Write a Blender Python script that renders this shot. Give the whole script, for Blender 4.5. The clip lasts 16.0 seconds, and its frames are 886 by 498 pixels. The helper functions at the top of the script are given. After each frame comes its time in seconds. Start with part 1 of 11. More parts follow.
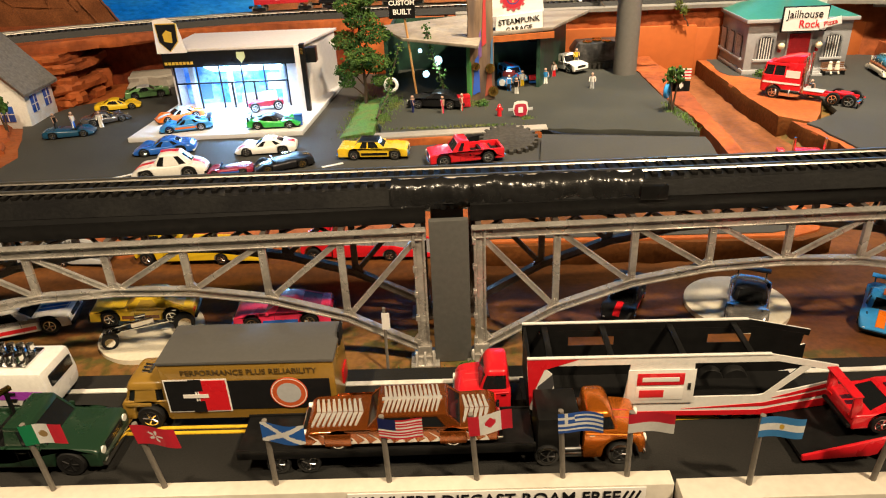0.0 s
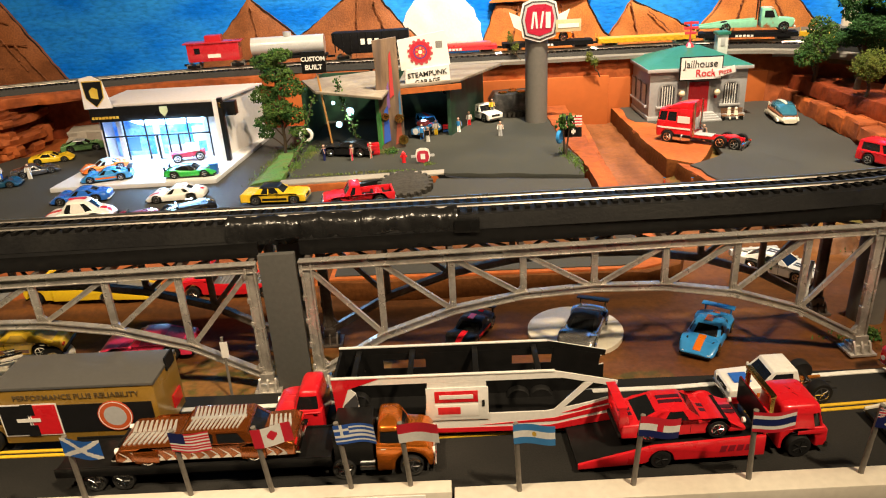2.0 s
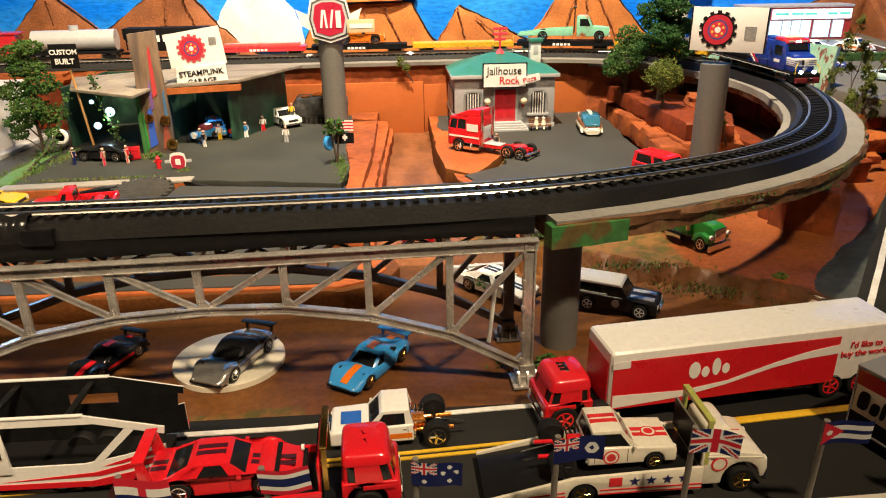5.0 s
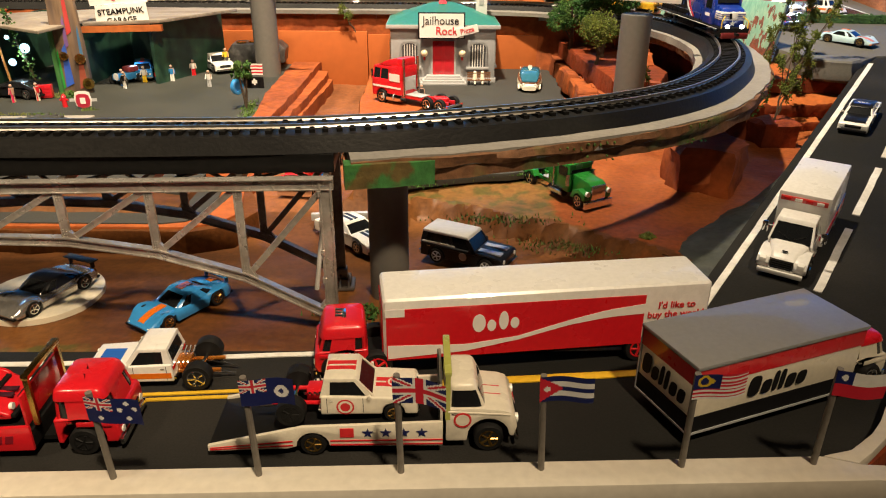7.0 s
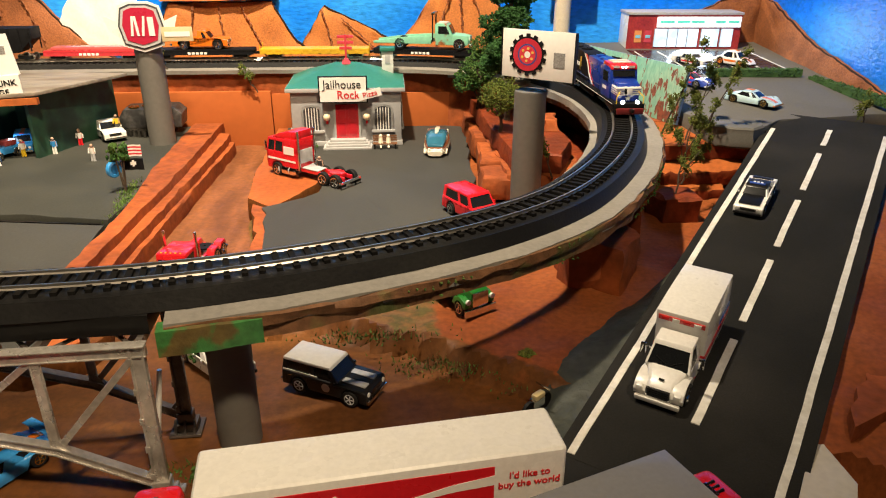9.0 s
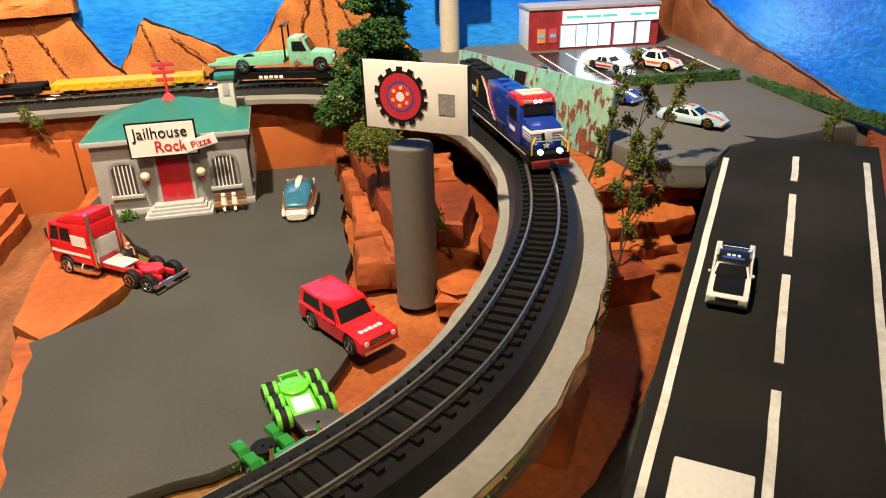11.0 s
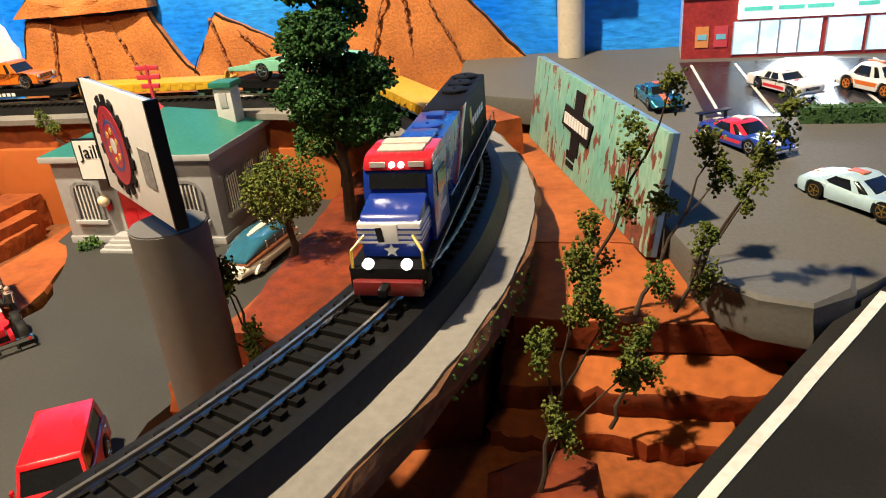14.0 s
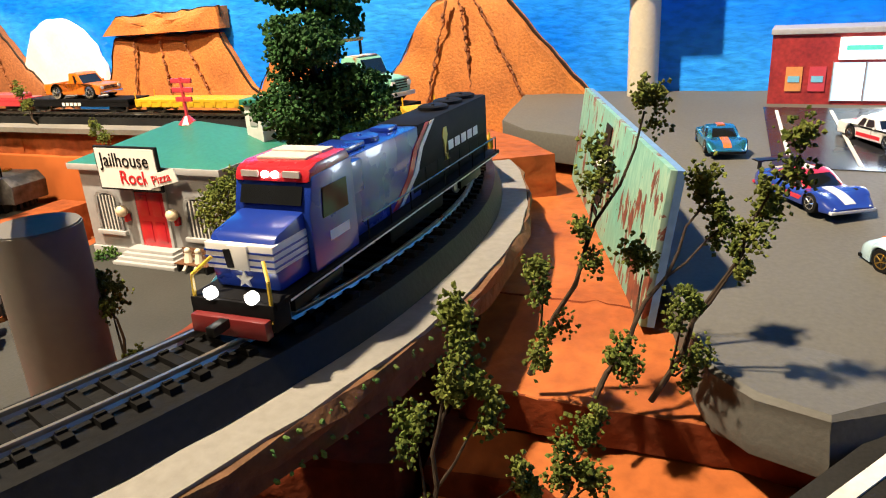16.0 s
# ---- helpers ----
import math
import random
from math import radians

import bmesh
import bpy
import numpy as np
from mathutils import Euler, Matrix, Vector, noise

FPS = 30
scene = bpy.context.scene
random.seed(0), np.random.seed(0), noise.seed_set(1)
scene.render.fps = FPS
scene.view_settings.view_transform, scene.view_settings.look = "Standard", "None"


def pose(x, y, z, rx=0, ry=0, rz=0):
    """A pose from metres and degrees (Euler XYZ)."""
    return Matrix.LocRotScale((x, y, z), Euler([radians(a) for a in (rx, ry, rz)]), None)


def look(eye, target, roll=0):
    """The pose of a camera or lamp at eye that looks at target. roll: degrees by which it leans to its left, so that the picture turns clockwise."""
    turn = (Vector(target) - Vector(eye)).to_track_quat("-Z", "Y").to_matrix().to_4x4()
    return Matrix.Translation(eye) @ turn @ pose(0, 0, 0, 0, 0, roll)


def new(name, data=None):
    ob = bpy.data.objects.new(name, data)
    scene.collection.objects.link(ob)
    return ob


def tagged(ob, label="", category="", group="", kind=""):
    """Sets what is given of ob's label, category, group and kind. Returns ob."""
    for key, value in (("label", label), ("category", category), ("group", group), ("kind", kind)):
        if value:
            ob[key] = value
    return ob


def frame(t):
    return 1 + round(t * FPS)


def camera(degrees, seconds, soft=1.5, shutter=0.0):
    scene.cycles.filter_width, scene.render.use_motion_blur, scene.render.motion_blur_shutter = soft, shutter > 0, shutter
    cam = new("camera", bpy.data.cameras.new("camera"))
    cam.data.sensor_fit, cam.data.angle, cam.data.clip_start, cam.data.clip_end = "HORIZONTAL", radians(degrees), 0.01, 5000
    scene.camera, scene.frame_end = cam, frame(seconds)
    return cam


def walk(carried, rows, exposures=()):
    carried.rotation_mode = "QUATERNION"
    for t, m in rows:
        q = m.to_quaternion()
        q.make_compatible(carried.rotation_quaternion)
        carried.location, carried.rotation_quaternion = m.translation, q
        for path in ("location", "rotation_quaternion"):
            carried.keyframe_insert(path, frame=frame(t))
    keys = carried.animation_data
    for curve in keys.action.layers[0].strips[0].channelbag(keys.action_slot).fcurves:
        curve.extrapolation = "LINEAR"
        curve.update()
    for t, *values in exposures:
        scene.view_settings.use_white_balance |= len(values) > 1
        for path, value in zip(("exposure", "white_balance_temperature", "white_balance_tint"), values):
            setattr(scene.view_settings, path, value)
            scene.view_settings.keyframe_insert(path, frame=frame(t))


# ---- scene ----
cam = camera(64.60, 16.0, 1.1)
# seconds, eye x y z (metres), yaw to the left, pitch up, roll (degrees)
PATH = [
    (0, 0.0842, 0.0389, 0.2646, 2.75, -27.39, -2.56),
    (0.5, 0.1070, 0.0288, 0.2658, 2.92, -24.99, -2.83),
    (1, 0.1320, 0.0188, 0.2649, 2.65, -24.13, -2.83),
    (1.5, 0.1588, 0.0071, 0.2644, 2.69, -23.62, -3.43),
    (2, 0.1949, 0.0045, 0.2642, 2.32, -23.28, -3.25),
    (2.5, 0.2296, 0.0093, 0.2601, 1.97, -23.90, -3.29),
    (3, 0.2711, 0.0092, 0.2581, 0.44, -24.07, -3.60),
    (3.5, 0.3056, 0.0103, 0.2550, -1.81, -23.83, -2.45),
    (4, 0.3332, 0.0285, 0.2478, -3.08, -21.89, -1.70),
    (4.2, 0.3452, 0.0437, 0.2454, -3.76, -21.39, -1.67),
    (6.3, 0.4847, 0.0740, 0.2111, -0.53, -24.70, 0.52),
    (6.5, 0.4976, 0.0762, 0.2097, -0.45, -24.78, 0.51),
    (7, 0.5286, 0.0768, 0.2078, -0.46, -24.89, 0.51),
    (7.5, 0.5513, 0.0778, 0.2129, -0.21, -24.70, 0.64),
    (8, 0.5712, 0.0926, 0.2270, -0.89, -24.44, 0.98),
    (8.5, 0.5861, 0.1163, 0.2409, -2.00, -24.32, -0.07),
    (9, 0.5942, 0.1390, 0.2625, -4.07, -24.07, 0.19),
    (9.5, 0.5778, 0.1989, 0.2760, -8.87, -25.80, -0.20),
    (10, 0.5600, 0.2669, 0.2821, -15.02, -26.73, -1.62),
    (10.2, 0.5757, 0.2820, 0.2814, -15.57, -26.99, -2.19),
    (12.3, 0.7650, 0.4810, 0.2409, 1.62, -22.53, -2.96),
    (12.5, 0.7874, 0.4910, 0.2417, 3.58, -22.76, -3.96),
    (13, 0.8343, 0.5183, 0.2418, 6.26, -23.00, -3.88),
    (13.5, 0.8713, 0.5527, 0.2405, 9.72, -25.33, -4.39),
    (14, 0.8939, 0.5776, 0.2250, 14.29, -24.45, -5.14),
    (14.5, 0.9156, 0.5963, 0.2144, 17.38, -22.91, -2.54),
    (15, 0.9359, 0.6207, 0.2016, 20.55, -22.27, -2.40),
    (15.5, 0.9443, 0.6401, 0.1917, 22.69, -20.84, -2.61),
    (16, 0.9491, 0.6506, 0.1941, 24.54, -19.82, -3.50),
]


def aim(x, y, z, yaw, pitch, roll):
    return pose(x, y, z, 0, 0, yaw) @ pose(0, 0, 0, 90 + pitch) @ pose(0, 0, 0, 0, 0, roll)


walk(cam, [(t, aim(*p)) for t, *p in PATH], [(0, -0.18), (2, -0.22), (6.5, -0.24), (8, -0.24), (9, -0.36), (10, -0.36), (12.5, -0.44), (14, -0.46), (15, -0.36), (16, -0.12)])

# ---- units: the plan is laid out in units of 11 mm ----
U = 0.011

# ---- world and lamps ----
world = bpy.data.worlds.new("room")
scene.world = world
world.use_nodes = True
world.node_tree.nodes["Background"].inputs[0].default_value = (1.0, 0.86, 0.7, 1)
world.node_tree.nodes["Background"].inputs[1].default_value = 0.004


def lamp(name, kind, at, aim_at, watts, size, colour):
    data = bpy.data.lights.new(name, kind)
    data.energy, data.color = watts, colour
    if kind == "AREA":
        data.shape, data.size = "DISK", size * U
    else:
        data.shadow_soft_size = size * U
    ob = new(name, data)
    ob.matrix_world = look([c * U for c in at], [c * U for c in aim_at])
    return ob


front = lamp("ceiling_spot", "SPOT", (80, -41, 142), (-34, 46, 0), 222.0, 5.0, (1.0, 0.77, 0.5))
front.data.spot_size, front.data.spot_blend = math.radians(78), 0.95
# added fill that brightens the left side; no such fixture is known
left = lamp("fill_spot_left", "SPOT", (-30, -16, 128), (-30, 44, 0), 104.0, 4.0, (1.0, 0.77, 0.5))
left.data.spot_size, left.data.spot_blend = math.radians(66), 0.95
rear = lamp("ceiling_spot_rear", "SPOT", (38, 56, 108), (52, 115, 10), 205.0, 2.6, (1.0, 0.82, 0.59))
rear.data.spot_size, rear.data.spot_blend = math.radians(91), 0.9

# ---- materials ----
MATS = {}


def material(name, colour, rough=0.5, metal=0.0, vary=0.12, grain=220.0, bump=0.0, coat=0.0, second=None, patch=18.0, mix=(0.42, 0.62), emit=0.0, stretch=None, spec=0.5):
    """A painted or raw surface: fine grain and broad patches, second is the colour of the patches."""
    if name in MATS:
        return MATS[name]
    m = bpy.data.materials.new(name)
    m.use_nodes = True
    t, bsdf = m.node_tree, m.node_tree.nodes["Principled BSDF"]
    add, link = t.nodes.new, t.links.new
    place = add("ShaderNodeTexCoord")
    src = place.outputs["Object"]
    if stretch:
        mp = add("ShaderNodeMapping")
        mp.inputs["Scale"].default_value = stretch
        link(src, mp.inputs["Vector"])
        src = mp.outputs["Vector"]
    fine = add("ShaderNodeTexNoise")
    fine.inputs["Scale"].default_value, fine.inputs["Detail"].default_value = grain, 4
    link(src, fine.inputs["Vector"])
    broad = add("ShaderNodeTexNoise")
    broad.inputs["Scale"].default_value, broad.inputs["Detail"].default_value = patch, 5
    link(src, broad.inputs["Vector"])
    other = second or tuple(c * (1 - 0.5 * vary) for c in colour)
    ramp = add("ShaderNodeValToRGB")
    ramp.color_ramp.elements[0].position, ramp.color_ramp.elements[1].position = mix
    ramp.color_ramp.elements[0].color, ramp.color_ramp.elements[1].color = (*colour, 1), (*other, 1)
    link(broad.outputs["Fac"], ramp.inputs["Fac"])
    hsv = add("ShaderNodeHueSaturation")
    span = add("ShaderNodeMapRange")
    span.inputs["From Min"].default_value, span.inputs["From Max"].default_value = 0.3, 0.7
    span.inputs["To Min"].default_value, span.inputs["To Max"].default_value = 1 - vary, 1 + vary
    link(fine.outputs["Fac"], span.inputs["Value"])
    link(span.outputs["Result"], hsv.inputs["Value"])
    link(ramp.outputs["Color"], hsv.inputs["Color"])
    link(hsv.outputs["Color"], bsdf.inputs["Base Color"])
    worn = add("ShaderNodeMapRange")
    worn.inputs["To Min"].default_value, worn.inputs["To Max"].default_value = max(rough - 0.1, 0.03), min(rough + 0.12, 1)
    link(broad.outputs["Fac"], worn.inputs["Value"])
    link(worn.outputs["Result"], bsdf.inputs["Roughness"])
    bsdf.inputs["Metallic"].default_value = metal
    bsdf.inputs["Specular IOR Level"].default_value = spec
    bsdf.inputs["Coat Weight"].default_value = coat
    bsdf.inputs["Coat Roughness"].default_value = 0.06
    if bump:
        relief = add("ShaderNodeBump")
        relief.inputs["Strength"].default_value, relief.inputs["Distance"].default_value = min(bump, 1.0), 0.0012
        link(fine.outputs["Fac"], relief.inputs["Height"])
        link(relief.outputs["Normal"], bsdf.inputs["Normal"])
    if emit:
        bsdf.inputs["Emission Color"].default_value = (*colour, 1)
        bsdf.inputs["Emission Strength"].default_value = emit
    MATS[name] = m
    return m


def paint(r, g, b, rough=0.28):
    """Glossy toy enamel."""
    return material(f"enamel {r:.2f} {g:.2f} {b:.2f} {rough:.2f}", (r, g, b), rough, 0.0, 0.05, 400, 0.0, 0.5, patch=40)


def flake(r, g, b):
    """Metallic spectraflame lacquer."""
    return material(f"flake {r:.2f} {g:.2f} {b:.2f}", (r, g, b), 0.25, 0.75, 0.15, 900, 0.0, 0.8, patch=60)


ORANGE_DIRT = material("orange painted plaster", (0.39, 0.108, 0.026), 0.6, vary=0.18, grain=160, bump=0.45, second=(0.29, 0.072, 0.018), patch=14, spec=0.25)
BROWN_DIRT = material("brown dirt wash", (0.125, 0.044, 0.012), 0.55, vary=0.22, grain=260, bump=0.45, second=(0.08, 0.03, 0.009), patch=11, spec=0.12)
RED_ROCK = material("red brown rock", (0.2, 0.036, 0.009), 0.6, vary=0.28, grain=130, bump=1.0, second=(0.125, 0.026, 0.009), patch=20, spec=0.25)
CLIFF = material("orange cliff", (0.34, 0.086, 0.021), 0.7, vary=0.25, grain=110, bump=0.9, second=(0.22, 0.055, 0.017), patch=16, spec=0.25)
WALL_ORANGE = material("smooth orange board", (0.42, 0.112, 0.027), 0.55, vary=0.05, grain=90, bump=0.1, second=(0.39, 0.1, 0.023), patch=8, spec=0.3)
# MOUNTAIN is the lighter orange plaster, MOUNTAIN_DARK the darker brown
MOUNTAIN = material("orange mountain plaster", (0.56, 0.19, 0.038), 0.75, vary=0.2, grain=420, bump=0.9, second=(0.44, 0.145, 0.033), patch=22)
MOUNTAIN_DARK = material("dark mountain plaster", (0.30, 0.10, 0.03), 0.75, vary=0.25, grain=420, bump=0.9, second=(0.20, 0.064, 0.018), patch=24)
SKY_PAINT = material("brushed blue sky paint", (0.004, 0.19, 0.93), 0.32, vary=0.22, grain=110, bump=1.0, second=(0.04, 0.38, 1.0), patch=7, spec=0.25, stretch=(0.7, 1, 1.9), mix=(0.4, 0.72))
CLOUD_PAINT = material("white cloud paint", (0.82, 0.80, 0.75), 0.5, vary=0.05, bump=0.2)
ASPHALT = material("grey painted lot", (0.046, 0.046, 0.042), 0.6, vary=0.08, grain=500, bump=0.12, spec=0.2, second=(0.055, 0.055, 0.050), patch=9)
PLATFORM = material("dark platform asphalt", (0.038, 0.040, 0.035), 0.65, vary=0.12, grain=500, bump=0.15, second=(0.049, 0.050, 0.042), patch=12, spec=0.15)
LOT_PALE = material("pale grey lot", (0.125, 0.12, 0.105), 0.6, vary=0.08, grain=500, bump=0.12, second=(0.115, 0.112, 0.1), patch=8, spec=0.2)
ROAD_BLACK = material("dark felt road", (0.017, 0.017, 0.016), 0.75, vary=0.12, grain=900, bump=0.2, second=(0.027, 0.026, 0.024), patch=9, spec=0.06)
VERGE = material("dark grey green slope", (0.05, 0.055, 0.046), 0.6, vary=0.3, grain=130, bump=1.0, second=(0.034, 0.04, 0.03), patch=30)
LINE_WHITE = material("white road line", (0.72, 0.71, 0.66), 0.6, vary=0.1, grain=300, second=(0.6, 0.58, 0.52), patch=60)
LINE_YELLOW = material("yellow road line", (0.72, 0.44, 0.02), 0.55, vary=0.1, grain=300)
BARRIER = material("cream painted board", (0.66, 0.62, 0.53), 0.5, vary=0.06, grain=200, bump=0.1, second=(0.58, 0.53, 0.44), patch=12)
CONCRETE = material("warm grey concrete", (0.30, 0.275, 0.235), 0.75, vary=0.1, grain=300, bump=0.25, second=(0.25, 0.23, 0.2), patch=16)
DECK_GREY = material("grey deck edge", (0.25, 0.235, 0.205), 0.65, vary=0.1, grain=260, bump=0.25, second=(0.20, 0.19, 0.17), patch=14)
FASCIA = material("brown fascia with green wash", (0.15, 0.072, 0.034), 0.7, vary=0.3, grain=170, bump=1.0, second=(0.075, 0.085, 0.028), patch=32, mix=(0.54, 0.66), spec=0.25)
MOSS = material("green scatter", (0.06, 0.17, 0.03), 0.9, vary=0.4, grain=500, bump=0.9, second=(0.10, 0.14, 0.03), patch=60)
STEEL = material("silver bridge paint", (0.66, 0.63, 0.58), 0.27, 0.62, 0.14, 300, 0.25, second=(0.46, 0.43, 0.39), patch=34)
# rusty rear steel, with the shade under the deck put into its colour
STEEL_SHADED = material("shaded rusty bridge steel", (0.17, 0.15, 0.135), 0.42, 0.5, 0.2, 350, 0.2, second=(0.10, 0.08, 0.065), patch=30)
GREY_BOARD = material("grey pillar board", (0.085, 0.085, 0.08), 0.6, vary=0.08, grain=300, bump=0.1)
POST_GREY = material("grey tube post", (0.125, 0.118, 0.105), 0.6, vary=0.06, grain=200, bump=0.05)
BLACK = material("black plastic", (0.009, 0.009, 0.009), 0.3, vary=0.2, spec=0.2)
BLACK_FOIL = material("crumpled black foil", (0.015, 0.015, 0.015), 0.22, 0.1, 0.3, 90, 1.0)
RUBBER = material("tyre rubber", (0.012, 0.012, 0.012), 0.6, vary=0.2, spec=0.15)
CHROME = material("chrome", (0.75, 0.75, 0.74), 0.12, 1.0, 0.05)
GOLD = material("gold rim", (0.6, 0.38, 0.1), 0.25, 1.0, 0.05)
GLASS_DARK = material("tinted window", (0.01, 0.011, 0.012), 0.12, 0.0, 0.05, coat=0.2, spec=0.3)
RAIL_METAL = material("nickel rail", (0.52, 0.49, 0.43), 0.3, 0.9, 0.1, 300)
TIE_BLACK = material("plastic sleeper", (0.009, 0.0085, 0.008), 0.6, vary=0.25, spec=0.1)
WOOD_GREY = material("weathered wood", (0.22, 0.19, 0.15), 0.75, vary=0.3, grain=120, bump=0.5, second=(0.15, 0.12, 0.09), patch=30, stretch=(0.3, 2, 2))
STICK = material("grey stick", (0.2, 0.18, 0.155), 0.55, 0.2, 0.15)
BARK = material("bark", (0.055, 0.035, 0.02), 0.85, vary=0.3, bump=0.5)
LEAF = material("foliage clumps", (0.075, 0.135, 0.028), 0.75, vary=0.35, grain=300, second=(0.028, 0.085, 0.02), patch=60)
LEAF_OLIVE = material("olive foliage", (0.135, 0.155, 0.03), 0.75, vary=0.35, grain=300, second=(0.08, 0.115, 0.022), patch=60)
LEAF_DARK = material("dark green foliage", (0.035, 0.10, 0.025), 0.7, vary=0.35, grain=300, second=(0.02, 0.06, 0.015), patch=60)


def leafy(m):
    """Every small clump of a crown gets its own shade."""
    t = m.node_tree
    bsdf = t.nodes["Principled BSDF"]
    src = bsdf.inputs["Base Color"].links[0].from_socket
    geo, span, tone = t.nodes.new("ShaderNodeNewGeometry"), t.nodes.new("ShaderNodeMapRange"), t.nodes.new("ShaderNodeHueSaturation")
    span.inputs["To Min"].default_value, span.inputs["To Max"].default_value = 0.62, 1.35
    t.links.new(geo.outputs["Random Per Island"], span.inputs["Value"])
    t.links.new(span.outputs["Result"], tone.inputs["Value"])
    t.links.new(src, tone.inputs["Color"])
    t.links.new(tone.outputs["Color"], bsdf.inputs["Base Color"])
    bsdf.inputs["Specular IOR Level"].default_value = 0.15


for m in (LEAF, LEAF_OLIVE, LEAF_DARK):
    leafy(m)
HEDGE = material("hedge flock", (0.045, 0.11, 0.025), 0.9, vary=0.4, grain=600, bump=1.0, second=(0.03, 0.08, 0.018), patch=80)
WHITE = paint(0.78, 0.77, 0.73)
CREAM = paint(0.74, 0.68, 0.54)
RED = paint(0.62, 0.012, 0.02)
PAPER = material("printed paper", (0.78, 0.76, 0.72), 0.6, vary=0.03)
INK = material("black ink", (0.01, 0.01, 0.011), 0.5, spec=0.12)
INK_RED = material("red ink", (0.6, 0.02, 0.025), 0.5)

# ---- building blocks, in plan units ----


def bm_box(bm, x0, x1, y0, y1, z0, z1, m=None):
    vs = [bm.verts.new((x, y, z)) for x in (x0, x1) for y in (y0, y1) for z in (z0, z1)]
    for f in ((0, 1, 3, 2), (4, 6, 7, 5), (0, 4, 5, 1), (2, 3, 7, 6), (0, 2, 6, 4), (1, 5, 7, 3)):
        bm.faces.new([vs[i] for i in f])
    if m:
        for v in vs:
            v.co = m @ v.co
    return vs


def bm_cyl(bm, a, b, r, r2=None, n=12):
    a, b = Vector(a), Vector(b)
    q = (b - a).to_track_quat("Z", "Y").to_matrix().to_4x4()
    m = Matrix.Translation((a + b) / 2) @ q
    return bmesh.ops.create_cone(bm, cap_ends=True, segments=n, radius1=r, radius2=r if r2 is None else r2, depth=(b - a).length, matrix=m)["verts"]


def bm_prism(bm, pts, z0, z1, m=None):
    """A polygon of the plan pulled up from z0 to z1 (numbers, or functions of x, y)."""
    f0 = z0 if callable(z0) else (lambda x, y: z0)
    f1 = z1 if callable(z1) else (lambda x, y: z1)
    lo = [bm.verts.new((x, y, f0(x, y))) for x, y in pts]
    hi = [bm.verts.new((x, y, f1(x, y))) for x, y in pts]
    n = len(pts)
    bm.faces.new(lo[::-1])
    bm.faces.new(hi)
    for i in range(n):
        bm.faces.new((lo[i], lo[(i + 1) % n], hi[(i + 1) % n], hi[i]))
    if m:
        for v in lo + hi:
            v.co = m @ v.co
    return lo + hi


def bm_loft(bm, rings, caps=True):
    rows = [[bm.verts.new(p) for p in ring] for ring in rings]
    n = len(rows[0])
    for a, b in zip(rows, rows[1:]):
        for i in range(n):
            bm.faces.new((a[i], a[(i + 1) % n], b[(i + 1) % n], b[i]))
    if caps:
        bm.faces.new(rows[0][::-1])
        bm.faces.new(rows[-1])
    return rows


def bm_lathe(bm, prof, centre, axis="y", n=16):
    """Turns a profile of (radius, along) round an axis through centre."""
    rings = []
    for r, h in prof:
        ring = []
        for k in range(n):
            c, s = r * math.cos(2 * math.pi * k / n), r * math.sin(2 * math.pi * k / n)
            p = {"y": (c, h, s), "z": (c, s, h), "x": (h, c, s)}[axis]
            ring.append(tuple(p[i] + centre[i] for i in range(3)))
        rings.append(ring)
    bm_loft(bm, rings)


def bm_side(bm, pts, y0, y1, m=None):
    """A side view (x, z) pulled across from y0 to y1."""
    a = [bm.verts.new((x, y0, z)) for x, z in pts]
    b = [bm.verts.new((x, y1, z)) for x, z in pts]
    n = len(pts)
    bm.faces.new(a[::-1])
    bm.faces.new(b)
    for i in range(n):
        bm.faces.new((a[i], a[(i + 1) % n], b[(i + 1) % n], b[i]))
    if m:
        for v in a + b:
            v.co = m @ v.co


def mesh_of(name, bm, mats, bevel=0.0, sharp=35, segments=2):
    bmesh.ops.recalc_face_normals(bm, faces=bm.faces)
    if bevel:
        bmesh.ops.bevel(bm, geom=[e for e in bm.edges if len(e.link_faces) == 2 and e.calc_face_angle(0) > 0.4], offset=bevel, segments=segments, profile=0.6, affect="EDGES", clamp_overlap=True)
    bmesh.ops.scale(bm, vec=(U, U, U), verts=bm.verts)
    me = bpy.data.meshes.new(name)
    bm.to_mesh(me)
    bm.free()
    for mat in mats if isinstance(mats, (list, tuple)) else [mats]:
        me.materials.append(mat)
    me.polygons.foreach_set("use_smooth", [True] * len(me.polygons))
    me.set_sharp_from_angle(angle=radians(sharp))
    return me


def part(name, bm, mat, parent=None, label="", bevel=0.0, sharp=35, m=None, segments=2):
    """One mesh under a thing or a part."""
    ob = new(name, mesh_of(name, bm, mat, bevel, sharp, segments))
    if parent:
        ob.parent = parent
    if m:
        ob.matrix_local = m
    return tagged(ob, label)


def thing(name, x, y, z, turn=0.0, label="", category="", group="", kind="", pitch=0.0, roll=0.0):
    """An Empty at the base of a thing; x ahead, y to its left."""
    ob = new(name)
    ob.empty_display_size = 0.01
    ob.matrix_world = pose(x * U, y * U, z * U, 0, 0, turn) @ pose(0, 0, 0, roll, pitch, 0)
    return tagged(ob, label, category, group, kind)


def at(x, y, z, rx=0, ry=0, rz=0):
    return pose(x * U, y * U, z * U, rx, ry, rz)


def one_box(name, parent, mat, x0, x1, y0, y1, z0, z1, bevel=0.0, label="", m=None):
    bm = bmesh.new()
    bm_box(bm, x0, x1, y0, y1, z0, z1)
    return part(name, bm, mat, parent, label, bevel, m=m)


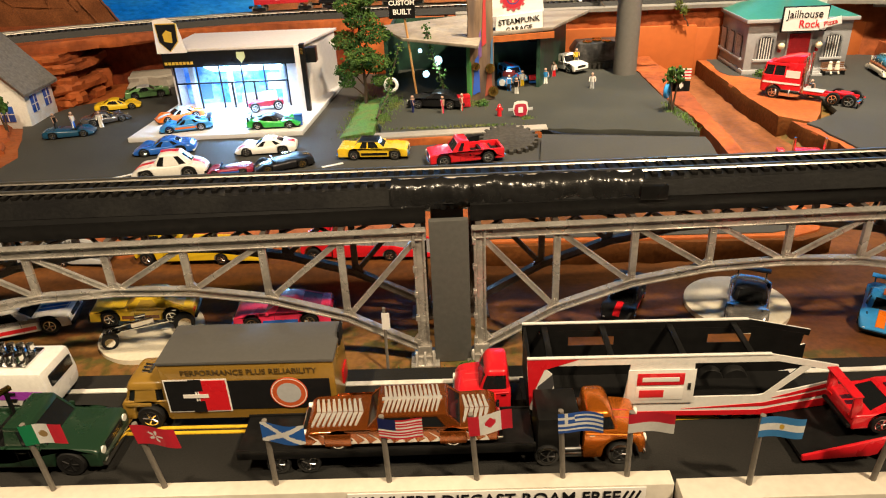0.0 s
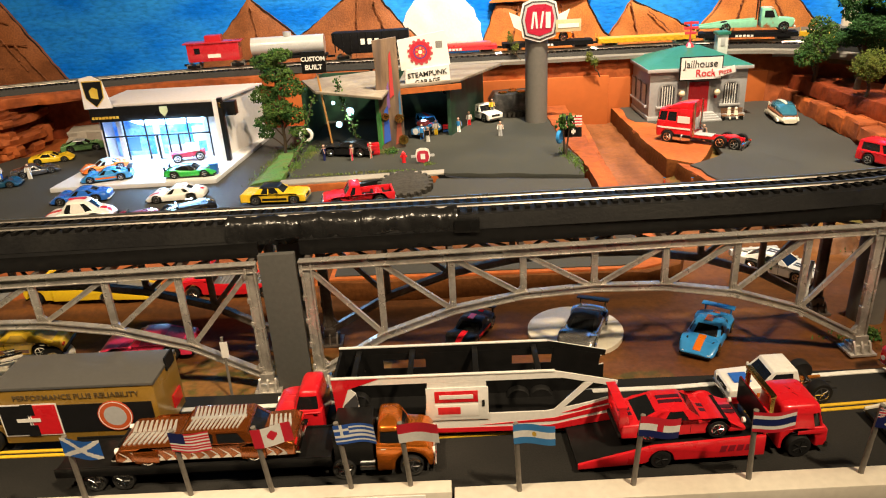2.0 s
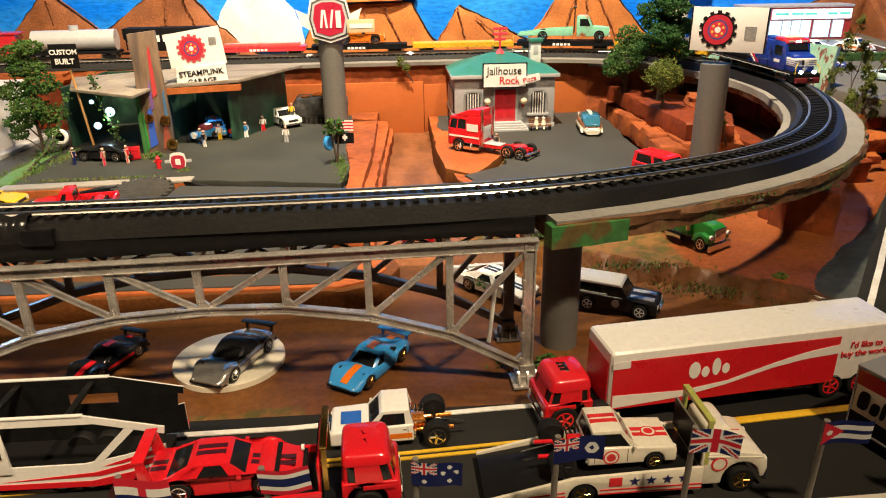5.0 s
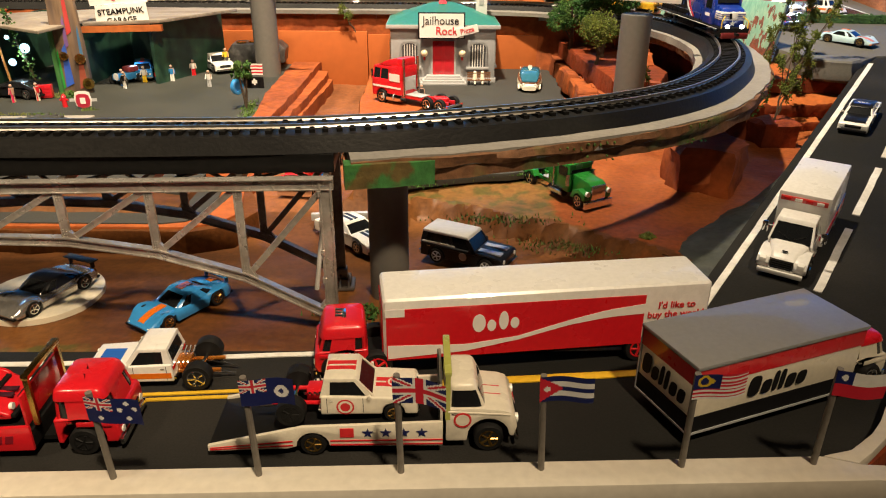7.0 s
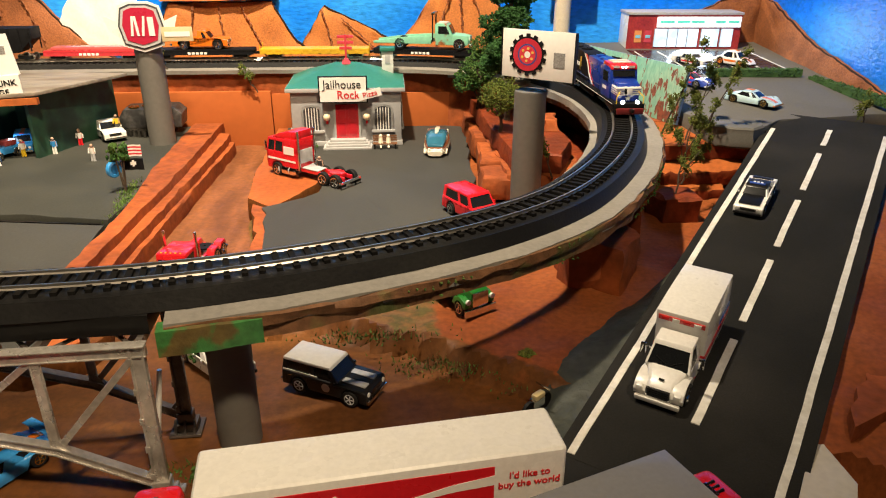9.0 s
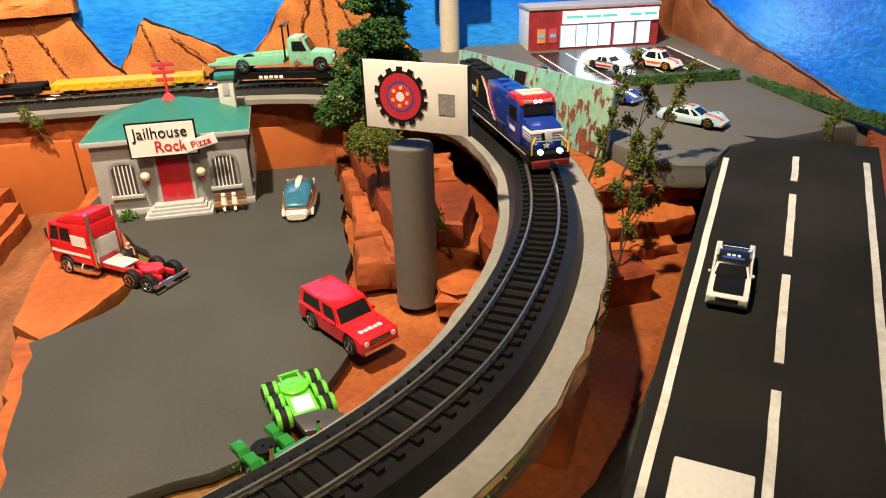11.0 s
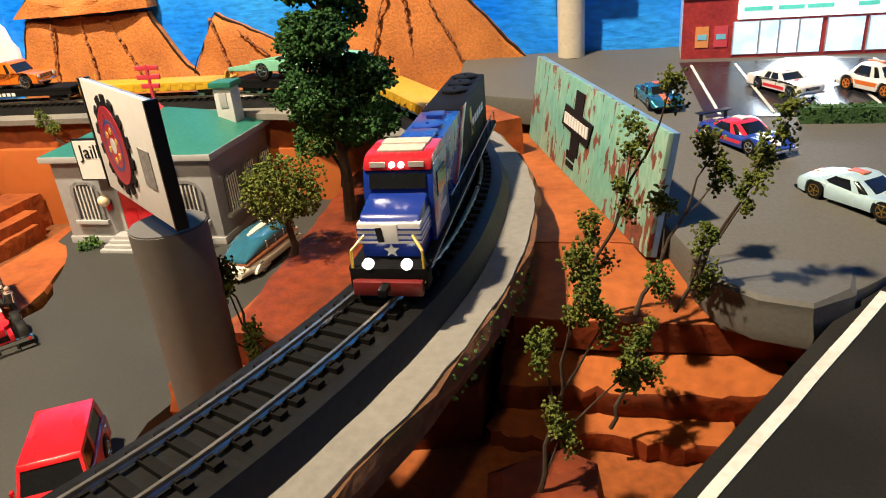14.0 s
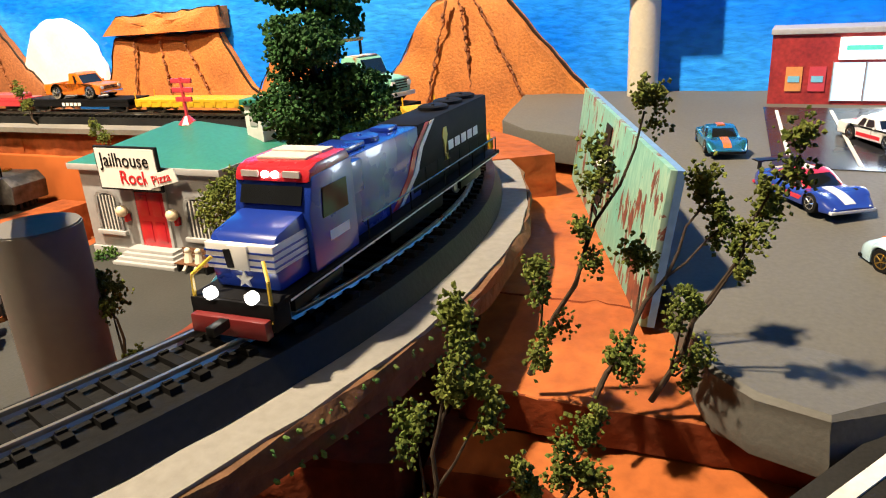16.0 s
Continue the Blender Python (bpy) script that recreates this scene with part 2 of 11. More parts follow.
def one_cyl(name, parent, mat, a, b, r, r2=None, n=12, label=""):
    bm = bmesh.new()
    bm_cyl(bm, a, b, r, r2, n)
    return part(name, bm, mat, parent, label)


def lettering(name, text, size, mat, parent, m, thick=0.02, label="", bold=0.0, shear=0.0, squeeze=1.0):
    """Raised letters in the built-in font, lying in the x, z plane of m and read from -y."""
    cu = bpy.data.curves.new(name, "FONT")
    cu.body, cu.size, cu.extrude, cu.align_x, cu.align_y = text, size * U, thick * U, "CENTER", "CENTER"
    cu.offset, cu.shear, cu.resolution_u = bold * U, shear, 3
    tmp = bpy.data.objects.new(name, cu)
    scene.collection.objects.link(tmp)
    me = bpy.data.meshes.new_from_object(tmp.evaluated_get(bpy.context.evaluated_depsgraph_get()))
    bpy.data.objects.remove(tmp)
    me.materials.clear()
    me.materials.append(mat)
    ob = new(name, me)
    if parent:
        ob.parent = parent
    ob.matrix_local = m @ pose(0, 0, 0, 90) @ Matrix.Diagonal((squeeze, 1, 1, 1))
    return tagged(ob, label)


def lerp_table(table, x):
    if x <= table[0][0]:
        return table[0][1]
    for (a, p), (b, q) in zip(table, table[1:]):
        if x <= b:
            return p + (q - p) * (x - a) / (b - a)
    return table[-1][1]


def smooth01(v):
    v = min(max(v, 0.0), 1.0)
    return v * v * (3 - 2 * v)


def ripple(x, y, s=0.35):
    return noise.noise(Vector((x * s, y * s, 0.7)))


# ---- ground ----


def ramp_s(x, y):
    return (x - 69.63) * 0.607 + (y - 41.95) * 0.795


def ramp_c(x, y):
    return (x - 69.63) * 0.795 - (y - 41.95) * 0.607


def ramp_z(x, y):
    return max(-0.7, 0.08 + 0.146 * ramp_s(x, y))


def upper_z(x, y):
    return 6.85 + 0.077 * (y - 80)


GULLY_EDGE = [(52, 38.2), (60, 41.2), (67, 41.9), (74, 40.2), (84, 39.3), (110, 39.0)]


TERRACE_EDGE = [(43.5, 57.5), (45.3, 54.6), (46.7, 56.0), (50.9, 53.9), (54.7, 51.5), (58.6, 49.3), (61.8, 46.8), (67, 43.5)]


def ground_z(x, y):
    n, c = ripple(x, y), ramp_c(x, y)
    base = -1.3 + 0.15 * n + 0.05 * ripple(x, y, 1.3)
    if c > 5.2:
        return ramp_z(x, y) - 0.75 + 0.2 * n if ramp_s(x, y) > 2 else -3.2
    if c > -6.2:
        return min(ramp_z(x, y) - 0.5, 1.0 + 0.2 * n)
    if x < 30.5:
        bench = 0.5 * smooth01((9 - x) / 3) * smooth01((y - 48.2) / 1.0)
        return base + bench + (2.35 - bench) * smooth01((y - 50.3 - 2.2 * smooth01((8 - x) / 4) - 0.5 * n) / 2.6)
    gully = base + 0.35 * smooth01((y - 50) / 8)
    run = y - lerp_table(TERRACE_EDGE, x) - 0.5 * ripple(x, y, 0.9)
    yard = base + (1.55 + 0.15 * n) * smooth01(run / 0.9 + 0.4) + 0.1 * smooth01((run - 4) / 8)
    return gully + (yard - gully) * smooth01((x - lerp_table(GULLY_EDGE, y)) / 1.2)


def ground_dirt(x, y):
    """Shares of olive scatter, orange plaster and dragged mud; the rest is brown wash."""
    n = ripple(x, y, 0.5)
    if ramp_c(x, y) > 5.2:
        return (0, 1, 0)
    if x < 30.5:
        verge = smooth01(((37.8 if x > 12 else 41.5) + 0.8 * n - y) / 2.4 + 0.5)
        return (verge, smooth01((y - (51.4 if x < 8 else 56.5)) / 1.6 + 0.5), 0)
    gully = smooth01((x - lerp_table(GULLY_EDGE, y)) / 1.4 + 0.5)
    run = y - lerp_table(TERRACE_EDGE, x)
    grassy = smooth01((run - 0.2) / 1.2) * smooth01((58.5 - x) / 4) * gully
    return (max(grassy, smooth01((38.2 - y) / 1.8)), max(smooth01((run - 0.4) / 1.6) * gully, 0.35 * smooth01((x - 57) / 5)), (1 - gully) * smooth01((y - 55) / 3))


def ground_material():
    """Painted plaster whose washes meet in ragged, dry-brushed borders."""
    m = bpy.data.materials.new("painted desert ground")
    m.use_nodes = True
    t, bsdf = m.node_tree, m.node_tree.nodes["Principled BSDF"]
    add, link = t.nodes.new, t.links.new
    src = add("ShaderNodeTexCoord").outputs["Object"]

    def cloud(scale, detail=5, stretch=None):
        n = add("ShaderNodeTexNoise")
        n.inputs["Scale"].default_value, n.inputs["Detail"].default_value = scale, detail
        if stretch:
            mp = add("ShaderNodeMapping")
            mp.inputs["Scale"].default_value = stretch
            link(src, mp.inputs["Vector"])
            link(mp.outputs["Vector"], n.inputs["Vector"])
        else:
            link(src, n.inputs["Vector"])
        return n.outputs["Fac"]

    def blend(fac, a, b):
        mix = add("ShaderNodeMix")
        mix.data_type = "RGBA"
        for i, v in ((0, fac), (6, a), (7, b)):
            if isinstance(v, tuple):
                mix.inputs[i].default_value = (*v, 1)
            else:
                link(v, mix.inputs[i])
        return mix.outputs[2]

    def ramp(v, lo, hi):
        r = add("ShaderNodeMapRange")
        r.inputs["From Min"].default_value, r.inputs["From Max"].default_value = lo, hi
        link(v, r.inputs["Value"])
        return r.outputs["Result"]

    broad, rag, fine, drag = cloud(11), cloud(75, 8), cloud(240, 4), cloud(30, 5, (1.6, 0.3, 1))
    stroke = cloud(34, 4, (0.35, 1.6, 1))
    split = add("ShaderNodeSeparateColor")
    share = add("ShaderNodeAttribute")
    share.attribute_name = "dirt"
    link(share.outputs["Color"], split.inputs["Color"])
    colour = blend(ramp(stroke, 0.35, 0.65), (0.135, 0.05, 0.013), (0.082, 0.03, 0.008))
    colour = blend(ramp(broad, 0.52, 0.7), colour, (0.17, 0.068, 0.018))
    washes = (("Green", blend(ramp(broad, 0.4, 0.62), (0.31, 0.09, 0.024), (0.22, 0.056, 0.015))), ("Red", blend(ramp(rag, 0.46, 0.6), (0.18, 0.088, 0.026), (0.085, 0.07, 0.017))), ("Blue", blend(ramp(drag, 0.38, 0.62), (0.23, 0.085, 0.032), (0.14, 0.052, 0.02))))
    for name, wash in washes:
        edge = add("ShaderNodeMath")
        edge.operation = "MULTIPLY_ADD"
        link(rag, edge.inputs[0])
        edge.inputs[1].default_value = 0.9
        link(split.outputs[name], edge.inputs[2])
        colour = blend(ramp(edge.outputs[0], 0.86, 1.04), colour, wash)
    tone = add("ShaderNodeHueSaturation")
    link(colour, tone.inputs["Color"])
    span = add("ShaderNodeMapRange")
    span.inputs["From Min"].default_value, span.inputs["From Max"].default_value = 0.3, 0.7
    span.inputs["To Min"].default_value, span.inputs["To Max"].default_value = 0.78, 1.22
    link(fine, span.inputs["Value"])
    link(span.outputs["Result"], tone.inputs["Value"])
    link(tone.outputs["Color"], bsdf.inputs["Base Color"])
    gloss = ramp(stroke, 0.2, 0.8)
    sheen = add("ShaderNodeMapRange")
    sheen.inputs["To Min"].default_value, sheen.inputs["To Max"].default_value = 0.42, 0.66
    link(gloss, sheen.inputs["Value"])
    link(sheen.outputs["Result"], bsdf.inputs["Roughness"])
    bsdf.inputs["Specular IOR Level"].default_value = 0.25
    relief = add("ShaderNodeBump")
    relief.inputs["Strength"].default_value, relief.inputs["Distance"].default_value = 0.55, 0.0011
    link(rag, relief.inputs["Height"])
    link(relief.outputs["Normal"], bsdf.inputs["Normal"])
    return m


bm = bmesh.new()
NX, NY, STEP = 376, 166, 0.5
dirt = bm.verts.layers.float_color.new("dirt")
rows = []
for j in range(NY):
    row = []
    for i in range(NX):
        x, y = -76 + i * STEP, 35.2 + j * STEP
        v = bm.verts.new((x, y, ground_z(x, y)))
        v[dirt] = (*ground_dirt(x, y), 1)
        row.append(v)
    rows.append(row)
for j in range(NY - 1):
    for i in range(NX - 1):
        bm.faces.new((rows[j][i], rows[j][i + 1], rows[j + 1][i + 1], rows[j + 1][i]))
ground = part("ground", bm, ground_material(), label="painted orange and brown plaster desert ground of the layout")
tagged(ground, category="ground", kind="structure")


def slab(name, pts, z0, z1, mat, label, category, kind="structure", bevel=0.08, parent=None):
    bm = bmesh.new()
    bm_prism(bm, pts, z0, z1)
    ob = part(name, bm, mat, parent, label, bevel)
    return tagged(ob, category=category, kind=kind) if not parent else ob


def jagged(pts, spacing=1.2, amount=0.18, seed=0):
    """A polygon with its sides broken into short uneven steps."""
    rnd = random.Random(seed)
    out = []
    for (ax, ay), (bx, by) in zip(pts, pts[1:] + pts[:1]):
        n = max(1, int(math.hypot(bx - ax, by - ay) / spacing))
        for k in range(n):
            t = k / n
            out.append((ax + (bx - ax) * t + rnd.uniform(-amount, amount), ay + (by - ay) * t + rnd.uniform(-amount, amount)))
    return out


def rock(name, pts, z0, z1, mat, parent=None, seed=0, rough=0.22, label=""):
    """A rock slab with uneven, bulging sides."""
    rnd = random.Random(seed)
    loop = jagged(pts, 1.1, rough * 0.6, seed)
    cx, cy = sum(p[0] for p in loop) / len(loop), sum(p[1] for p in loop) / len(loop)
    bm = bmesh.new()
    rings = []
    for k, inset in ((0, 0.0), (0.3, -0.12), (0.65, 0.0), (0.9, 0.05), (1.0, 0.22)):
        ring = []
        for x, y in loop:
            d = math.hypot(x - cx, y - cy) or 1
            s = 1 - (inset + rnd.uniform(-rough, rough) * 0.6) / d
            ring.append((cx + (x - cx) * s, cy + (y - cy) * s, z0 + (z1 - z0) * k + rnd.uniform(-0.05, 0.05)))
        rings.append(ring)
    bm_loft(bm, rings)
    return part(name, bm, mat, parent, label, sharp=28)


# asphalt yards of the upper level
slab("car_lot", jagged([(-38, 60), (-32, 55.2), (29.5, 54.6), (30.4, 62), (30.0, 72), (28.6, 78), (28.9, 101), (-32, 101), (-34, 95), (-42, 89), (-44.5, 81), (-38.5, 70)], 3, 0.25, 2), 0.6, 1.2, ASPHALT, "dark grey painted asphalt car lot", "parking lot")
slab("lower_bank", jagged([(6.0, 49.5), (31.5, 49.5), (34.0, 50.6), (35.4, 53), (33.8, 57.5), (6.0, 57.5)], 1.5, 0.2, 8), -1.4, 0.32, BROWN_DIRT, "brown plaster bank behind the bridge", "rock bank")
slab("lower_lot_edge", [(6.6, 49.9), (31.2, 49.9), (33.2, 50.8), (34.3, 52.6), (33.4, 57), (6.6, 57)], 0.2, 0.5, ORANGE_DIRT, "orange painted rim of the lower lot", "kerb", bevel=0.1)
slab("lower_lot", [(7.0, 50.3), (29.6, 50.3), (31.0, 50.7), (31.9, 51.6), (32.2, 53), (31.8, 56.8), (7.0, 56.8)], 0.45, 0.6, ASPHALT, "grey painted lower lot behind the bridge", "parking lot", bevel=0.05)
slab("jail_yard", jagged([(45.1, 56.6), (50, 58.4), (56.5, 60.3), (60.6, 67.4), (62.2, 82.6), (63, 106), (40.4, 106), (40.4, 94), (44.5, 90), (47.2, 84), (46.6, 77), (42, 73.6), (43, 66)], 1.6, 0.3, 5), 0.6, 1.25, ASPHALT, "dark grey painted asphalt yard round the jailhouse", "parking lot")
slab("garage_platform", jagged([(-1.3, 70.7), (15, 72.0), (22, 70.9), (29.6, 69.4), (30.6, 75), (29.6, 80), (29.2, 101), (-2.4, 101), (-2.6, 80)], 1.4, 0.22, 9), 1.0, 2.0, PLATFORM, "raised dark asphalt platform with a broken front edge", "platform")
rock("platform_fascia", [(-1.9, 69.7), (14.8, 71.2), (14.8, 71.9), (-1.7, 70.7)], 1.0, 1.9, ORANGE_DIRT, label="orange plaster face below the platform kerb")["kind"] = "structure"
slab("kerb", [(-2.0, 70.0), (15.4, 71.4), (15.4, 72.9), (-2.0, 71.6)], 1.9, 2.14, CONCRETE, "pale worn concrete kerb strip", "kerb", bevel=0.06)
bm = bmesh.new()
rings = []
for k in range(12):
    y = 61.0 + 0.82 * k
    z = 1.18 + 0.78 * smooth01((y - 61.5) / 7.5)
    rings.append([(13.6 + 0.1 * k, y, 0.9), (29.9, y - 0.18 * k, 0.9), (29.9, y - 0.18 * k, z), (13.6 + 0.1 * k, y + 0.02 * k, z if k else 1.19)])
bm_loft(bm, rings)
tagged(part("lot_ramp", bm, ASPHALT, label="dark asphalt rising gently to the platform"), category="parking lot", kind="structure")
bm = bmesh.new()
back_edge = [(5.8, 68.9), (8.5, 72.0), (11.3, 72.8), (14.6, 71.9), (17.8, 70.9), (21.4, 70.3), (25, 69.8), (29.2, 69.2)]
front_edge = [(5.8, 68.6), (8.6, 70.4), (11.5, 71.0), (14.6, 71.4), (17.8, 70.68), (21.4, 70.1), (25, 69.62), (29.2, 69.05)]
run = [5.8 + k * 0.6 for k in range(40)]
hole = [(x, lerp_table(back_edge, x) + 0.12 * ripple(x * 2.3, 4.0, 1.0)) for x in run] + [(x, lerp_table(front_edge, x) + 0.1 * ripple(x * 2.1, 8.0, 1.0)) for x in run[::-1]]
# solid black wedge over the lit step, in place of a crack's shade
bm_prism(bm, hole, 1.15, lambda x, y: 2.03 if x < 15.5 else 1.7)
tagged(part("crack_filler", bm, BLACK, label="jagged black wedge standing in for a crack across the asphalt"), category="crack", kind="structure")

# gully walls
bank = thing("terraced_bank", 0, 0, 0, label="orange terraced plaster bank of three rock steps beside the gully", category="rock bank", kind="structure")
rock("rock_step", [(30.3, 58), (31.6, 58), (31.8, 66), (32.4, 80), (32.4, 102), (28.9, 102), (29.3, 82), (30.1, 76), (30.5, 71)], -1, 2.15, CLIFF, bank, 11, 0.14)
rock("rock_step", [(31.2, 57.6), (32.6, 57.6), (32.8, 66), (33.3, 80), (33.9, 97), (33.6, 100), (31.6, 100)], -1.2, 1.35, CLIFF, bank, 12, 0.14)
rock("rock_step", [(32.2, 57.6), (33.2, 57.6), (33.3, 66), (33.7, 80), (34.4, 97), (34.2, 99), (32.8, 99)], -1.2, 0.5, CLIFF, bank, 13, 0.12)
gully = thing("gully_wall", 0, 0, 0, label="low orange plaster edge between the gully and the jail yard", category="retaining wall", kind="structure")
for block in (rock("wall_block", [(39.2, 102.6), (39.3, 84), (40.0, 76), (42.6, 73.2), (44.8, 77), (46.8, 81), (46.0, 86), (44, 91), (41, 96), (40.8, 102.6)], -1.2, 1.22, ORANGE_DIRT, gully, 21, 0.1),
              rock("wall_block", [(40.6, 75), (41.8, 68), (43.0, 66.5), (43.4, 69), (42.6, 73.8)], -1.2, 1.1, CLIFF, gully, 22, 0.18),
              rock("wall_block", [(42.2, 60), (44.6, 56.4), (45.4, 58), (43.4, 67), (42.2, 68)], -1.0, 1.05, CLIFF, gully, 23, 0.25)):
    # side faces are darker brown than the orange tops
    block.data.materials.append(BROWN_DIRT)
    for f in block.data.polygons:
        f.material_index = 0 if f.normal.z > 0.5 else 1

# back retaining wall and the stone course that carries the far track
back = thing("back_retaining_wall", 0, 0, 0, label="smooth orange board wall with a course of rough rock blocks above", category="retaining wall", kind="structure")
one_box("board", back, WALL_ORANGE, -8.5, 16.0, 102.0, 102.9, -1.2, 6.3, 0.08)
one_box("board", back, WALL_ORANGE, 16.05, 38.6, 102.2, 103.1, -1.2, 6.0, 0.08)
one_box("board", back, WALL_ORANGE, 38.65, 63.0, 102.6, 103.4, -1.2, 5.6, 0.08)
rnd = random.Random(4)
x = -30.0
while x < 66:
    w = rnd.uniform(5.5, 8.5)
    rock("rock_block", [(x + 0.06, 102.9), (x + w - 0.06, 102.9), (x + w - 0.06, 106.6), (x + 0.06, 106.6)], 5.6, 8.45 + rnd.uniform(-0.25, 0.1), CLIFF, back, int(x * 7) + 400, 0.16)
    x += w
one_box("footing", back, RED_ROCK, -34, 66, 103.6, 116, -1.5, 5.7, 0.1)

# layered cliff on the left with its shaded hollow
cliff = thing("layered_cliff", 0, 0, 0, label="layered red brown rock cliff with a dark hollow", category="rock cliff", kind="structure")
for k in range(6):
    z = 0.4 + k * 1.15
    out = (0.9, 0.2, 1.0, 0.0, 0.7, -0.6)[k]
    rock("rock_layer", [(-64, 88.4), (-51, 88.2 + 0.2 * k), (-44.6 + out, 87.8 + 0.4 * k), (-43.0 + out + rnd.uniform(-0.6, 0.4), 91), (-42.4 + out * 1.4 + rnd.uniform(-0.6, 0.6), 95.5), (-42.6 + out, 99), (-43, 106), (-64, 106)], z, z + 1.12, CLIFF if k % 3 else RED_ROCK, cliff, 50 + k, 0.5)
for k, (x, y, w, h) in enumerate(((-43.6, 89.4, 1.6, 0.9), (-43.0, 90.4, 1.8, 1.3), (-42.4, 94.0, 1.5, 1.0), (-43.4, 90.8, 1.4, 2.4), (-42.6, 96.5, 1.8, 2.2))):
    rock("boulder", [(x - w, y - w * 0.6), (x + w * 0.8, y - w * 0.5), (x + w, y + w * 0.5), (x - w, y + w * 0.8)], 0.6 + h * 0.5, 0.8 + h * 1.5, CLIFF, cliff, 70 + k, 0.4)
rock("rock_layer", [(-44, 99.5), (-36, 101.5), (-9, 102), (-9, 106), (-44, 106)], 0.4, 7.2, RED_ROCK, cliff, 76, 0.3)
rock("rock_layer", [(-62, 84), (-52, 88), (-42, 93.5), (-30, 98.5), (-8, 100.5), (-8, 106), (-62, 106)], 7.2, 8.5, CLIFF, cliff, 60, 0.3)
rock("boulder", [(-38, 96), (-33, 97), (-31, 99), (-33, 101), (-39, 100)], 1.0, 2.9, CONCRETE, cliff, 61, 0.5, "pale grey boulder")
rock("rock_layer", [(-12, 101), (-8, 100), (-8, 103), (-12, 104)], 1, 7.4, RED_ROCK, cliff, 62, 0.3)
rock("rock_layer", [(-47, 71), (-41, 71.5), (-46, 82), (-52, 84), (-64, 80), (-64, 66)], -1, 1.5, CLIFF, cliff, 63, 0.4)

# rock shelf with trees, right of the jail yard
shelf = thing("rock_shelf", 0, 0, 0, label="orange rock shelf of stacked flat slabs under the trees", category="rock shelf", kind="structure")
edge = [(61.2, 69.5), (62.2, 75), (62.4, 79.6), (62.9, 84), (63.0, 88.5), (62.9, 93), (62.8, 97.5), (62.8, 102)]
for k, ((ax, ay), (bx, by)) in enumerate(zip(edge[1:], edge[2:])):
    rock("shelf_block", [(ax, ay + 0.15), (bx, by - 0.15), (bx + 4, by - 0.15), (ax + 4, ay + 0.15)], 0.9, 3.0 + 0.25 * (k % 2), CLIFF, shelf, 80 + k, 0.2)
rock("shelf_slab", [(65.2, 76.6), (69.5, 75.2), (71.6, 80), (71.4, 90), (69, 99), (65.5, 103.5), (63.6, 103.5), (64.2, 88)], 3.3, 5.2, RED_ROCK, shelf, 90, 0.2)
rock("shelf_slab", [(64.6, 75.2), (70.5, 74), (72.5, 80), (72, 92), (68, 102), (64, 102)], 0.9, 3.3, CLIFF, shelf, 91, 0.3)
rock("boulder", [(66.8, 70.6), (69.6, 68.6), (71.2, 71), (70.6, 74), (67.4, 74)], 0.9, 2.6, CLIFF, shelf, 92, 0.5)
rock("boulder", [(68.4, 84), (71.2, 83.6), (71.4, 87), (69, 87.5)], 4.8, 6.4, CLIFF, shelf, 93, 0.4)

# ledge and rocks between the curve and the ramp
ledge = thing("orange_ledge", 0, 0, 0, label="orange plaster ledge with cracked rock front", category="rock ledge", kind="structure")
def foam_slab(pts, z0, top, seed, rough=0.07, proud=0.0):
    """A cut foam sheet: crisp orange painted top over chipped sides with upright cracks; the sides' dark red also
    stands in for shade.
    """
    rnd = random.Random(seed)
    loop = jagged(pts, 0.45, rough, seed)
    cx, cy = sum(p[0] for p in loop) / len(loop), sum(p[1] for p in loop) / len(loop)
    nick = [0.22 if rnd.random() < 0.07 else 0.0 for p in loop]
    bm = bmesh.new()
    rings = []
    for t, inset in ((0, proud), (0.3, proud * 0.6), (0.6, 0.0), (0.85, 0.0), (0.97, 0.02), (1.0, 0.07)):
        ring = []
        for (x, y), cut in zip(loop, nick):
            d = math.hypot(x - cx, y - cy) or 1
            k = 1 - (inset + cut * (0.4 + 0.6 * t) + 0.09 * noise.noise(Vector((x * 1.4, y * 1.4, t * 3 + seed))) * (t < 0.95)) / d
            px, py = cx + (x - cx) * k, cy + (y - cy) * k
            ring.append((px, py, z0 + (top(px, py) - z0) * t))
        rings.append(ring)
    bm_loft(bm, rings)
    ob = part("rock_slab", bm, ORANGE_DIRT, ledge, sharp=28)
    # side faces get a darker red, partly to hold shade in the colour
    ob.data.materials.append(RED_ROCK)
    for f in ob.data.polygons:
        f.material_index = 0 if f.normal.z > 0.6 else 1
    return ob


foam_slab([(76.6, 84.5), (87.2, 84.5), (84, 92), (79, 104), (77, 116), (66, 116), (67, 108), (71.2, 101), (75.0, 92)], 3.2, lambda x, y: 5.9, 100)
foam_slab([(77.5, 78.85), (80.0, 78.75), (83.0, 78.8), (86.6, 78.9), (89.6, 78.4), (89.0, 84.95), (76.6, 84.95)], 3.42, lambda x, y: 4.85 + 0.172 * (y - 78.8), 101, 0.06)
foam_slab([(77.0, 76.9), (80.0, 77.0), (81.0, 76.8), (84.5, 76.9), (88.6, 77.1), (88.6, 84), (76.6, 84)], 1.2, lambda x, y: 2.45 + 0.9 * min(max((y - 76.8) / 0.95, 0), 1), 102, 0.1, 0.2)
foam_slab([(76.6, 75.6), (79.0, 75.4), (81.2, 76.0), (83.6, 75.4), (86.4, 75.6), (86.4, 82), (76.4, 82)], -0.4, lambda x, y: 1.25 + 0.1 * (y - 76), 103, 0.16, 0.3)
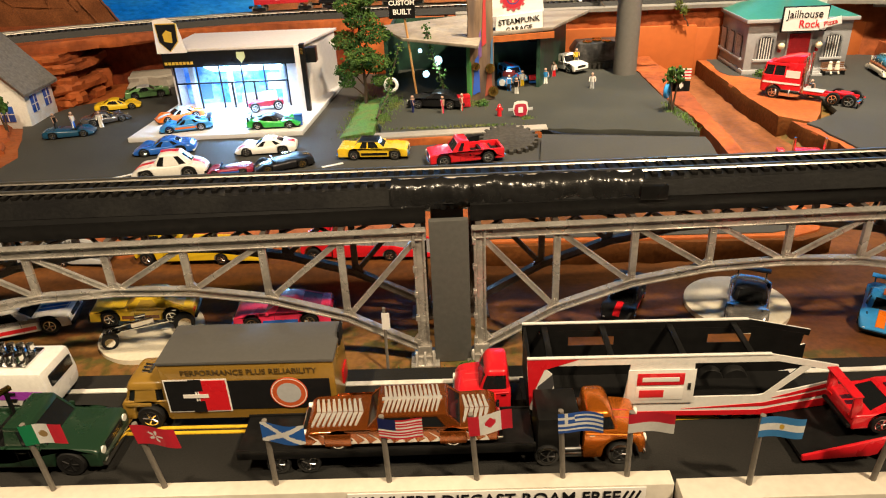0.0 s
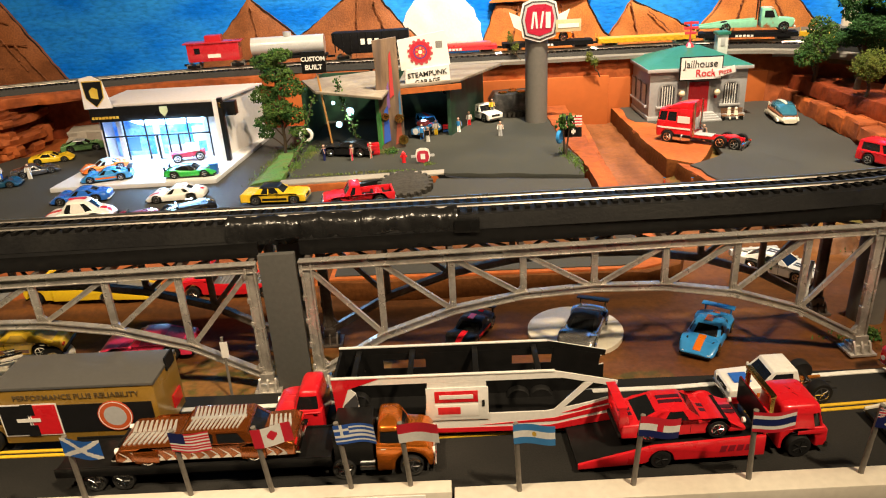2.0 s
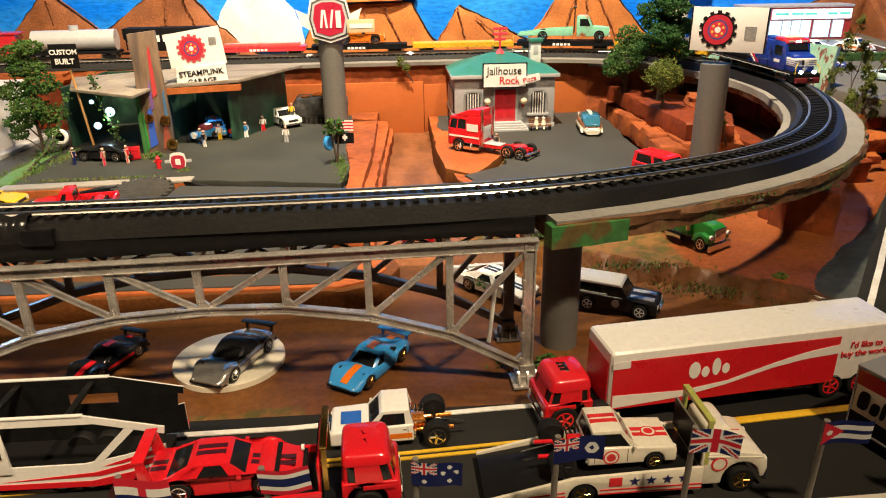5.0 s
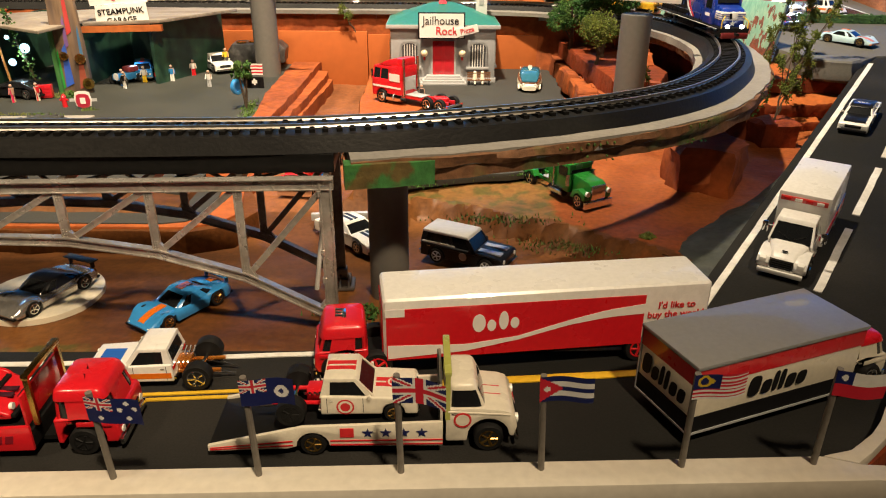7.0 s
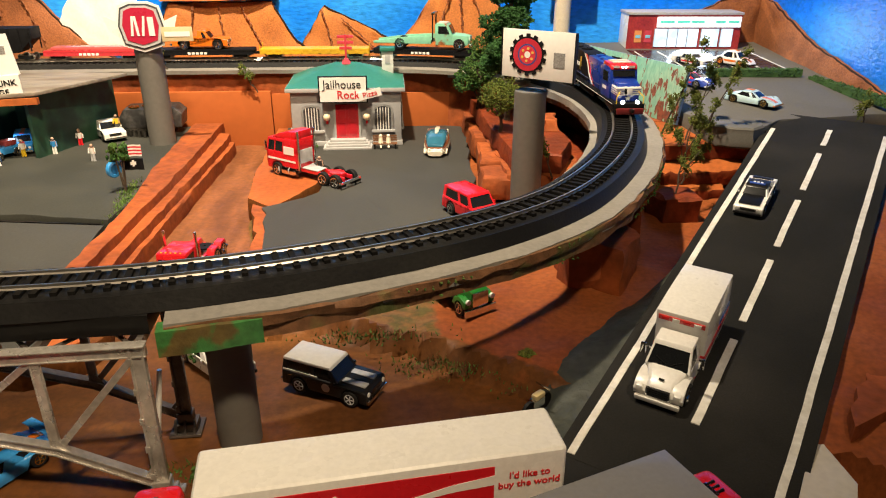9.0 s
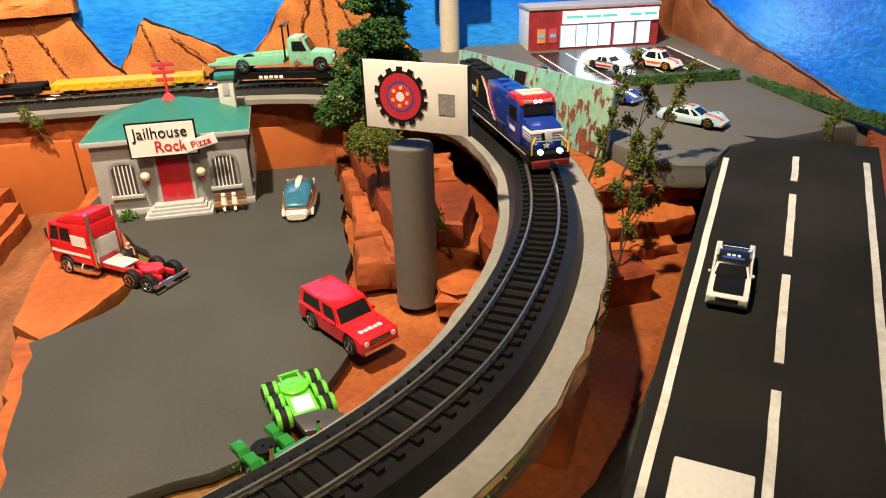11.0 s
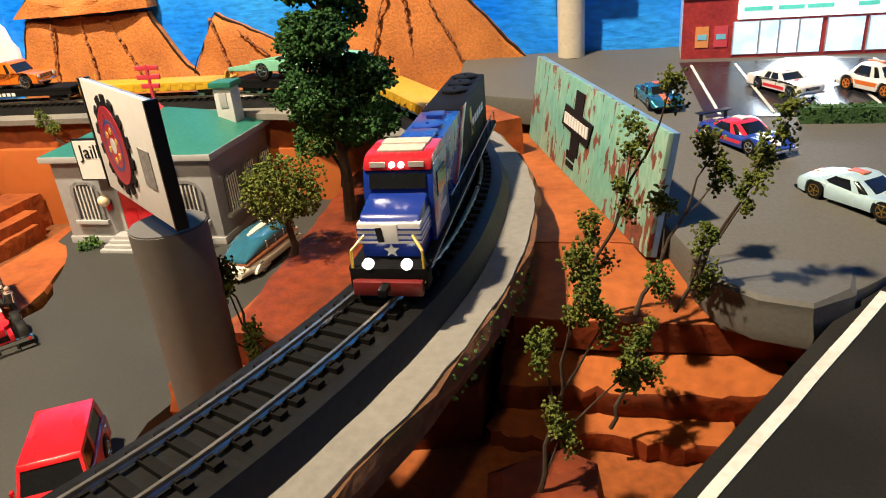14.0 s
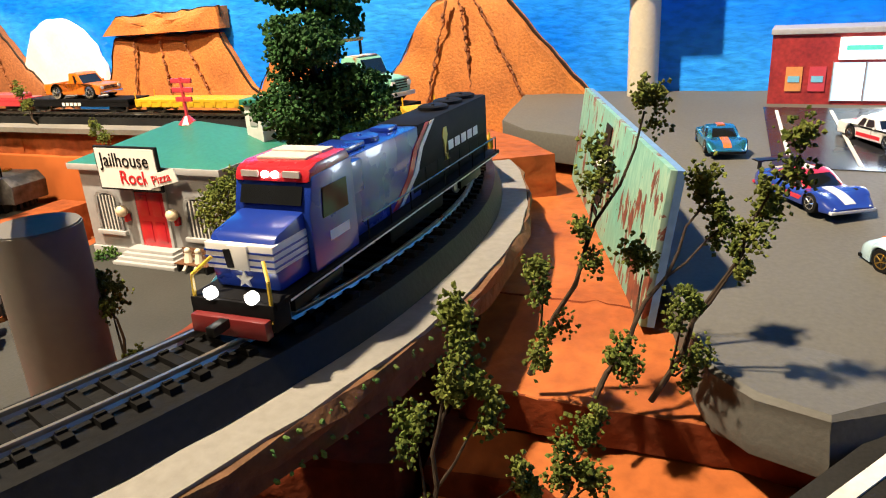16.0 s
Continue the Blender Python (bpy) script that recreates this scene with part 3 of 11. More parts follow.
rock("rock_slab", [(71.2, 74.4), (76.4, 75.8), (77.0, 84), (74.5, 91), (71, 84)], 0.2, 3.2, RED_ROCK, ledge, 104, 0.25)
rock("boulder", [(77.6, 69.5), (81.2, 70.0), (81.5, 72.6), (79.8, 73.7), (77.4, 71.9)], 0.0, 2.6, RED_ROCK, ledge, 110, 0.4)
rock("boulder", [(66.0, 57.6), (70.0, 56.6), (72.4, 60.2), (70.5, 63.8), (67.0, 63)], 0.0, 3.8, CLIFF, ledge, 111, 0.6)
rock("boulder", [(70.2, 64), (73.2, 63.6), (74.0, 67), (71, 68)], 0.4, 5.2, RED_ROCK, ledge, 112, 0.5)
rock("rock_slab", [(77.2, 40.4), (86, 43.5), (96, 56), (100, 70), (84.4, 48.6), (77.9, 41.8)], -2.0, 0.75, CLIFF, ledge, 115, 0.25)

# upper lot by the store
bm = bmesh.new()
top = [(86.0, 78.7), (88.9, 77.3), (93.2, 80.6), (106.4, 82.2), (107.6, 74), (107.6, 117), (68.5, 117), (69.6, 107.5), (72, 104.9), (76.2, 103.6), (79.8, 97), (83.6, 85)]
bm_prism(bm, jagged(top, 2.5, 0.12, 31), lambda x, y: upper_z(x, y) - 2.0, upper_z)
upper = tagged(part("upper_lot", bm, LOT_PALE, label="pale grey painted lot in front of the store", bevel=0.4), category="parking lot", kind="structure")

kerb_stone = thing("kerb_stone", 0, 0, 0, label="rounded grey painted stone at the corner of the upper lot", category="kerb", kind="structure")
rock("stone", [(85.6, 78.9), (87.0, 77.6), (88.9, 77.0), (90.6, 78.3), (91.2, 80.2), (89.4, 82.6), (86.2, 82.8), (85.0, 81.0)], upper_z(88, 79) - 1.75, upper_z(88, 79) + 0.12, LOT_PALE, kerb_stone, 140, 0.16)

# ---- roads ----
bm = bmesh.new()
bm_prism(bm, [(-76, 25.3), (16.2, 27.3), (17, 26.9), (61, 28.3), (64.2, 28.3), (67.0, 30.3), (69.7, 32.2), (72.9, 34.6), (75.2, 38.4), (74.3, 39.0), (65.2, 46.0), (62.2, 41.6), (60.5, 37.2), (-76, 35.2)], -1.6, -0.7)
tagged(part("road", bm, ROAD_BLACK, label="black two-lane highway with white edge lines", bevel=0.03), category="road", kind="structure")


def along(s, c, lift=0.0):
    """A point of the ramp: s up along it, c to its right."""
    x, y = 69.63 + 0.607 * s + 0.795 * c, 41.95 + 0.795 * s - 0.607 * c
    return (x, y, 0.08 + 0.146 * s + lift)


bm = bmesh.new()
rings = []
for k in range(25):
    s = -5.2 + k * 2.2
    w = 5.7
    rings.append([along(s, -w, -0.55), along(s, w, -0.55), along(s, w), along(s, -w)])
bm_loft(bm, rings)
tagged(part("ramp_road", bm, ROAD_BLACK, label="black road ramp climbing to the upper lot"), category="road", kind="structure")
bm = bmesh.new()
rings = []
for k in range(20):
    s = -4.5 + k * 1.2
    w = 2.75 * (1 - smooth01((s - 2) / 17)) + 0.35 + 0.25 * ripple(s, 3.0, 0.8)
    a, b = along(s, -5.66, -0.04), along(s, -5.66 - w, 0)
    low = ground_z(b[0], b[1]) - 0.05
    bend = [((a[0] + (b[0] - a[0]) * t), (a[1] + (b[1] - a[1]) * t), a[2] + (max(low, a[2] - 2.5) - a[2]) * t ** 1.4 + 0.22 * ripple(s * 2.0, t * 5, 0.9)) for t in (0.25, 0.5, 0.75)]
    rings.append([a, *bend, (b[0], b[1], low), (b[0], b[1], low - 0.8), (a[0], a[1], low - 0.8)])
bm_loft(bm, rings)
tagged(part("verge", bm, VERGE, label="rough dark grey green slope beside the ramp"), category="verge", kind="structure")

lines = thing("road_markings", 0, 0, 0, label="worn white and yellow road lines", category="road marking", kind="structure")


def strip(name, pts, w, mat, lift=0.07, wobble=0.0):
    bm = bmesh.new()
    rings = []
    for k, p in enumerate(pts):
        q = Vector(pts[min(k + 1, len(pts) - 1)]) - Vector(pts[max(k - 1, 0)])
        n = Vector((-q.y, q.x, 0)).normalized() * (w / 2)
        j = wobble * ripple(p[0], p[1], 1.1)
        a, b = (p[0] + n.x * (1 + j), p[1] + n.y * (1 + j)), (p[0] - n.x * (1 - j), p[1] - n.y * (1 - j))
        rings.append([(*a, p[2] + 0.01), (*b, p[2] + 0.01), (*b, p[2] + lift), (*a, p[2] + lift)])
    bm_loft(bm, rings)
    bmesh.ops.recalc_face_normals(bm, faces=bm.faces)
    return part(name, bm, mat, lines)


def flat(x0, y0, x1, y1, n=24):
    return [(x0 + (x1 - x0) * k / n, y0 + (y1 - y0) * k / n, -0.7) for k in range(n + 1)]


strip("edge_line", [(x, lerp_table([(-76, 34.0), (-14, 34.6), (29.5, 35.6), (40.3, 36.5), (50, 36.95), (60.8, 37.4)], x), -0.7) for x in np.linspace(-76, 60.8, 80)], 0.34, LINE_WHITE, wobble=0.12)
YELLOW_RUN = [(-76, 31.0), (-10, 31.1), (8, 31.4), (18.5, 31.8), (30, 32.5), (37, 33.0), (42, 33.4)]
for off in (-0.05, 0.35):
    strip("centre_line", [(x, lerp_table(YELLOW_RUN, x) + off, -0.7) for x in np.linspace(-76, 42, 70)], 0.2, LINE_YELLOW, wobble=0.1)
strip("centre_line", [(42 + k, 33.55 + 0.095 * k, -0.7) for k in range(21)], 0.5, LINE_YELLOW, wobble=0.1)
for c in (-4.9, 4.75):
    strip("edge_line", [along(s * 1.5 - 5.0 * (c < 0) - 6.5 * (c > 0), c) for s in range(35 if c > 0 else 33)], 0.42, LINE_WHITE, wobble=0.2)
for k in range(5):
    strip("lane_dash", [along(k * 10.1 + j, 0.0) for j in range(9 if k < 4 else 5)], 0.46, LINE_WHITE, wobble=0.15)

# ---- front barrier ----
barrier = thing("barrier", 0, 0, 0, label="cream painted board barrier along the table edge", category="barrier", kind="structure")


def barrier_back(x):
    """The barrier's rear edge: two boards laid slightly askew."""
    return 27.05 + 0.022 * (x + 5) if x < 16.5 else 27.08 + 0.034 * (x - 18)


for z0, z1, poly in ((-2.4, 0.0, [(-76, barrier_back(-76) - 0.85), (16.4, barrier_back(16.4) - 0.85), (16.4, barrier_back(16.4)), (-76, barrier_back(-76))]),
                     (-1.15, -0.02, [(16.55, barrier_back(16.55) - 1.25), (65.4, 27.25), (66.5, 26.9), (66.1, 27.8), (65.4, 28.05), (64.5, 28.1), (63.2, 28.55), (16.55, barrier_back(16.55))])):
    bm = bmesh.new()
    bm_prism(bm, poly, z0, z1)
    part("board", bm, BARRIER, barrier, "", 0.05)
bm = bmesh.new()
bm_prism(bm, [(63.3, 28.56), (64.5, 28.14), (65.3, 28.7), (67.0, 30.1), (69.7, 31.8), (72.9, 34.1), (74.8, 35.8), (75.7, 37.2), (75.7, 40.1), (75.0, 40.1), (72.6, 36.8), (70.7, 34.2), (69.6, 34.4), (68.4, 32.7), (66.8, 30.7), (66.0, 29.9), (64.6, 28.9)], -0.6, 0.0)
part("end_block", bm, BARRIER, barrier, "cream painted corner block", 0.05)
base = thing("stone_base", 0, 0, 0, label="red brown and grey stone blocks below the barrier", category="stone wall", kind="structure")
x = -40.0
rnd = random.Random(8)
while x < 60:
    w = rnd.uniform(3.2, 6.0)
    grey = 36 < x < 41
    rock("stone_block", [(x + 0.06, barrier_back(x) - 1.35), (x + w - 0.06, barrier_back(x + w) - 1.35), (x + w - 0.06, 28.2), (x + 0.06, 28.2)], -4.8, -2.45 if x < 16 else -1.25, CONCRETE if grey else RED_ROCK, base, int(x * 3) + 900, 0.15)
    x += w
for k, (p, q) in enumerate((((64.6, 28.2), (67.0, 30.05)), ((67.05, 30.05), (69.8, 31.85)), ((69.85, 31.85), (73.0, 34.2)), ((73.05, 34.2), (75.6, 37.0)), ((75.62, 37.05), (75.6, 40.0)))):
    n = Vector((q[1] - p[1], p[0] - q[0])).normalized() * 0.5
    rock("stone_block", [(p[0] + n.x * 0.1, p[1] + n.y * 0.1), (q[0] + n.x * 0.1, q[1] + n.y * 0.1), (q[0] - n.x, q[1] - n.y), (p[0] - n.x, p[1] - n.y)], -1.9, -0.62, RED_ROCK, base, 950 + k, 0.06)
sign = thing("barrier_sign", 8.45, barrier_back(8.45) - 0.86, -0.6, 1.26, label="white sign board with bold black capitals on the barrier", category="sign")
one_box("board", sign, PAPER, -6.7, 6.7, -0.06, 0, -0.75, 0.52, 0.02)
lettering("words", "WHERE DIECAST ROAM FREE", 0.92, INK, sign, at(0, -0.09, 0), bold=0.004, squeeze=0.93)
for k in range(6):
    x = (5.75 + 0.28 * (k % 3)) * (1 if k < 3 else -1)
    bm = bmesh.new()
    bm_box(bm, -0.05, 0.05, -0.1, -0.06, -0.36, 0.36)
    part("slash", bm, INK, sign, m=at(x, 0, 0, 0, 22 if k < 3 else -22, 0))
sign = thing("green_plaque", -8.0, barrier_back(-8) - 0.86, -1.0, 1.26, label="small white plaque with a green frame on the barrier", category="sign")
one_box("board", sign, paint(0.02, 0.2, 0.09), -4.4, 4.4, -0.06, 0, -0.8, 0.8, 0.02)
one_box("face", sign, PAPER, -4.1, 4.1, -0.09, -0.06, -0.55, 0.55)
one_box("bar", sign, INK, -3.4, 3.4, -0.12, -0.09, -0.2, 0.2)

# ---- room ----
# unseen shell, darkened so it bounces little light onto the layout
room = material("room wall", (0.07, 0.06, 0.05), 0.8, vary=0.05, grain=20, patch=2)
for name, b in (("wall_south", (-260, 320, -262, -258, -80, 190)), ("wall_west", (-262, -258, -258, 320, -80, 190)), ("wall_east", (318, 322, -258, 320, -80, 190)), ("wall_north", (-260, 320, 240, 244, -80, 190)), ("floor", (-260, 320, -260, 320, -84, -80)), ("ceiling", (-260, 320, -260, 320, 190, 194))):
    bm = bmesh.new()
    bm_box(bm, *b)
    tagged(part(name, bm, room, label="plain dark room shell out of view"), category=name.split("_")[0], kind="structure")
bm = bmesh.new()
bm_box(bm, -77, 110, 25.0, 120, -7, -3.3)
for x in (-72, 16, 105):
    for y in (32, 115):
        bm_box(bm, x - 4, x + 4, y - 4, y + 4, -80, -7)
tagged(part("layout_table", bm, WOOD_GREY, label="timber table under the layout"), category="table", kind="structure")

# ---- painted backdrop ----
bm = bmesh.new()
bmesh.ops.create_grid(bm, x_segments=95, y_segments=24, size=0.5)
for v in bm.verts:
    x, z = -80 + (v.co.x + 0.5) * 189, -3 + (v.co.y + 0.5) * 44
    v.co = Vector((x, 117.3 + 0.14 * ripple(x, z * 1.7, 0.5), z))
bmesh.ops.solidify(bm, geom=bm.faces[:], thickness=0.6)
tagged(part("backdrop", bm, SKY_PAINT, label="backdrop board brushed with glossy blue sky paint"), category="backdrop", kind="structure")
bm = bmesh.new()
bmesh.ops.create_grid(bm, x_segments=60, y_segments=24, size=0.5)
for v in bm.verts:
    y, z = 20 + (v.co.x + 0.5) * 97, -3 + (v.co.y + 0.5) * 44
    v.co = Vector((108.2 + 0.14 * ripple(y, z * 1.7, 0.5), y, z))
bmesh.ops.solidify(bm, geom=bm.faces[:], thickness=0.6)
tagged(part("backdrop_side", bm, SKY_PAINT, label="side backdrop board brushed with blue sky paint"), category="backdrop", kind="structure")


RIM_PAINT = material("dark outline paint", (0.03, 0.016, 0.01), 0.6, spec=0.2)


def mountain(pts, depth, mat, label, seed=0, y=117.1, m=None, cracks=()):
    """A relief mountain on the backdrop: outline in x, z, swelling out of the board, with a dark painted rim and gullies."""
    root = thing("relief_mountain", 0, 0, 0, label=label, category="mountain", kind="structure")
    if m:
        root.matrix_world = m
    rnd = random.Random(seed)
    loop = []
    for (ax, az), (bx, bz) in zip(pts, pts[1:] + pts[:1]):
        n = max(1, int(math.hypot(bx - ax, bz - az) / 0.9))
        for k in range(n):
            t = k / n
            loop.append((ax + (bx - ax) * t + rnd.uniform(-0.12, 0.12), az + (bz - az) * t + rnd.uniform(-0.12, 0.12)))
    cx, cz = sum(p[0] for p in loop) / len(loop), min(p[1] for p in loop) + 0.2
    bm = bmesh.new()
    rings = []
    for s, d in ((1, 0), (1, 0.55), (0.97, 0.75), (0.8, 0.85), (0.6, 1.0), (0.4, 1.12), (0.2, 1.2), (0.02, 1.25)):
        rings.append([(cx + (x - cx) * s, y - depth * (d + 0.35 * noise.noise(Vector((x * s * 0.35, z * s * 0.35, seed))) * (d > 0.5)), cz + (z - cz) * s) for x, z in loop])
    bm_loft(bm, rings, caps=True)
    part("relief", bm, mat, root, sharp=50)
    if mat != CLOUD_PAINT:
        bm = bmesh.new()
        low = min(q[1] for q in loop) + 0.4
        edge = [q for q in loop if q[1] > low]
        rings = []
        for k, (x, z) in enumerate(edge):
            r = 0.1 + 0.05 * noise.noise(Vector((x, z, seed)))
            rings.append([(x + r * math.cos(a * 1.047), y - depth * 0.62 + r * math.sin(a * 1.047), z + r * math.cos(a * 1.047)) for a in range(6)])
        if len(rings) > 2:
            bm_loft(bm, rings)
            part("rim_line", bm, RIM_PAINT, root, "dark painted outline")
    for k, (x0, z0, x1, z1) in enumerate(cracks):
        bm = bmesh.new()
        px = [(x0 + (x1 - x0) * j / 26 + rnd.uniform(-0.13, 0.13), z0 + (z1 - z0) * j / 26) for j in range(27)]
        for (ax, az), (bx, bz) in zip(px, px[1:]):
            r = rnd.uniform(0.04, 0.17)
            bm_cyl(bm, (ax, y - depth * 1.13, az), (bx, y - depth * 1.2, bz), r, r * rnd.uniform(0.6, 1.2), 5)
        part("gully", bm, MOUNTAIN_DARK, root, "dark gully line")
    return root


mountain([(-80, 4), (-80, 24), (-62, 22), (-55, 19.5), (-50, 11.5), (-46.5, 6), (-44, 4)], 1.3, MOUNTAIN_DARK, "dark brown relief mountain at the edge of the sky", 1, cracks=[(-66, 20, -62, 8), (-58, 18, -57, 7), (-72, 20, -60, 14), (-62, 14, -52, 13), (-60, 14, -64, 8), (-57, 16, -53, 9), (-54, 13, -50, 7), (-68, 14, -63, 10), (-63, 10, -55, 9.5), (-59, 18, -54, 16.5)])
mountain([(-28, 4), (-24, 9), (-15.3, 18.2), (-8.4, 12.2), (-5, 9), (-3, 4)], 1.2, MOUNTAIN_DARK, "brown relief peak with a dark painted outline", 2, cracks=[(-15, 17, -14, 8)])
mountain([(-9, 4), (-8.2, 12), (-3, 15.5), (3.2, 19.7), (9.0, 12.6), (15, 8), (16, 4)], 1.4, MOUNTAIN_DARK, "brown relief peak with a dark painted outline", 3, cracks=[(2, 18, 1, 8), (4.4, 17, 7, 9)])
mountain([(19, 4), (21, 9), (23.4, 15.4), (37.4, 15.6), (40, 11), (42, 9), (42, 4)], 1.3, MOUNTAIN, "orange relief mesa with steep fluted sides", 4, cracks=[(27, 15, 25.5, 8), (30.4, 15, 30.8, 8), (33.4, 15, 36.6, 8)])
mountain([(22.4, 15.6), (24.8, 17.5), (38.4, 17.9), (38.2, 16.0)], 1.9, MOUNTAIN, "orange cap rock of the mesa", 5)
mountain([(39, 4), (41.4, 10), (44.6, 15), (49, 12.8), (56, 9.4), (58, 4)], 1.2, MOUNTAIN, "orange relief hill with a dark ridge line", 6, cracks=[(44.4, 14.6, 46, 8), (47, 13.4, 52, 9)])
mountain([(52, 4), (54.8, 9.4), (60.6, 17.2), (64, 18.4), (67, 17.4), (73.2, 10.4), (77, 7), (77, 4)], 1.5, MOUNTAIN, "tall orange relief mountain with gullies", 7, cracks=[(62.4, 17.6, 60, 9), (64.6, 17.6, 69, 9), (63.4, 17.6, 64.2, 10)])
dome = [(21.2 - 6.6 + 6.6 * math.cos(a / 10 * math.pi) * -1, 10.4 + 7.4 * math.sin(a / 10 * math.pi)) for a in range(11)]
mountain([(x, z) for x, z in dome] + [(21.2, 9.4), (8.2, 9.4)], 0.9, CLOUD_PAINT, "white dome-shaped cloud cutout on the sky board", 8)
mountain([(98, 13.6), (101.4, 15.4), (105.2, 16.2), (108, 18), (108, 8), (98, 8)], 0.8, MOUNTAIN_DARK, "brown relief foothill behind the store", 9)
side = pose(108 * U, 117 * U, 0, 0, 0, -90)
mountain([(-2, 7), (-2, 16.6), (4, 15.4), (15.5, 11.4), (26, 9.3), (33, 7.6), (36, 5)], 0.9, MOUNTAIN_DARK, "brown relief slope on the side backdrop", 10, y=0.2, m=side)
mountain([(3, 23.6), (9, 21.0), (13.5, 19.2), (14.6, 22.6), (12.4, 26.4), (6, 27.4), (2.6, 26)], 0.4, CLOUD_PAINT, "white painted cloud on the side backdrop", 12, y=0.2, m=side)
# ---- railway ----
TRACK = [(-90, 37.4), (-60, 38.9), (-30, 40.0), (0, 41.0), (20, 41.6), (37, 42.4), (44, 43.3), (50.4, 45.1), (57.15, 47.95), (62.7, 51.7), (66.8, 56.35), (71.0, 63.6), (73.65, 71.3), (74.75, 78), (74.25, 86.6), (71.0, 95.2), (66.0, 101.2), (59, 104.6), (50, 105.6), (30, 105.6), (10, 105.4), (-6, 104.8), (-25, 102.6), (-47, 96.0), (-66, 86), (-90, 72)]


def spline(pts, step=0.5):
    out = []
    for k in range(1, len(pts) - 2):
        p0, p1, p2, p3 = (Vector((*p, 0)) for p in pts[k - 1 : k + 3])
        n = max(2, int((p2 - p1).length / 0.1))
        for j in range(n):
            t = j / n
            out.append(0.5 * (2 * p1 + (p2 - p0) * t + (2 * p0 - 5 * p1 + 4 * p2 - p3) * t * t + (3 * p1 - p0 - 3 * p2 + p3) * t**3))
    even, run, last = [out[0]], 0.0, out[0]
    for p in out[1:]:
        run += (p - last).length
        last = p
        if run >= step:
            even.append(p)
            run = 0.0
    return even


LINE = spline(TRACK, 0.31)
S = [0.0]
for a, b in zip(LINE, LINE[1:]):
    S.append(S[-1] + (b - a).length)


def on_track(s):
    """Place and heading (radians) at s along the line."""
    k = min(max(int(np.searchsorted(S, s)), 1), len(S) - 1)
    a, b = LINE[k - 1], LINE[k]
    t = (s - S[k - 1]) / (S[k] - S[k - 1])
    d = b - a
    return a + d * t, math.atan2(d.y, d.x)


def near(x, y):
    return min(range(len(LINE)), key=lambda k: (LINE[k].x - x) ** 2 + (LINE[k].y - y) ** 2)


def ribbon(bm, k0, k1, sect, every=3, jitter=0.0, seed=0):
    """Sweeps a section of (offset to the left, z) along the line."""
    rnd = random.Random(seed)
    rings = []
    ks = list(range(k0, k1, every)) + [k1]
    for k in ks:
        a, b = LINE[max(k - 1, 0)], LINE[min(k + 1, len(LINE) - 1)]
        d = (b - a).normalized()
        n = Vector((-d.y, d.x, 0))
        rings.append([tuple(LINE[k] + n * (o + rnd.uniform(-jitter, jitter)) + Vector((0, 0, z + rnd.uniform(-jitter, jitter) * 0.4))) for o, z in sect])
    bm_loft(bm, rings)


END = len(LINE) - 1
K_BRIDGE, K_BACK = near(43.0, 43.1), near(70.6, 96.0)
railway = thing("railway_track", 0, 0, 0, label="model railway track with nickel rails on black roadbed", category="railway track", kind="structure")
bm = bmesh.new()
ribbon(bm, 0, END, [(-2.1, 8.42), (2.0, 8.42), (1.65, 9.25), (-1.75, 9.25)])
part("roadbed", bm, material("black foam roadbed", (0.0095, 0.0095, 0.01), 0.42, vary=0.2, grain=420, bump=0.15, second=(0.014, 0.014, 0.0135), patch=22, spec=0.22), railway, "matt black foam roadbed")
for o in (-0.75, 0.75):
    bm = bmesh.new()
    ribbon(bm, 0, END, [(o - 0.09, 9.42), (o + 0.09, 9.42), (o + 0.035, 9.5), (o + 0.06, 9.58), (o + 0.05, 9.63), (o - 0.05, 9.63), (o - 0.06, 9.58), (o - 0.035, 9.5)], 2)
    part("rail", bm, RAIL_METAL, railway, "bright nickel rail")
bm = bmesh.new()
bm_box(bm, -0.15, 0.15, -1.22, 1.22, 9.25, 9.43)
for o in (-0.75, 0.75):
    bm_box(bm, -0.12, 0.12, o - 0.2, o - 0.1, 9.43, 9.5)
    bm_box(bm, -0.12, 0.12, o + 0.1, o + 0.2, 9.43, 9.5)
tie_mesh = mesh_of("sleeper", bm, TIE_BLACK)
rest = bmesh.new()
for k in range(0, END, 2):
    p, d = LINE[k], (LINE[min(k + 1, END)] - LINE[max(k - 1, 0)])
    turn = math.atan2(d.y, d.x)
    if K_BRIDGE - 10 < k < K_BACK - 15 and k < K_BRIDGE + 560:
        ob = new("sleeper", tie_mesh)
        ob.parent = railway
        ob.matrix_local = pose(p.x * U, p.y * U, 0, 0, 0, math.degrees(turn))
    else:
        bm_box(rest, -0.15, 0.15, -1.32, 1.32, 9.25, 9.43, Matrix.Translation(p) @ Matrix.Rotation(turn, 4, "Z"))
tagged(part("sleepers", rest, TIE_BLACK, railway), kind="stuff")

deck = thing("viaduct_deck", 0, 0, 0, label="grey curved viaduct deck with rough mossy edge", category="viaduct", kind="structure")
bm = bmesh.new()
ribbon(bm, K_BRIDGE, K_BACK + 30, [(-3.3, 7.7), (2.6, 7.7), (2.6, 8.4), (-3.3, 8.4)], 3, 0.07, 3)
part("slab", bm, DECK_GREY, deck, "grey painted deck slab")
bm = bmesh.new()
ribbon(bm, K_BRIDGE, K_BACK + 10, [(-3.25, 7.05), (2.3, 7.05), (2.5, 7.72), (-3.4, 7.72), (-3.5, 7.95), (-3.45, 8.3), (-3.25, 8.32)], 3, 0.16, 4)
part("edge", bm, FASCIA, deck, "crumbling brown plaster edge with green wash")
bm = bmesh.new()
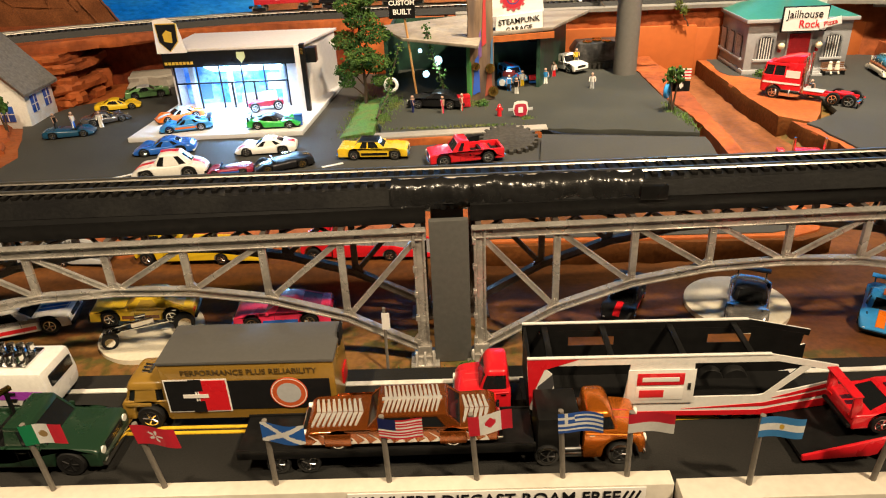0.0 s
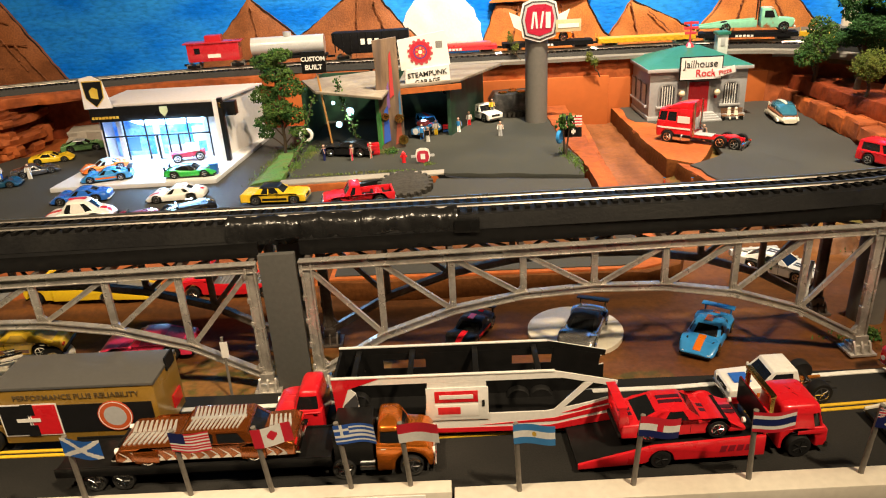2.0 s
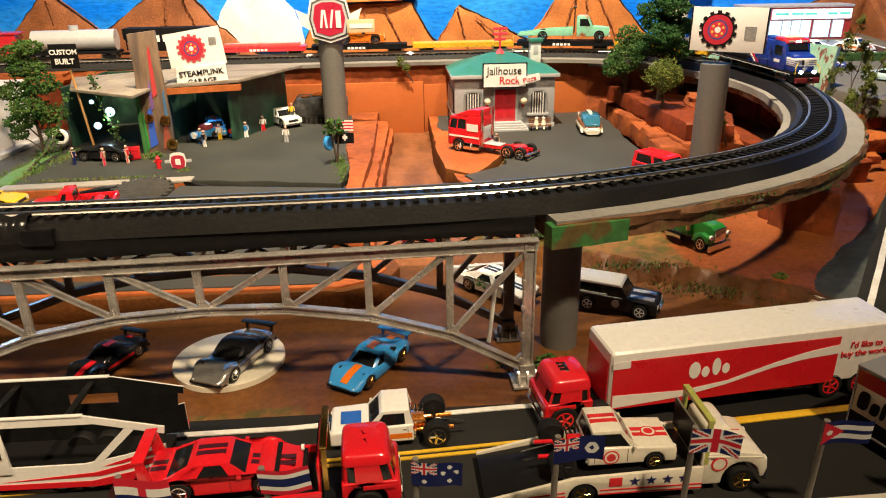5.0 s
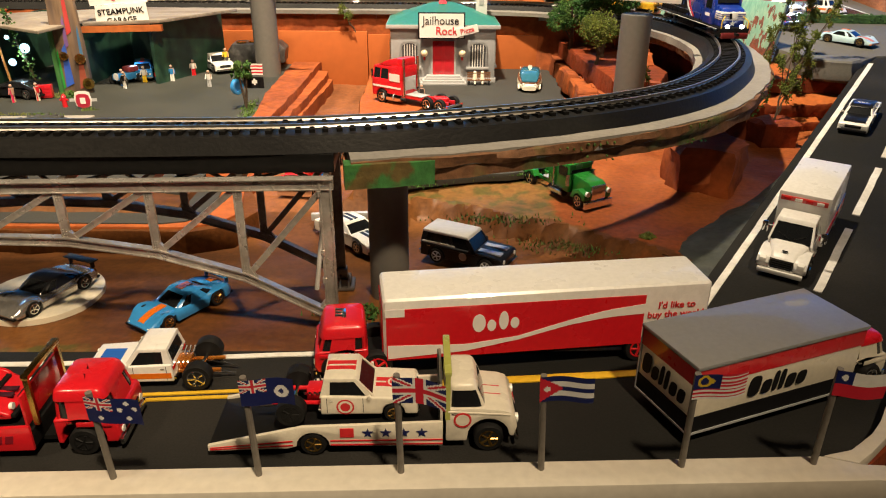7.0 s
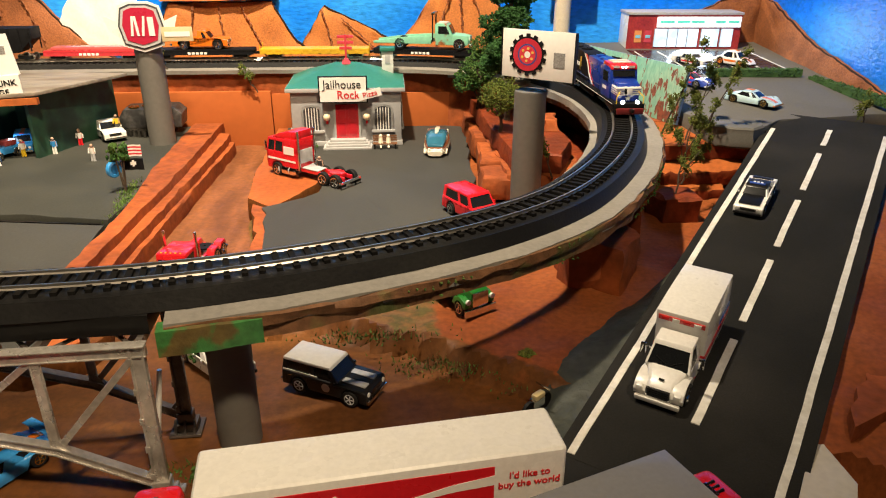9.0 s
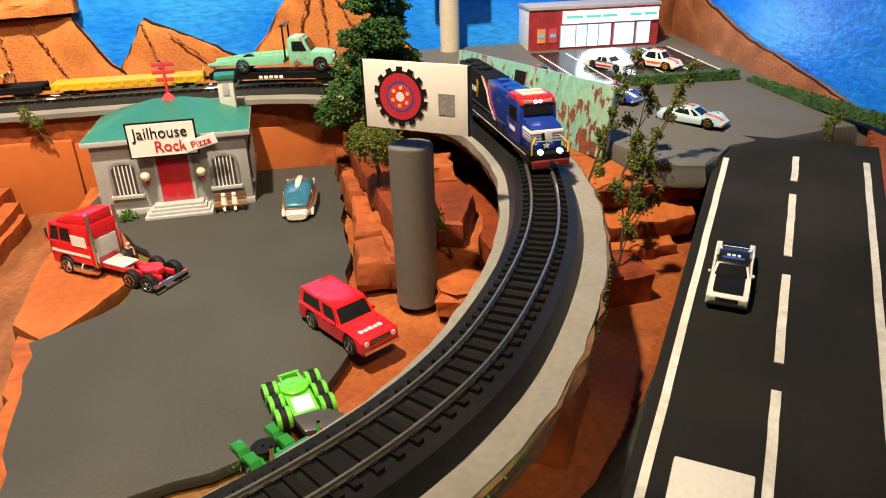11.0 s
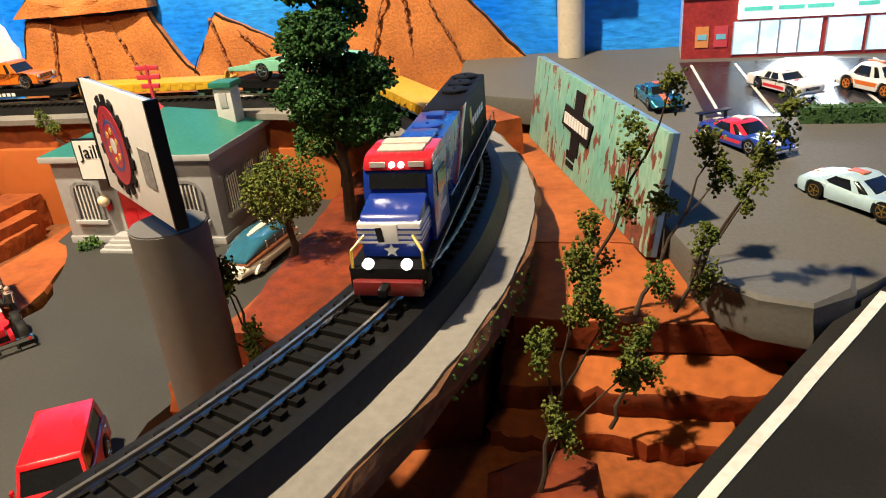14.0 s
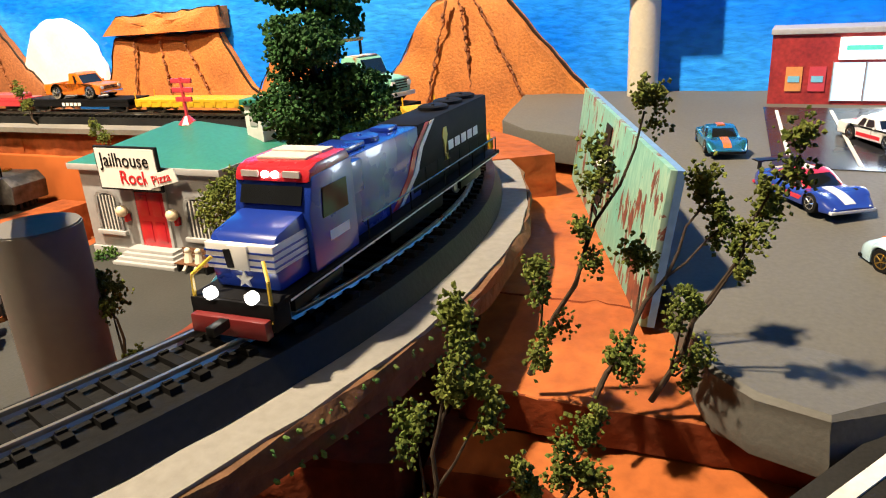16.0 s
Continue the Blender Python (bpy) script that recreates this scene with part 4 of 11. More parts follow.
K_LEFT = near(-9, 104.6)
ribbon(bm, K_BACK - 6, near(6, 105.3), [(1.9, 8.2), (3.55, 8.2), (3.6, 8.66), (1.9, 8.7)], 4, 0.04, 9)
part("far_edge", bm, DECK_GREY, deck, "grey painted lip of the far deck")
bm = bmesh.new()
ribbon(bm, K_BACK, K_LEFT, [(-6.5, -1.2), (1.2, -1.2), (1.2, 8.2), (1.0, 8.45), (-6, 8.45)], 5, 0.12, 6)
part("embankment", bm, CLIFF, deck, "orange plaster embankment under the far track")
bm = bmesh.new()
ribbon(bm, K_LEFT, END, [(-6.5, 7.3), (3.2, 7.3), (3.2, 8.2), (2.8, 8.45), (-6, 8.45)], 5, 0.12, 7)
part("ledge", bm, CLIFF, deck, "orange rock ledge carrying the far track")

bm = bmesh.new()
ribbon(bm, K_BRIDGE - 1, K_BRIDGE + 10, [(-3.6, 6.95), (-2.6, 6.95), (-2.6, 8.2), (-3.62, 8.2)], 2, 0.06, 14)
part("green_end", bm, material("green painted plaster", (0.035, 0.15, 0.035), 0.5, vary=0.3, grain=160, bump=0.8, second=(0.10, 0.07, 0.02), patch=50, mix=(0.52, 0.6)), deck, "green painted end of the deck edge")
rnd = random.Random(12)
bm = bmesh.new()
for k in range(K_BRIDGE + 11, K_BACK - 40):
    if noise.noise(Vector((k * 0.045, 0, 3))) < -0.02:
        continue
    for j in range(4):
        d = (LINE[k + 1] - LINE[k - 1]).normalized()
        n = Vector((-d.y, d.x, 0))
        p = LINE[k] + n * (-3.5 + rnd.uniform(-0.06, 0.1)) + Vector((0, 0, rnd.choice((7.15, 7.25, 8.05, 8.12)) + rnd.gauss(0, 0.08)))
        bmesh.ops.create_icosphere(bm, subdivisions=1, radius=rnd.uniform(0.03, 0.09), matrix=Matrix.Translation(p) @ Matrix.Rotation(rnd.uniform(0, 3), 4, (1, 1, 0)) @ Matrix.Diagonal((1.3, 0.8, 1.0, 1)))
tagged(part("moss", bm, MOSS, deck, "fine green scatter along the edge"), kind="stuff")


def post(x, y, z0, z1, r, label):
    root = thing("support_post", x, y, z0, label=label, category="post")
    one_cyl("tube", root, POST_GREY, (0, 0, 0), (0, 0, z1 - z0), r, n=28)
    one_cyl("cap", root, POST_GREY, (0, 0, z1 - z0), (0, 0, z1 - z0 + 0.06), r * 0.97, n=28)
    return root


post(45.2, 44.2, -1.4, 7.1, 1.15, "round grey tube post carrying the viaduct")

# ---- truss bridge ----
L_SPAN, H_TOP = 35.3, 8.15


def bar(bm, a, b, w, d, flange=0.0):
    """A flat bar between two points of the truss plane, with a thin lip along its upper edge."""
    a, b = Vector(a), Vector(b)
    v = b - a
    m = Matrix.Translation((a + b) / 2) @ Matrix.Rotation(-math.atan2(v.z, v.x), 4, "Y")
    h = v.length / 2 + 0.03
    bm_box(bm, -h, h, -d / 2, d / 2, -w / 2, w / 2, m)
    if flange:
        bm_box(bm, -h, h, -d / 2 - flange, d / 2 + flange, w / 2 - 0.05, w / 2 + 0.03, m)
        bm_box(bm, -h, h, -d / 2 - flange * 0.6, d / 2 + flange * 0.6, -w / 2 - 0.02, -w / 2 + 0.05, m)


def rivets(bm, x, z, y, turn, cols, rows, gap=0.13):
    m = Matrix.Translation((x, y, z)) @ Matrix.Rotation(-turn, 4, "Y")
    for i in range(cols):
        for j in range(rows):
            q = m @ Vector(((i - (cols - 1) / 2) * gap, 0, (j - (rows - 1) / 2) * gap))
            bm_cyl(bm, q, q + Vector((0, -0.045, 0)), 0.042, 0.018, 5)


def truss(parent, y, mat):
    n = 8
    studs = bmesh.new()
    xs = [L_SPAN * (0.012 + 0.976 * k / n) for k in range(n + 1)]
    zs = [0.3, 2.75, 4.2, 4.95, 5.15, 4.95, 4.2, 2.75, 0.3]
    top = [(x, y, H_TOP - 0.45) for x in xs]
    low = [(x, y, z) for x, z in zip(xs, zs)]
    one_box("top_chord", parent, mat, 0, L_SPAN, y - 0.3, y + 0.3, H_TOP - 0.07, H_TOP, 0.02)
    one_box("chord_web", parent, mat, 0, L_SPAN, y - 0.13, y + 0.13, H_TOP - 0.56, H_TOP - 0.07)
    one_box("chord_flange", parent, mat, 0, L_SPAN, y - 0.19, y + 0.19, H_TOP - 0.62, H_TOP - 0.56, 0.02)
    for k, (a, b) in enumerate(zip(low, low[1:])):
        bm = bmesh.new()
        bar(bm, a, b, 0.44, 0.26, 0.09)
        part("arch_segment", bm, mat, parent)
    for k in range(n + 1):
        x, z = xs[k], zs[k]
        bm = bmesh.new()
        if k in (0, n):
            bm_box(bm, x - 0.27, x + 0.27, y - 0.1, y + 0.1, z - 0.2, H_TOP - 0.5)
            bm_box(bm, x - 0.33, x - 0.22, y - 0.2, y + 0.16, z - 0.2, H_TOP - 0.1)
            bm_box(bm, x + 0.22, x + 0.33, y - 0.2, y + 0.16, z - 0.2, H_TOP - 0.1)
            for j in range(5):
                zc = z + 0.6 + j * (H_TOP - z - 1.4) / 4
                bm_box(bm, x - 0.4, x - 0.2, y - 0.24, y + 0.05, zc - 0.16, zc + 0.16)
        else:
            bm_prism(bm, [(x - 0.19, y - 0.11), (x + 0.19, y - 0.11), (x + 0.19, y + 0.11), (x - 0.19, y + 0.11)], z, H_TOP - 0.5)
            bm_box(bm, x - 0.21, x - 0.15, y - 0.15, y + 0.12, z, H_TOP - 0.5)
        part("vertical_post", bm, mat, parent, bevel=0.015)
    for k in range(n):
        a, b = (top[k], low[k + 1]) if k < n // 2 else (low[k], top[k + 1])
        bm = bmesh.new()
        bar(bm, a, b, 0.25, 0.16, 0.02)
        part("diagonal", bm, mat, parent)
    for k in range(n + 1):
        x, z = xs[k], zs[k]
        turn = math.atan2(zs[min(k + 1, n)] - zs[max(k - 1, 0)], xs[min(k + 1, n)] - xs[max(k - 1, 0)])
        side = 1 if k < n / 2 else -1
        bm = bmesh.new()
        if 0 < k < n:
            bm_side(bm, [(x - side * 0.66, z + 0.12 - side * 0.66 * math.tan(turn)), (x + side * 0.1, z + 0.12), (x + side * 0.1, z + 0.62), (x - side * 0.16, z + 0.62)], y - 0.135, y + 0.1)
            rivets(studs, x, z, y - 0.13, turn, 9, 2)
            rivets(studs, x, z + 0.5, y - 0.15, 0, 2, 4)
            rivets(studs, x + side * 0.1, H_TOP - 0.16, y - 0.13, 0, 10, 1)
            rivets(studs, x, H_TOP - 0.78, y - 0.12, 0, 2, 4)
            part("gusset", bm, mat, parent, "riveted joint plate")
        else:
            s = 1 if k == 0 else -1
            bm_side(bm, [(x, z + 0.1), (x + s * 0.75, z + 0.1 + abs(math.tan(turn)) * 0.75), (x + s * 0.3, z + 1.1), (x, z + 1.4)], y - 0.14, y + 0.1)
            rivets(studs, x + s * 0.3, z + 0.75, y - 0.14, 0, 3, 4)
            rivets(studs, x + s * 0.4, H_TOP - 0.3, y - 0.13, 0, 6, 2)
            part("gusset", bm, mat, parent, "riveted joint plate")
    tagged(part("rivets", studs, mat, parent, "rows of small rivet heads"), kind="stuff")
    for k in (0, n):
        x = xs[k]
        one_box("bearing_plate", parent, mat, x - 0.85, x + 0.85, y - 0.8, y + 0.8, -0.62, -0.46, 0.04)
        one_box("bearing_block", parent, mat, x - 0.62, x + 0.62, y - 0.5, y + 0.5, -0.46, 0.0, 0.06)
        one_box("bearing_cap", parent, mat, x - 0.42, x + 0.42, y - 0.34, y + 0.34, 0.0, 0.6, 0.05)
        for j in range(3):
            bm = bmesh.new()
            xx = x - 0.5 + j * 0.5
            bm_loft(bm, [[(xx - 0.06, y - 0.76, -0.46), (xx + 0.06, y - 0.76, -0.46), (xx + 0.06, y - 0.3, -0.46), (xx - 0.06, y - 0.3, -0.46)], [(xx - 0.06, y - 0.5, 0.1), (xx + 0.06, y - 0.5, 0.1), (xx + 0.06, y - 0.3, 0.3), (xx - 0.06, y - 0.3, 0.3)]])
            part("bearing_rib", bm, mat, parent)


def span(x, y, turn):
    root = thing("truss_bridge", x, y, -0.65, turn, label="silver painted riveted arch truss bridge span carrying the track", category="bridge", group="bridge spans")
    truss(root, 0.0, STEEL)
    # rear truss and bracing take the darker copy that imitates shade
    truss(root, 5.3, STEEL_SHADED)
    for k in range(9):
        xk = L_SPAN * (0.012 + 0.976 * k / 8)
        one_box("floor_beam", root, STEEL_SHADED, xk - 0.15, xk + 0.15, 0.25, 5.05, H_TOP - 0.5, H_TOP - 0.1)
    for k in range(8):
        x0, x1 = (L_SPAN * (0.012 + 0.976 * j / 8) for j in (k, k + 1))
        for a, b in (((x0, 0.2), (x1, 5.1)), ((x0, 5.1), (x1, 0.2))):
            bm = bmesh.new()
            bm_cyl(bm, (a[0], a[1], H_TOP - 0.42), (b[0], b[1], H_TOP - 0.42), 0.11, n=6)
            part("sway_brace", bm, STEEL_SHADED, root)
    one_box("deck_plate", root, BLACK, 0, L_SPAN, 0.9, 4.4, H_TOP - 0.04, H_TOP + 0.9)
    return root


span(7.6, 37.95, 3.1)
span(-30.15, 35.95, 3.1)
pier = thing("bridge_pier", 6.35, 38.0, -1.3, 3.1, "flat dark grey board pier standing between the bridge spans", "pier")
one_box("board", pier, GREY_BOARD, -1.08, 1.08, -0.25, 0.2, 0, 9.3, 0.04)
one_box("back_board", pier, GREY_BOARD, -1.0, 1.0, 4.4, 4.8, 0, 9.2, 0.04)

bm = bmesh.new()
rows = []
for k in range(140):
    x = 3.2 + k * 0.1
    y = 41.1 + (x - 3) * 0.03
    rows.append([bm.verts.new((x, y - o + 0.16 * noise.noise(Vector((x * 1.1, o * 3, z * 1.5))) + 0.1 * noise.noise(Vector((x * 3.8, o * 5, z * 3.1))), z + 0.13 * noise.noise(Vector((x * 1.4, z * 2, 8))) + 0.07 * noise.noise(Vector((x * 4.5, z * 4, o * 3))))) for o, z in ((1.2, 9.66), (1.65, 9.62), (1.98, 9.3), (2.1, 8.9), (2.15, 8.5), (2.1, 8.12), (1.7, 8.0), (1.3, 8.2))])
for a, b in zip(rows, rows[1:]):
    for i in range(8):
        bm.faces.new((a[i], a[(i + 1) % 8], b[(i + 1) % 8], b[i]))
tagged(part("foil_wrap", bm, BLACK_FOIL, label="crumpled shiny black foil wrapped along the track side", sharp=60), category="foil")
tagged(one_box("track_shim", None, BLACK, 16.9, 18.4, 39.2, 39.8, 8.3, 9.1, 0.05, "small black shim block under the track"), category="block")

# ---- jailhouse ----
GREY_WALL = material("grey jail wall", (0.33, 0.33, 0.335), 0.6, vary=0.06, grain=200, bump=0.12, second=(0.29, 0.29, 0.295), patch=20)
GREY_TRIM = material("pale grey trim", (0.40, 0.40, 0.40), 0.55, vary=0.05)
ROOF_GREEN = material("green roof", (0.025, 0.16, 0.11), 0.45, vary=0.1, grain=260, bump=0.15, second=(0.03, 0.19, 0.14), patch=14)
jail = thing("jailhouse", 48.5, 98.6, 1.25, 0.5, "grey toy jailhouse with green hipped roof and red door", "building")
W2, D2 = 6.3, 4.9
bm = bmesh.new()
bm_box(bm, -W2, W2, -D2, D2, 0, 6.35)
part("wall", bm, GREY_WALL, jail, bevel=0.05)
one_box("plinth", jail, GREY_TRIM, -W2 - 0.12, W2 + 0.12, -D2 - 0.12, D2 + 0.12, 0, 0.55, 0.04)
one_box("eave_trim", jail, GREY_TRIM, -W2 - 0.5, W2 + 0.5, -D2 - 0.5, D2 + 0.5, 6.35, 6.8, 0.05, "pale grey eaves board")
bm = bmesh.new()
e = [(-W2 - 0.45, -D2 - 0.45), (W2 + 0.45, -D2 - 0.45), (W2 + 0.45, D2 + 0.45), (-W2 - 0.45, D2 + 0.45)]
lo = [bm.verts.new((x, y, 6.8)) for x, y in e]
a, b = bm.verts.new((-1.2, 0, 8.9)), bm.verts.new((1.2, 0, 8.9))
bm.faces.new((lo[0], lo[1], b, a))
bm.faces.new((lo[1], lo[2], b))
bm.faces.new((lo[2], lo[3], a, b))
bm.faces.new((lo[3], lo[0], a))
bm.faces.new(lo[::-1])
part("roof", bm, ROOF_GREEN, jail)
one_box("door", jail, paint(0.55, 0.02, 0.03), -1.25, 1.35, -D2 - 0.16, -D2, 0.9, 4.9, 0.04, "red panelled double door")
for x in (-0.55, 0.65):
    for z in (1.3, 3.2):
        one_box("door_panel", jail, paint(0.5, 0.015, 0.025), x - 0.42, x + 0.42, -D2 - 0.21, -D2 - 0.15, z, z + 1.5, 0.03)
one_box("door_frame", jail, GREY_TRIM, -1.5, -1.25, -D2 - 0.2, -D2, 0.8, 5.2, 0.02)
one_box("door_frame", jail, GREY_TRIM, 1.35, 1.6, -D2 - 0.2, -D2, 0.8, 5.2, 0.02)
for k in range(4):
    one_box("step", jail, GREY_TRIM, -2.0 - 0.25 * (3 - k), 2.1 + 0.25 * (3 - k), -D2 - 1.0 - 0.32 * (3 - k) * 0.9, -D2, k * 0.24, (k + 1) * 0.24, 0.02)


def jail_window(x, y, turn):
    m = at(x, y, 0, 0, 0, turn)
    frame_bm = bmesh.new()
    arc = [(math.cos(math.pi * k / 8) * 0.95, 4.2 + math.sin(math.pi * k / 8) * 0.45) for k in range(9)]
    bm_side(frame_bm, [(0.95, 1.9), *arc, (-0.95, 1.9)], -0.1, 0.02)
    w = part("window", frame_bm, material("dark jail window", (0.05, 0.05, 0.055), 0.4), jail, "arched barred window", m=m)
    b2 = bmesh.new()
    arc = [(math.cos(math.pi * k / 8) * 1.18, 4.2 + math.sin(math.pi * k / 8) * 0.68) for k in range(9)]
    inner = [(math.cos(math.pi * k / 8) * 0.92, 4.2 + math.sin(math.pi * k / 8) * 0.45) for k in range(9)]
    ring = [(1.18, 1.9), *arc, (-1.18, 1.9)]
    hole = [(0.92, 1.9), *inner, (-0.92, 1.9)]
    f0 = [b2.verts.new((p[0], -0.2, p[1])) for p in ring]
    f1 = [b2.verts.new((p[0], -0.2, p[1])) for p in hole]
    for i in range(len(ring) - 1):
        b2.faces.new((f0[i], f0[i + 1], f1[i + 1], f1[i]))
    bmesh.ops.solidify(b2, geom=b2.faces[:], thickness=0.2)
    part("frame", b2, GREY_TRIM, w)
    b3 = bmesh.new()
    bm_box(b3, -1.35, 1.35, -0.35, 0, 1.6, 1.9)
    part("sill", b3, GREY_TRIM, w, bevel=0.03)
    for k in range(5):
        b4 = bmesh.new()
        bm_cyl(b4, (-0.64 + k * 0.32, -0.15, 1.9), (-0.64 + k * 0.32, -0.15, 4.5), 0.06, n=6)
        part("bar", b4, WHITE, w)


jail_window(-4.0, -D2, 0)
jail_window(4.2, -D2, 0)
for y in (-2.6, 0.2, 3.0):
    jail_window(-W2, y, -90)
    jail_window(W2, y, 90)
for x in (-2.25, 2.3):
    bm = bmesh.new()
    bmesh.ops.create_uvsphere(bm, u_segments=12, v_segments=8, radius=0.42, matrix=Matrix.Translation((x, -D2 - 0.6, 3.55)))
    g = part("globe_lamp", bm, material("cream globe", (0.75, 0.6, 0.4), 0.35), jail, "cream globe wall lamp")
    one_box("bracket", jail, RED, x - 0.12, x + 0.12, -D2 - 0.4, -D2, 2.7, 3.25, 0.03)
one_box("chimney", jail, material("white chimney", (0.6, 0.6, 0.58), 0.5, vary=0.06), 4.2, 5.6, 1.2, 2.6, 6.9, 9.9, 0.04)
one_box("chimney_cap", jail, ROOF_GREEN, 4.0, 5.8, 1.0, 2.8, 9.9, 10.3, 0.05)
one_box("chimney_panel", jail, GREY_TRIM, 4.6, 5.2, 1.14, 1.2, 8.4, 9.5, 0.02)
ant = thing("roof_finial", 48.5, 98.6, 10.05, label="red metal roof vane on the jailhouse ridge", category="finial")
red = paint(0.6, 0.05, 0.07)
bm = bmesh.new()
bmesh.ops.create_cone(bm, cap_ends=True, segments=8, radius1=0.7, radius2=0.2, depth=0.6, matrix=Matrix.Translation((0, 0, 0.2)))
part("base", bm, red, ant)
one_cyl("rod", ant, red, (0, 0, 0.3), (0, 0, 3.2), 0.13, n=8)
for k, w in enumerate((0.75, 0.95, 0.95)):
    one_box("plate", ant, red, -w, w, -0.08, 0.08, 1.5 + k * 0.65, 1.85 + k * 0.65, 0.05)
sign = thing("jail_sign", 48.35, 92.6, 8.05, 0.5, "white roof sign with black and red words above the door", "sign")
one_box("board", sign, INK, -2.75, 2.75, -0.1, 0.1, -1.5, 1.5, 0.03)
one_box("face", sign, PAPER, -2.6, 2.6, -0.16, -0.1, -1.36, 1.36)
lettering("lettering", "Jailhouse", 1.35, INK, sign, at(-0.1, -0.19, 0.55), squeeze=0.9)
lettering("lettering", "Rock", 1.3, INK_RED, sign, at(0.55, -0.19, -0.62), bold=0.012, squeeze=0.95)
bm = bmesh.new()
bm_box(bm, -1.3, 1.3, -0.08, 0, -0.45, 0.45)
plate = part("pizza_plate", bm, PAPER, sign, "small white tag with red word", m=at(3.0, -0.2, -0.5, 0, -14, 0))
lettering("lettering", "Pizza", 0.85, INK_RED, plate, at(0, -0.11, 0))

# ---- gear sign on its post ----


def gear(bm, r, teeth=14):
    pts = []
    for k in range(teeth):
        for d, rr in ((0.0, 0.86), (0.22, 0.86), (0.27, 1.0), (0.73, 1.0), (0.78, 0.86)):
            a = 2 * math.pi * (k + d) / teeth
            pts.append((rr * r * math.cos(a), rr * r * math.sin(a)))
    return pts


def gear_board(root, w, h, cx, r, m, colour=INK, code=True):
    bm = bmesh.new()
    bm_side(bm, [(cx + x, z) for x, z in gear(bm, r)], -0.06, 0.0)
    part("gear_print", bm, colour, root, "printed gear emblem", m=m)
    for rad, mat in ((0.78, paint(0.5, 0.03, 0.05)), (0.52, paint(0.06, 0.07, 0.25)), (0.44, paint(0.62, 0.04, 0.06)), (0.16, WHITE)):
        bm = bmesh.new()
        bm_cyl(bm, (cx, -0.07 - 0.02 * (1 - rad), 0), (cx, -0.06, 0), rad * r, n=24)
        part("gear_disc", bm, mat, root, m=m)
    for k in range(6):
        a = k * math.pi / 3 + 0.4
        bm = bmesh.new()
        bm_cyl(bm, (cx + 0.3 * r * math.cos(a), -0.1, 0.3 * r * math.sin(a)), (cx + 0.3 * r * math.cos(a), -0.08, 0.3 * r * math.sin(a)), 0.07 * r, n=8)
        part("gear_dot", bm, paint(0.7, 0.5, 0.1), root, m=m)


post(65.9, 73.1, 0.9, 11.6, 1.38, "thick round grey tube post of the gear sign")
sign = thing("gear_sign", 66.05, 71.75, 12.85, -37.5, "white square sign board with a black and red gear emblem", "sign")
one_box("board", sign, PAPER, -3.3, 3.3, 0.0, 0.12, 0, 3.95, 0.01)
one_box("edge_strip", sign, BLACK, -3.42, -3.3, -0.05, 0.35, 0, 3.95)
one_box("edge_strip", sign, BLACK, 3.3, 3.42, -0.05, 0.35, 0, 3.95)
one_box("back_board", sign, paint(0.3, 0.3, 0.3), -3.3, 3.3, 0.13, 0.3, 0.05, 3.9)
gear_board(sign, 0, 0, -0.9, 1.72, at(0, 0, 1.95))
one_box("grey_print", sign, material("grey print patch", (0.25, 0.24, 0.23), 0.6, vary=0.4, grain=900), 1.5, 2.5, -0.03, 0, 1.1, 2.3)

